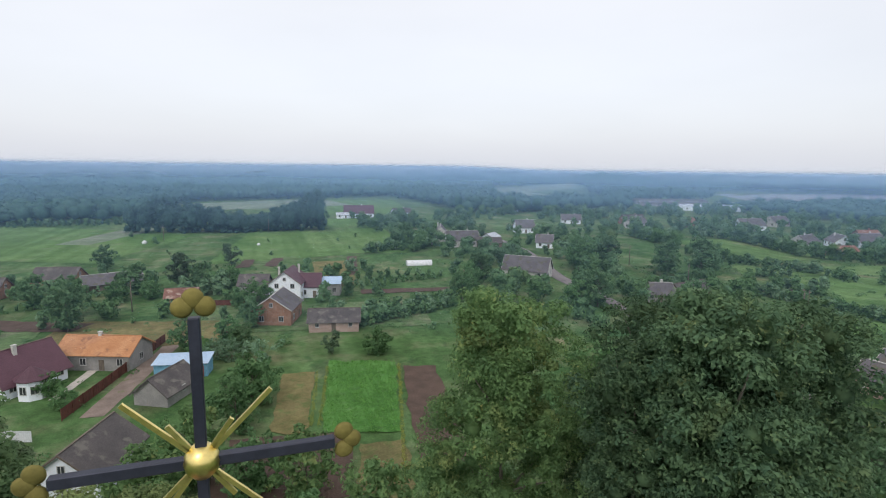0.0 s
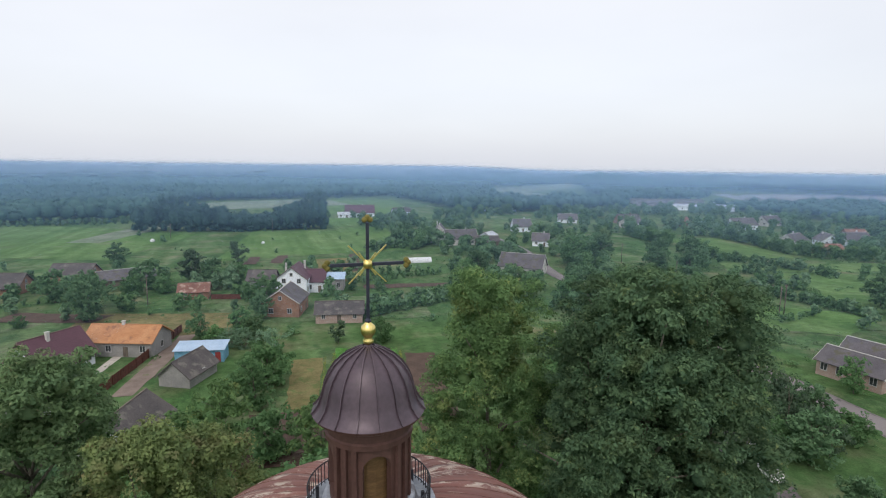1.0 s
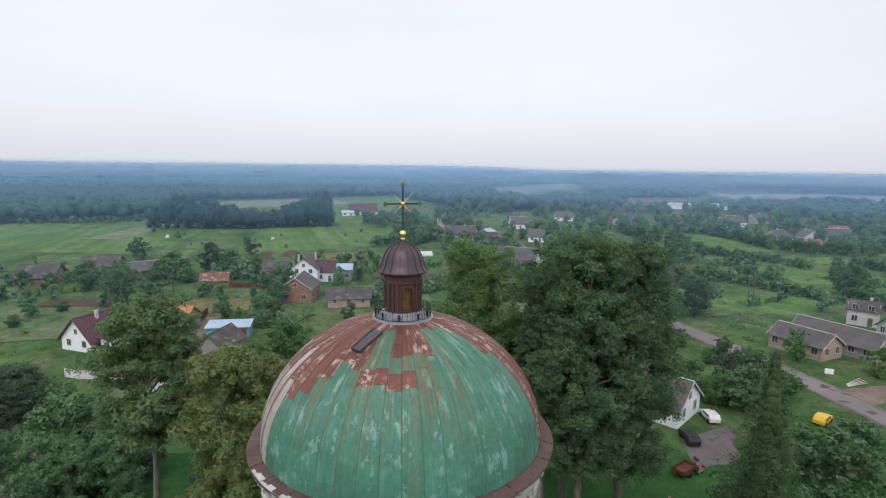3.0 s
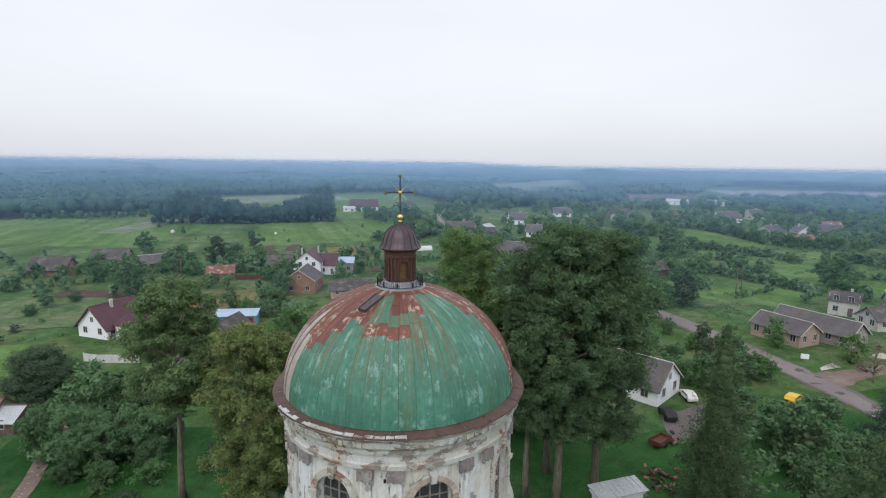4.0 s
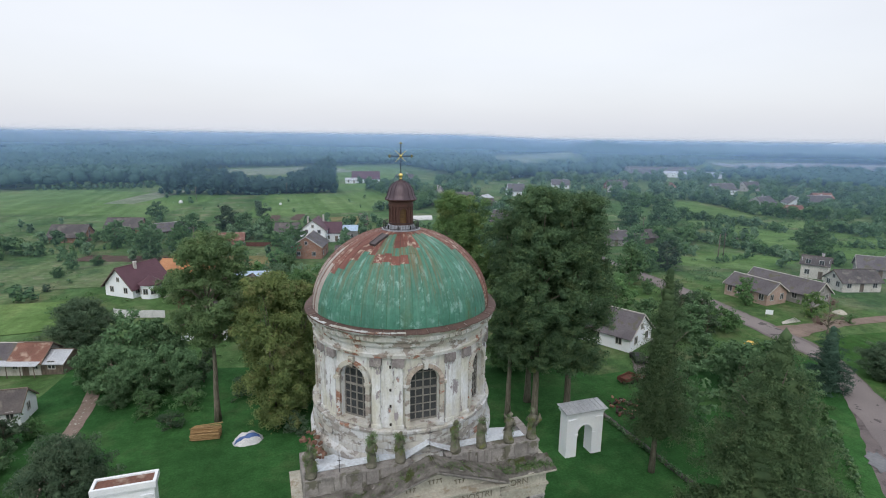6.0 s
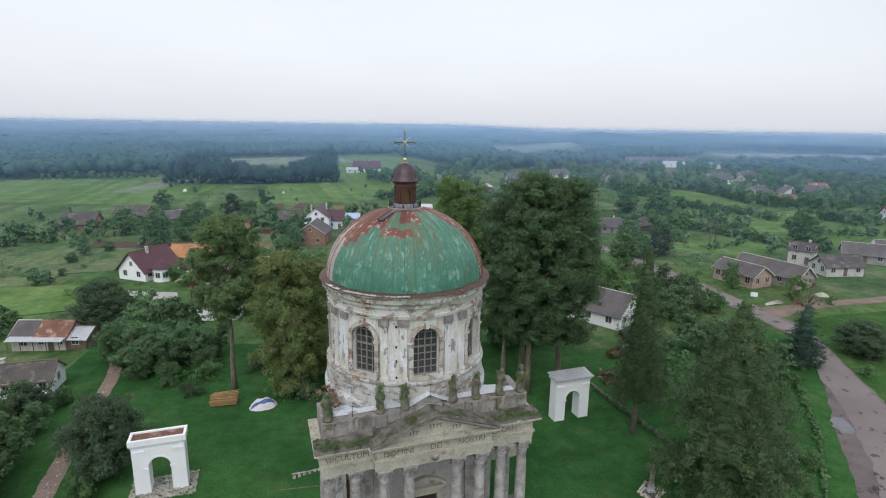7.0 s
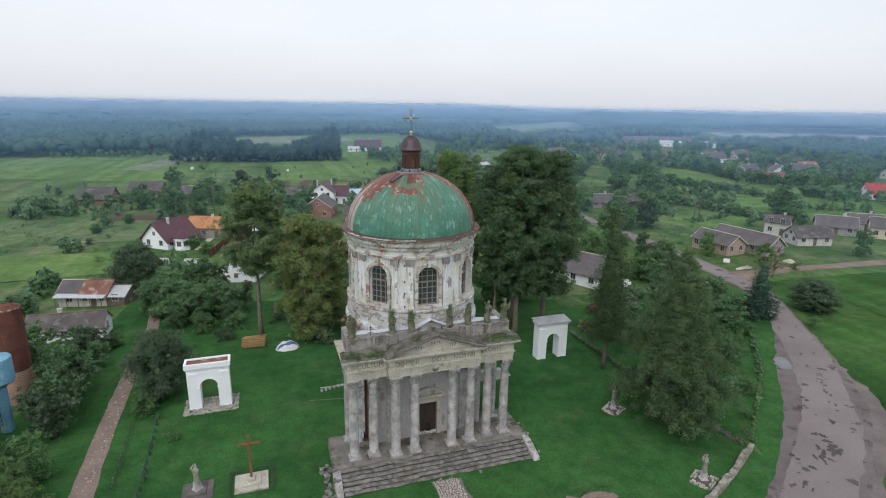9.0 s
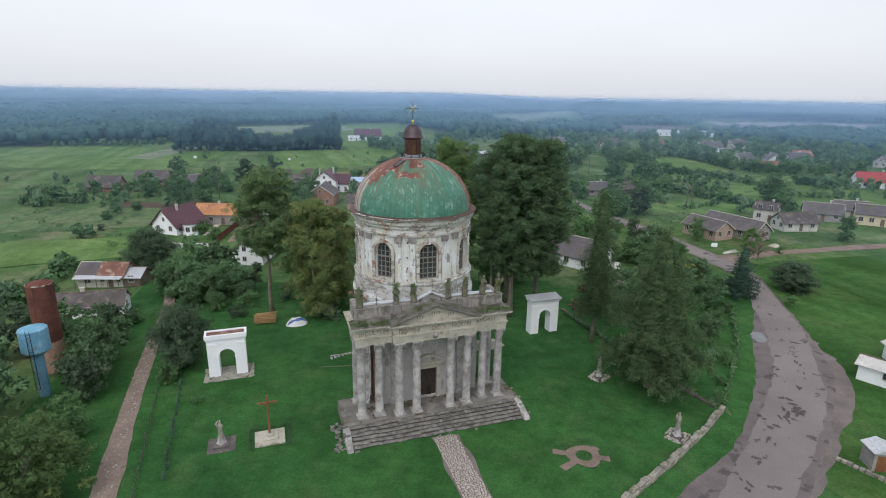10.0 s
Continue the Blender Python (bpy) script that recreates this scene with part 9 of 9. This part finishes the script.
# potato plants in rows on the garden plot
rows = []
for i in range(15):
    for j in range(34):
        u, w = (i + 0.5) / 15, (j + rv.uniform(0.2, 0.8)) / 34
        x = (12.1 + 12.9 * u) * (1 - w) + (7.6 + 10.4 * u) * w
        y = (105.8 - 4.0 * u) * (1 - w) + (75.3 - 3.9 * u) * w
        q = rv.uniform(0.28, 0.48)
        rows.append((x + rv.uniform(-0.1, 0.1), y, ground_z(x, y) + 0.25, q, q * 1.2, rv.uniform(0.2, 0.38)))
tagged(new("potato_plants", crowns("potato_plants", rows, M["potato_leaf"], 89, 34, 0.3, 0)), "bright green potato plants in rows", "plants", kind="stuff")

# yellow flowers along the garden plots
blooms = []
for (xa, ya), (xb, yb), n in (((25.1, 99.6), (15.2, 57.5), 150), ((11.6, 102.0), (7.4, 77.2), 70), ((9.4, 99.6), (6.2, 77.6), 60)):
    for i in range(n):
        t = (i + rv.random()) / n
        x, y, q = xa + (xb - xa) * t + rv.gauss(0, 0.12), ya + (yb - ya) * t, rv.uniform(0.2, 0.36)
        blooms.append((x, y, ground_z(x, y) + 0.3, q, q, rv.uniform(0.3, 0.6)))
tagged(new("flower_row", crowns("flower_row", blooms, M["leaf_bloom"], 93, 30, 0.24, 0)), "row of yellow flowers along a garden plot", "flowers", kind="stuff")

# woods: many crowns in one mesh
def wood(name, region, spacing, height, seed, label, fringe=20, leaf=1.0, tufts=0):
    rng = random.Random(seed)
    clumps = []
    x0, y0, x1, y1, test = region
    y = y0
    while y < y1:
        x = x0
        while x < x1:
            px, py = x + rng.uniform(-0.45, 0.45) * spacing, y + rng.uniform(-0.45, 0.45) * spacing
            if test(px, py):
                hh = (height(px, py) if callable(height) else height) * rng.uniform(0.72, 1.2) * (1 + 0.3 * noise.noise(Vector((px, py, seed)) * 0.03))
                w = spacing * rng.uniform(0.55, 0.95)
                clumps.append((px, py, ground_z(px, py) + hh * 0.56, w, w, hh * 0.44))
                for k in range(tufts):
                    a, u = rng.uniform(0, 6.28), rng.uniform(0.05, 0.95)
                    clumps.append((px + 0.75 * w * math.cos(a), py + 0.75 * w * math.sin(a), ground_z(px, py) + hh * u, w * 0.45, w * 0.45, hh * 0.13))
            x += spacing
        y += spacing
    tagged(new(name, crowns(name, clumps, M["leaf_forest"], seed, fringe, leaf, 0.8)), label, "woods", kind="stuff")


def in_view(x, y):
    a = math.degrees(math.atan2(x + 18, y + 58)) - 18.9
    return -48 < a < 48


def fields_out(x, y):
    """Open land that the woods leave free."""
    if y < 395 + 0.18 * (x + 130) and x < -60:
        return False
    if -75 < x < 165 and y < 640 + 0.3 * x and y > 400:
        return False
    if 245 + (y - 540) * 0.40 < x < 395 + (y - 540) * 0.5 and 500 < y < 950:
        return False
    if x > 330 and y < 520 + 0.25 * (x - 400) and y > 415:
        return False
    if x > 560 and y < 700:
        return False
    return True


def grove_height(x, y):
    """Taller towards one end, with a dip in the middle."""
    return 13.5 + 6.5 * smooth01((x - 0) / 30) + 2.5 * math.cos((x + 45) / 16)


wood("grove", (-68, 330, 36, 349, lambda x, y: y > 331 - 0.06 * x), 5.4, grove_height, 301, "dense dark green grove in the pasture", 70, 0.85, 6)
wood("near_wood", (-420, 345, 700, 760, lambda x, y: in_view(x, y) and fields_out(x, y) and (y > 420 or x < -84)), 8.6, 14, 302, "dark deciduous woodland on the valley side", 34, 1.15, 1)
wood("middle_wood", (-620, 760, 1250, 1150, lambda x, y: in_view(x, y) and fields_out(x, y)), 12.0, 15, 303, "distant deciduous woodland", 17, 2.1)
wood("right_wood", (430, 250, 900, 420, lambda x, y: in_view(x, y) and not (560 < x < 820 and 285 < y < 400)), 10.0, 11, 304, "distant trees behind the village", 40, 1.5)

# far canopy as one uneven sheet
def canopy():
    az = np.radians(np.arange(-52, 52.01, 0.3) + 18.9)
    rad = 1120 * (3300 / 1120) ** (np.linspace(0, 1, 100))
    A, R = np.meshgrid(az, rad, indexing="ij")
    X, Y = R * np.sin(A), R * np.cos(A)
    rng = np.random.default_rng(9)
    jit = rng.random((64, 64, 3))
    cell = 22.0
    gx0, gy0 = np.floor(X / cell), np.floor(Y / cell)
    best = np.zeros_like(X)
    for i in (-1, 0, 1):
        for j in (-1, 0, 1):
            cx, cy = gx0 + i, gy0 + j
            h = jit[cx.astype(int) % 64, cy.astype(int) % 64]
            d2 = ((X - (cx + h[..., 0]) * cell) ** 2 + (Y - (cy + h[..., 1]) * cell) ** 2) / cell ** 2
            best = np.maximum(best, (0.6 + 0.6 * h[..., 2]) - d2)
    Z = np.vectorize(ground_z)(X, Y) + 4 + 12 * best
    verts = np.stack([X, Y, Z], -1).reshape(-1, 3)
    n, m = X.shape
    idx = np.arange(n * m).reshape(n, m)
    f = np.stack([idx[:-1, :-1], idx[1:, :-1], idx[1:, 1:], idx[:-1, 1:]], -1).reshape(-1, 4)
    me = bpy.data.meshes.new("far_woods")
    me.from_pydata(verts.tolist(), [], f.tolist())
    me.materials.append(M["far_canopy"])
    me.polygons.foreach_set("use_smooth", [True] * len(me.polygons))
    tagged(new("far_woods", me), "far blue-green woodland hills on the horizon", "woods", kind="stuff")


n = Nodes("far_canopy")
v = n.coords()
c = n.mix(n.step(n.noise(v, 0.004, 4.0), 0.35, 0.65), (0.022, 0.05, 0.03), (0.042, 0.075, 0.04))
c = n.mix(0.7, c, n.mix(n.step(n.noise(v, 0.12, 5.0, 0.7), 0.35, 0.65), (0.5, 0.5, 0.5), (1.35, 1.35, 1.35)), "MULTIPLY")
M["far_canopy"] = n.done(c, 0.95, 0, 0.1)
canopy()

# distance haze and low mist painted on translucent veil sheets, ring behind ring
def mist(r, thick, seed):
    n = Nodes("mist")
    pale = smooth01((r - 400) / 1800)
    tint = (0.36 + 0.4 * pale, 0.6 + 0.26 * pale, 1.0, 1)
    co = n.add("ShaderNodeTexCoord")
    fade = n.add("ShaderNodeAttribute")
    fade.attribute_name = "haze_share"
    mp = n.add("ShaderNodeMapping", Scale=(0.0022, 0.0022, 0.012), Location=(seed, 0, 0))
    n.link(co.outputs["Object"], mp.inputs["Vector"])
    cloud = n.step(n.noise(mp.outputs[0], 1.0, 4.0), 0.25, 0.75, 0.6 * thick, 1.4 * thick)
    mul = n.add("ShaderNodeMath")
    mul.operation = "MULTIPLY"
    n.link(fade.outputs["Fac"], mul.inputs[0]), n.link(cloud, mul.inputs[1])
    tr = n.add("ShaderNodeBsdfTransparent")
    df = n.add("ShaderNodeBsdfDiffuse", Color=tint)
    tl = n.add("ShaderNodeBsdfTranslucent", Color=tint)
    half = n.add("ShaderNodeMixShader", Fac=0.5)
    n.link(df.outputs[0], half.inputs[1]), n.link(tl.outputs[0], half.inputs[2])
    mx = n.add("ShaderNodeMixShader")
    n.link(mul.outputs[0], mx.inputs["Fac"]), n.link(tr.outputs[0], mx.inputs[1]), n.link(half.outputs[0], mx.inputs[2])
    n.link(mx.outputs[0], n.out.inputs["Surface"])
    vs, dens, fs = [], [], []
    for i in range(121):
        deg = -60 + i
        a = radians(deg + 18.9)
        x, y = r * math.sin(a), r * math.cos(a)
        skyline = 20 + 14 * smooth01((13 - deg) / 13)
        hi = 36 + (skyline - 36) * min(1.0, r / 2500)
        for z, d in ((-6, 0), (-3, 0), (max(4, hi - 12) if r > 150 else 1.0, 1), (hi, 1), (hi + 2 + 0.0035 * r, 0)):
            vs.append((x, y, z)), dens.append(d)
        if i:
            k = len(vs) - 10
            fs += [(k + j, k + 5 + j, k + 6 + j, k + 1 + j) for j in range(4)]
    me = bpy.data.meshes.new("haze_veil")
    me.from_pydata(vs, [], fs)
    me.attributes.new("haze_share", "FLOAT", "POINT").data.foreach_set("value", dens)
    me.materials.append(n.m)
    ob = new("haze_veil", me)
    tagged(ob, "thin bluish veil sheet painted as distance haze", "mist", kind="structure")
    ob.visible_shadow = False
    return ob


# painted haze: each farther veil is denser
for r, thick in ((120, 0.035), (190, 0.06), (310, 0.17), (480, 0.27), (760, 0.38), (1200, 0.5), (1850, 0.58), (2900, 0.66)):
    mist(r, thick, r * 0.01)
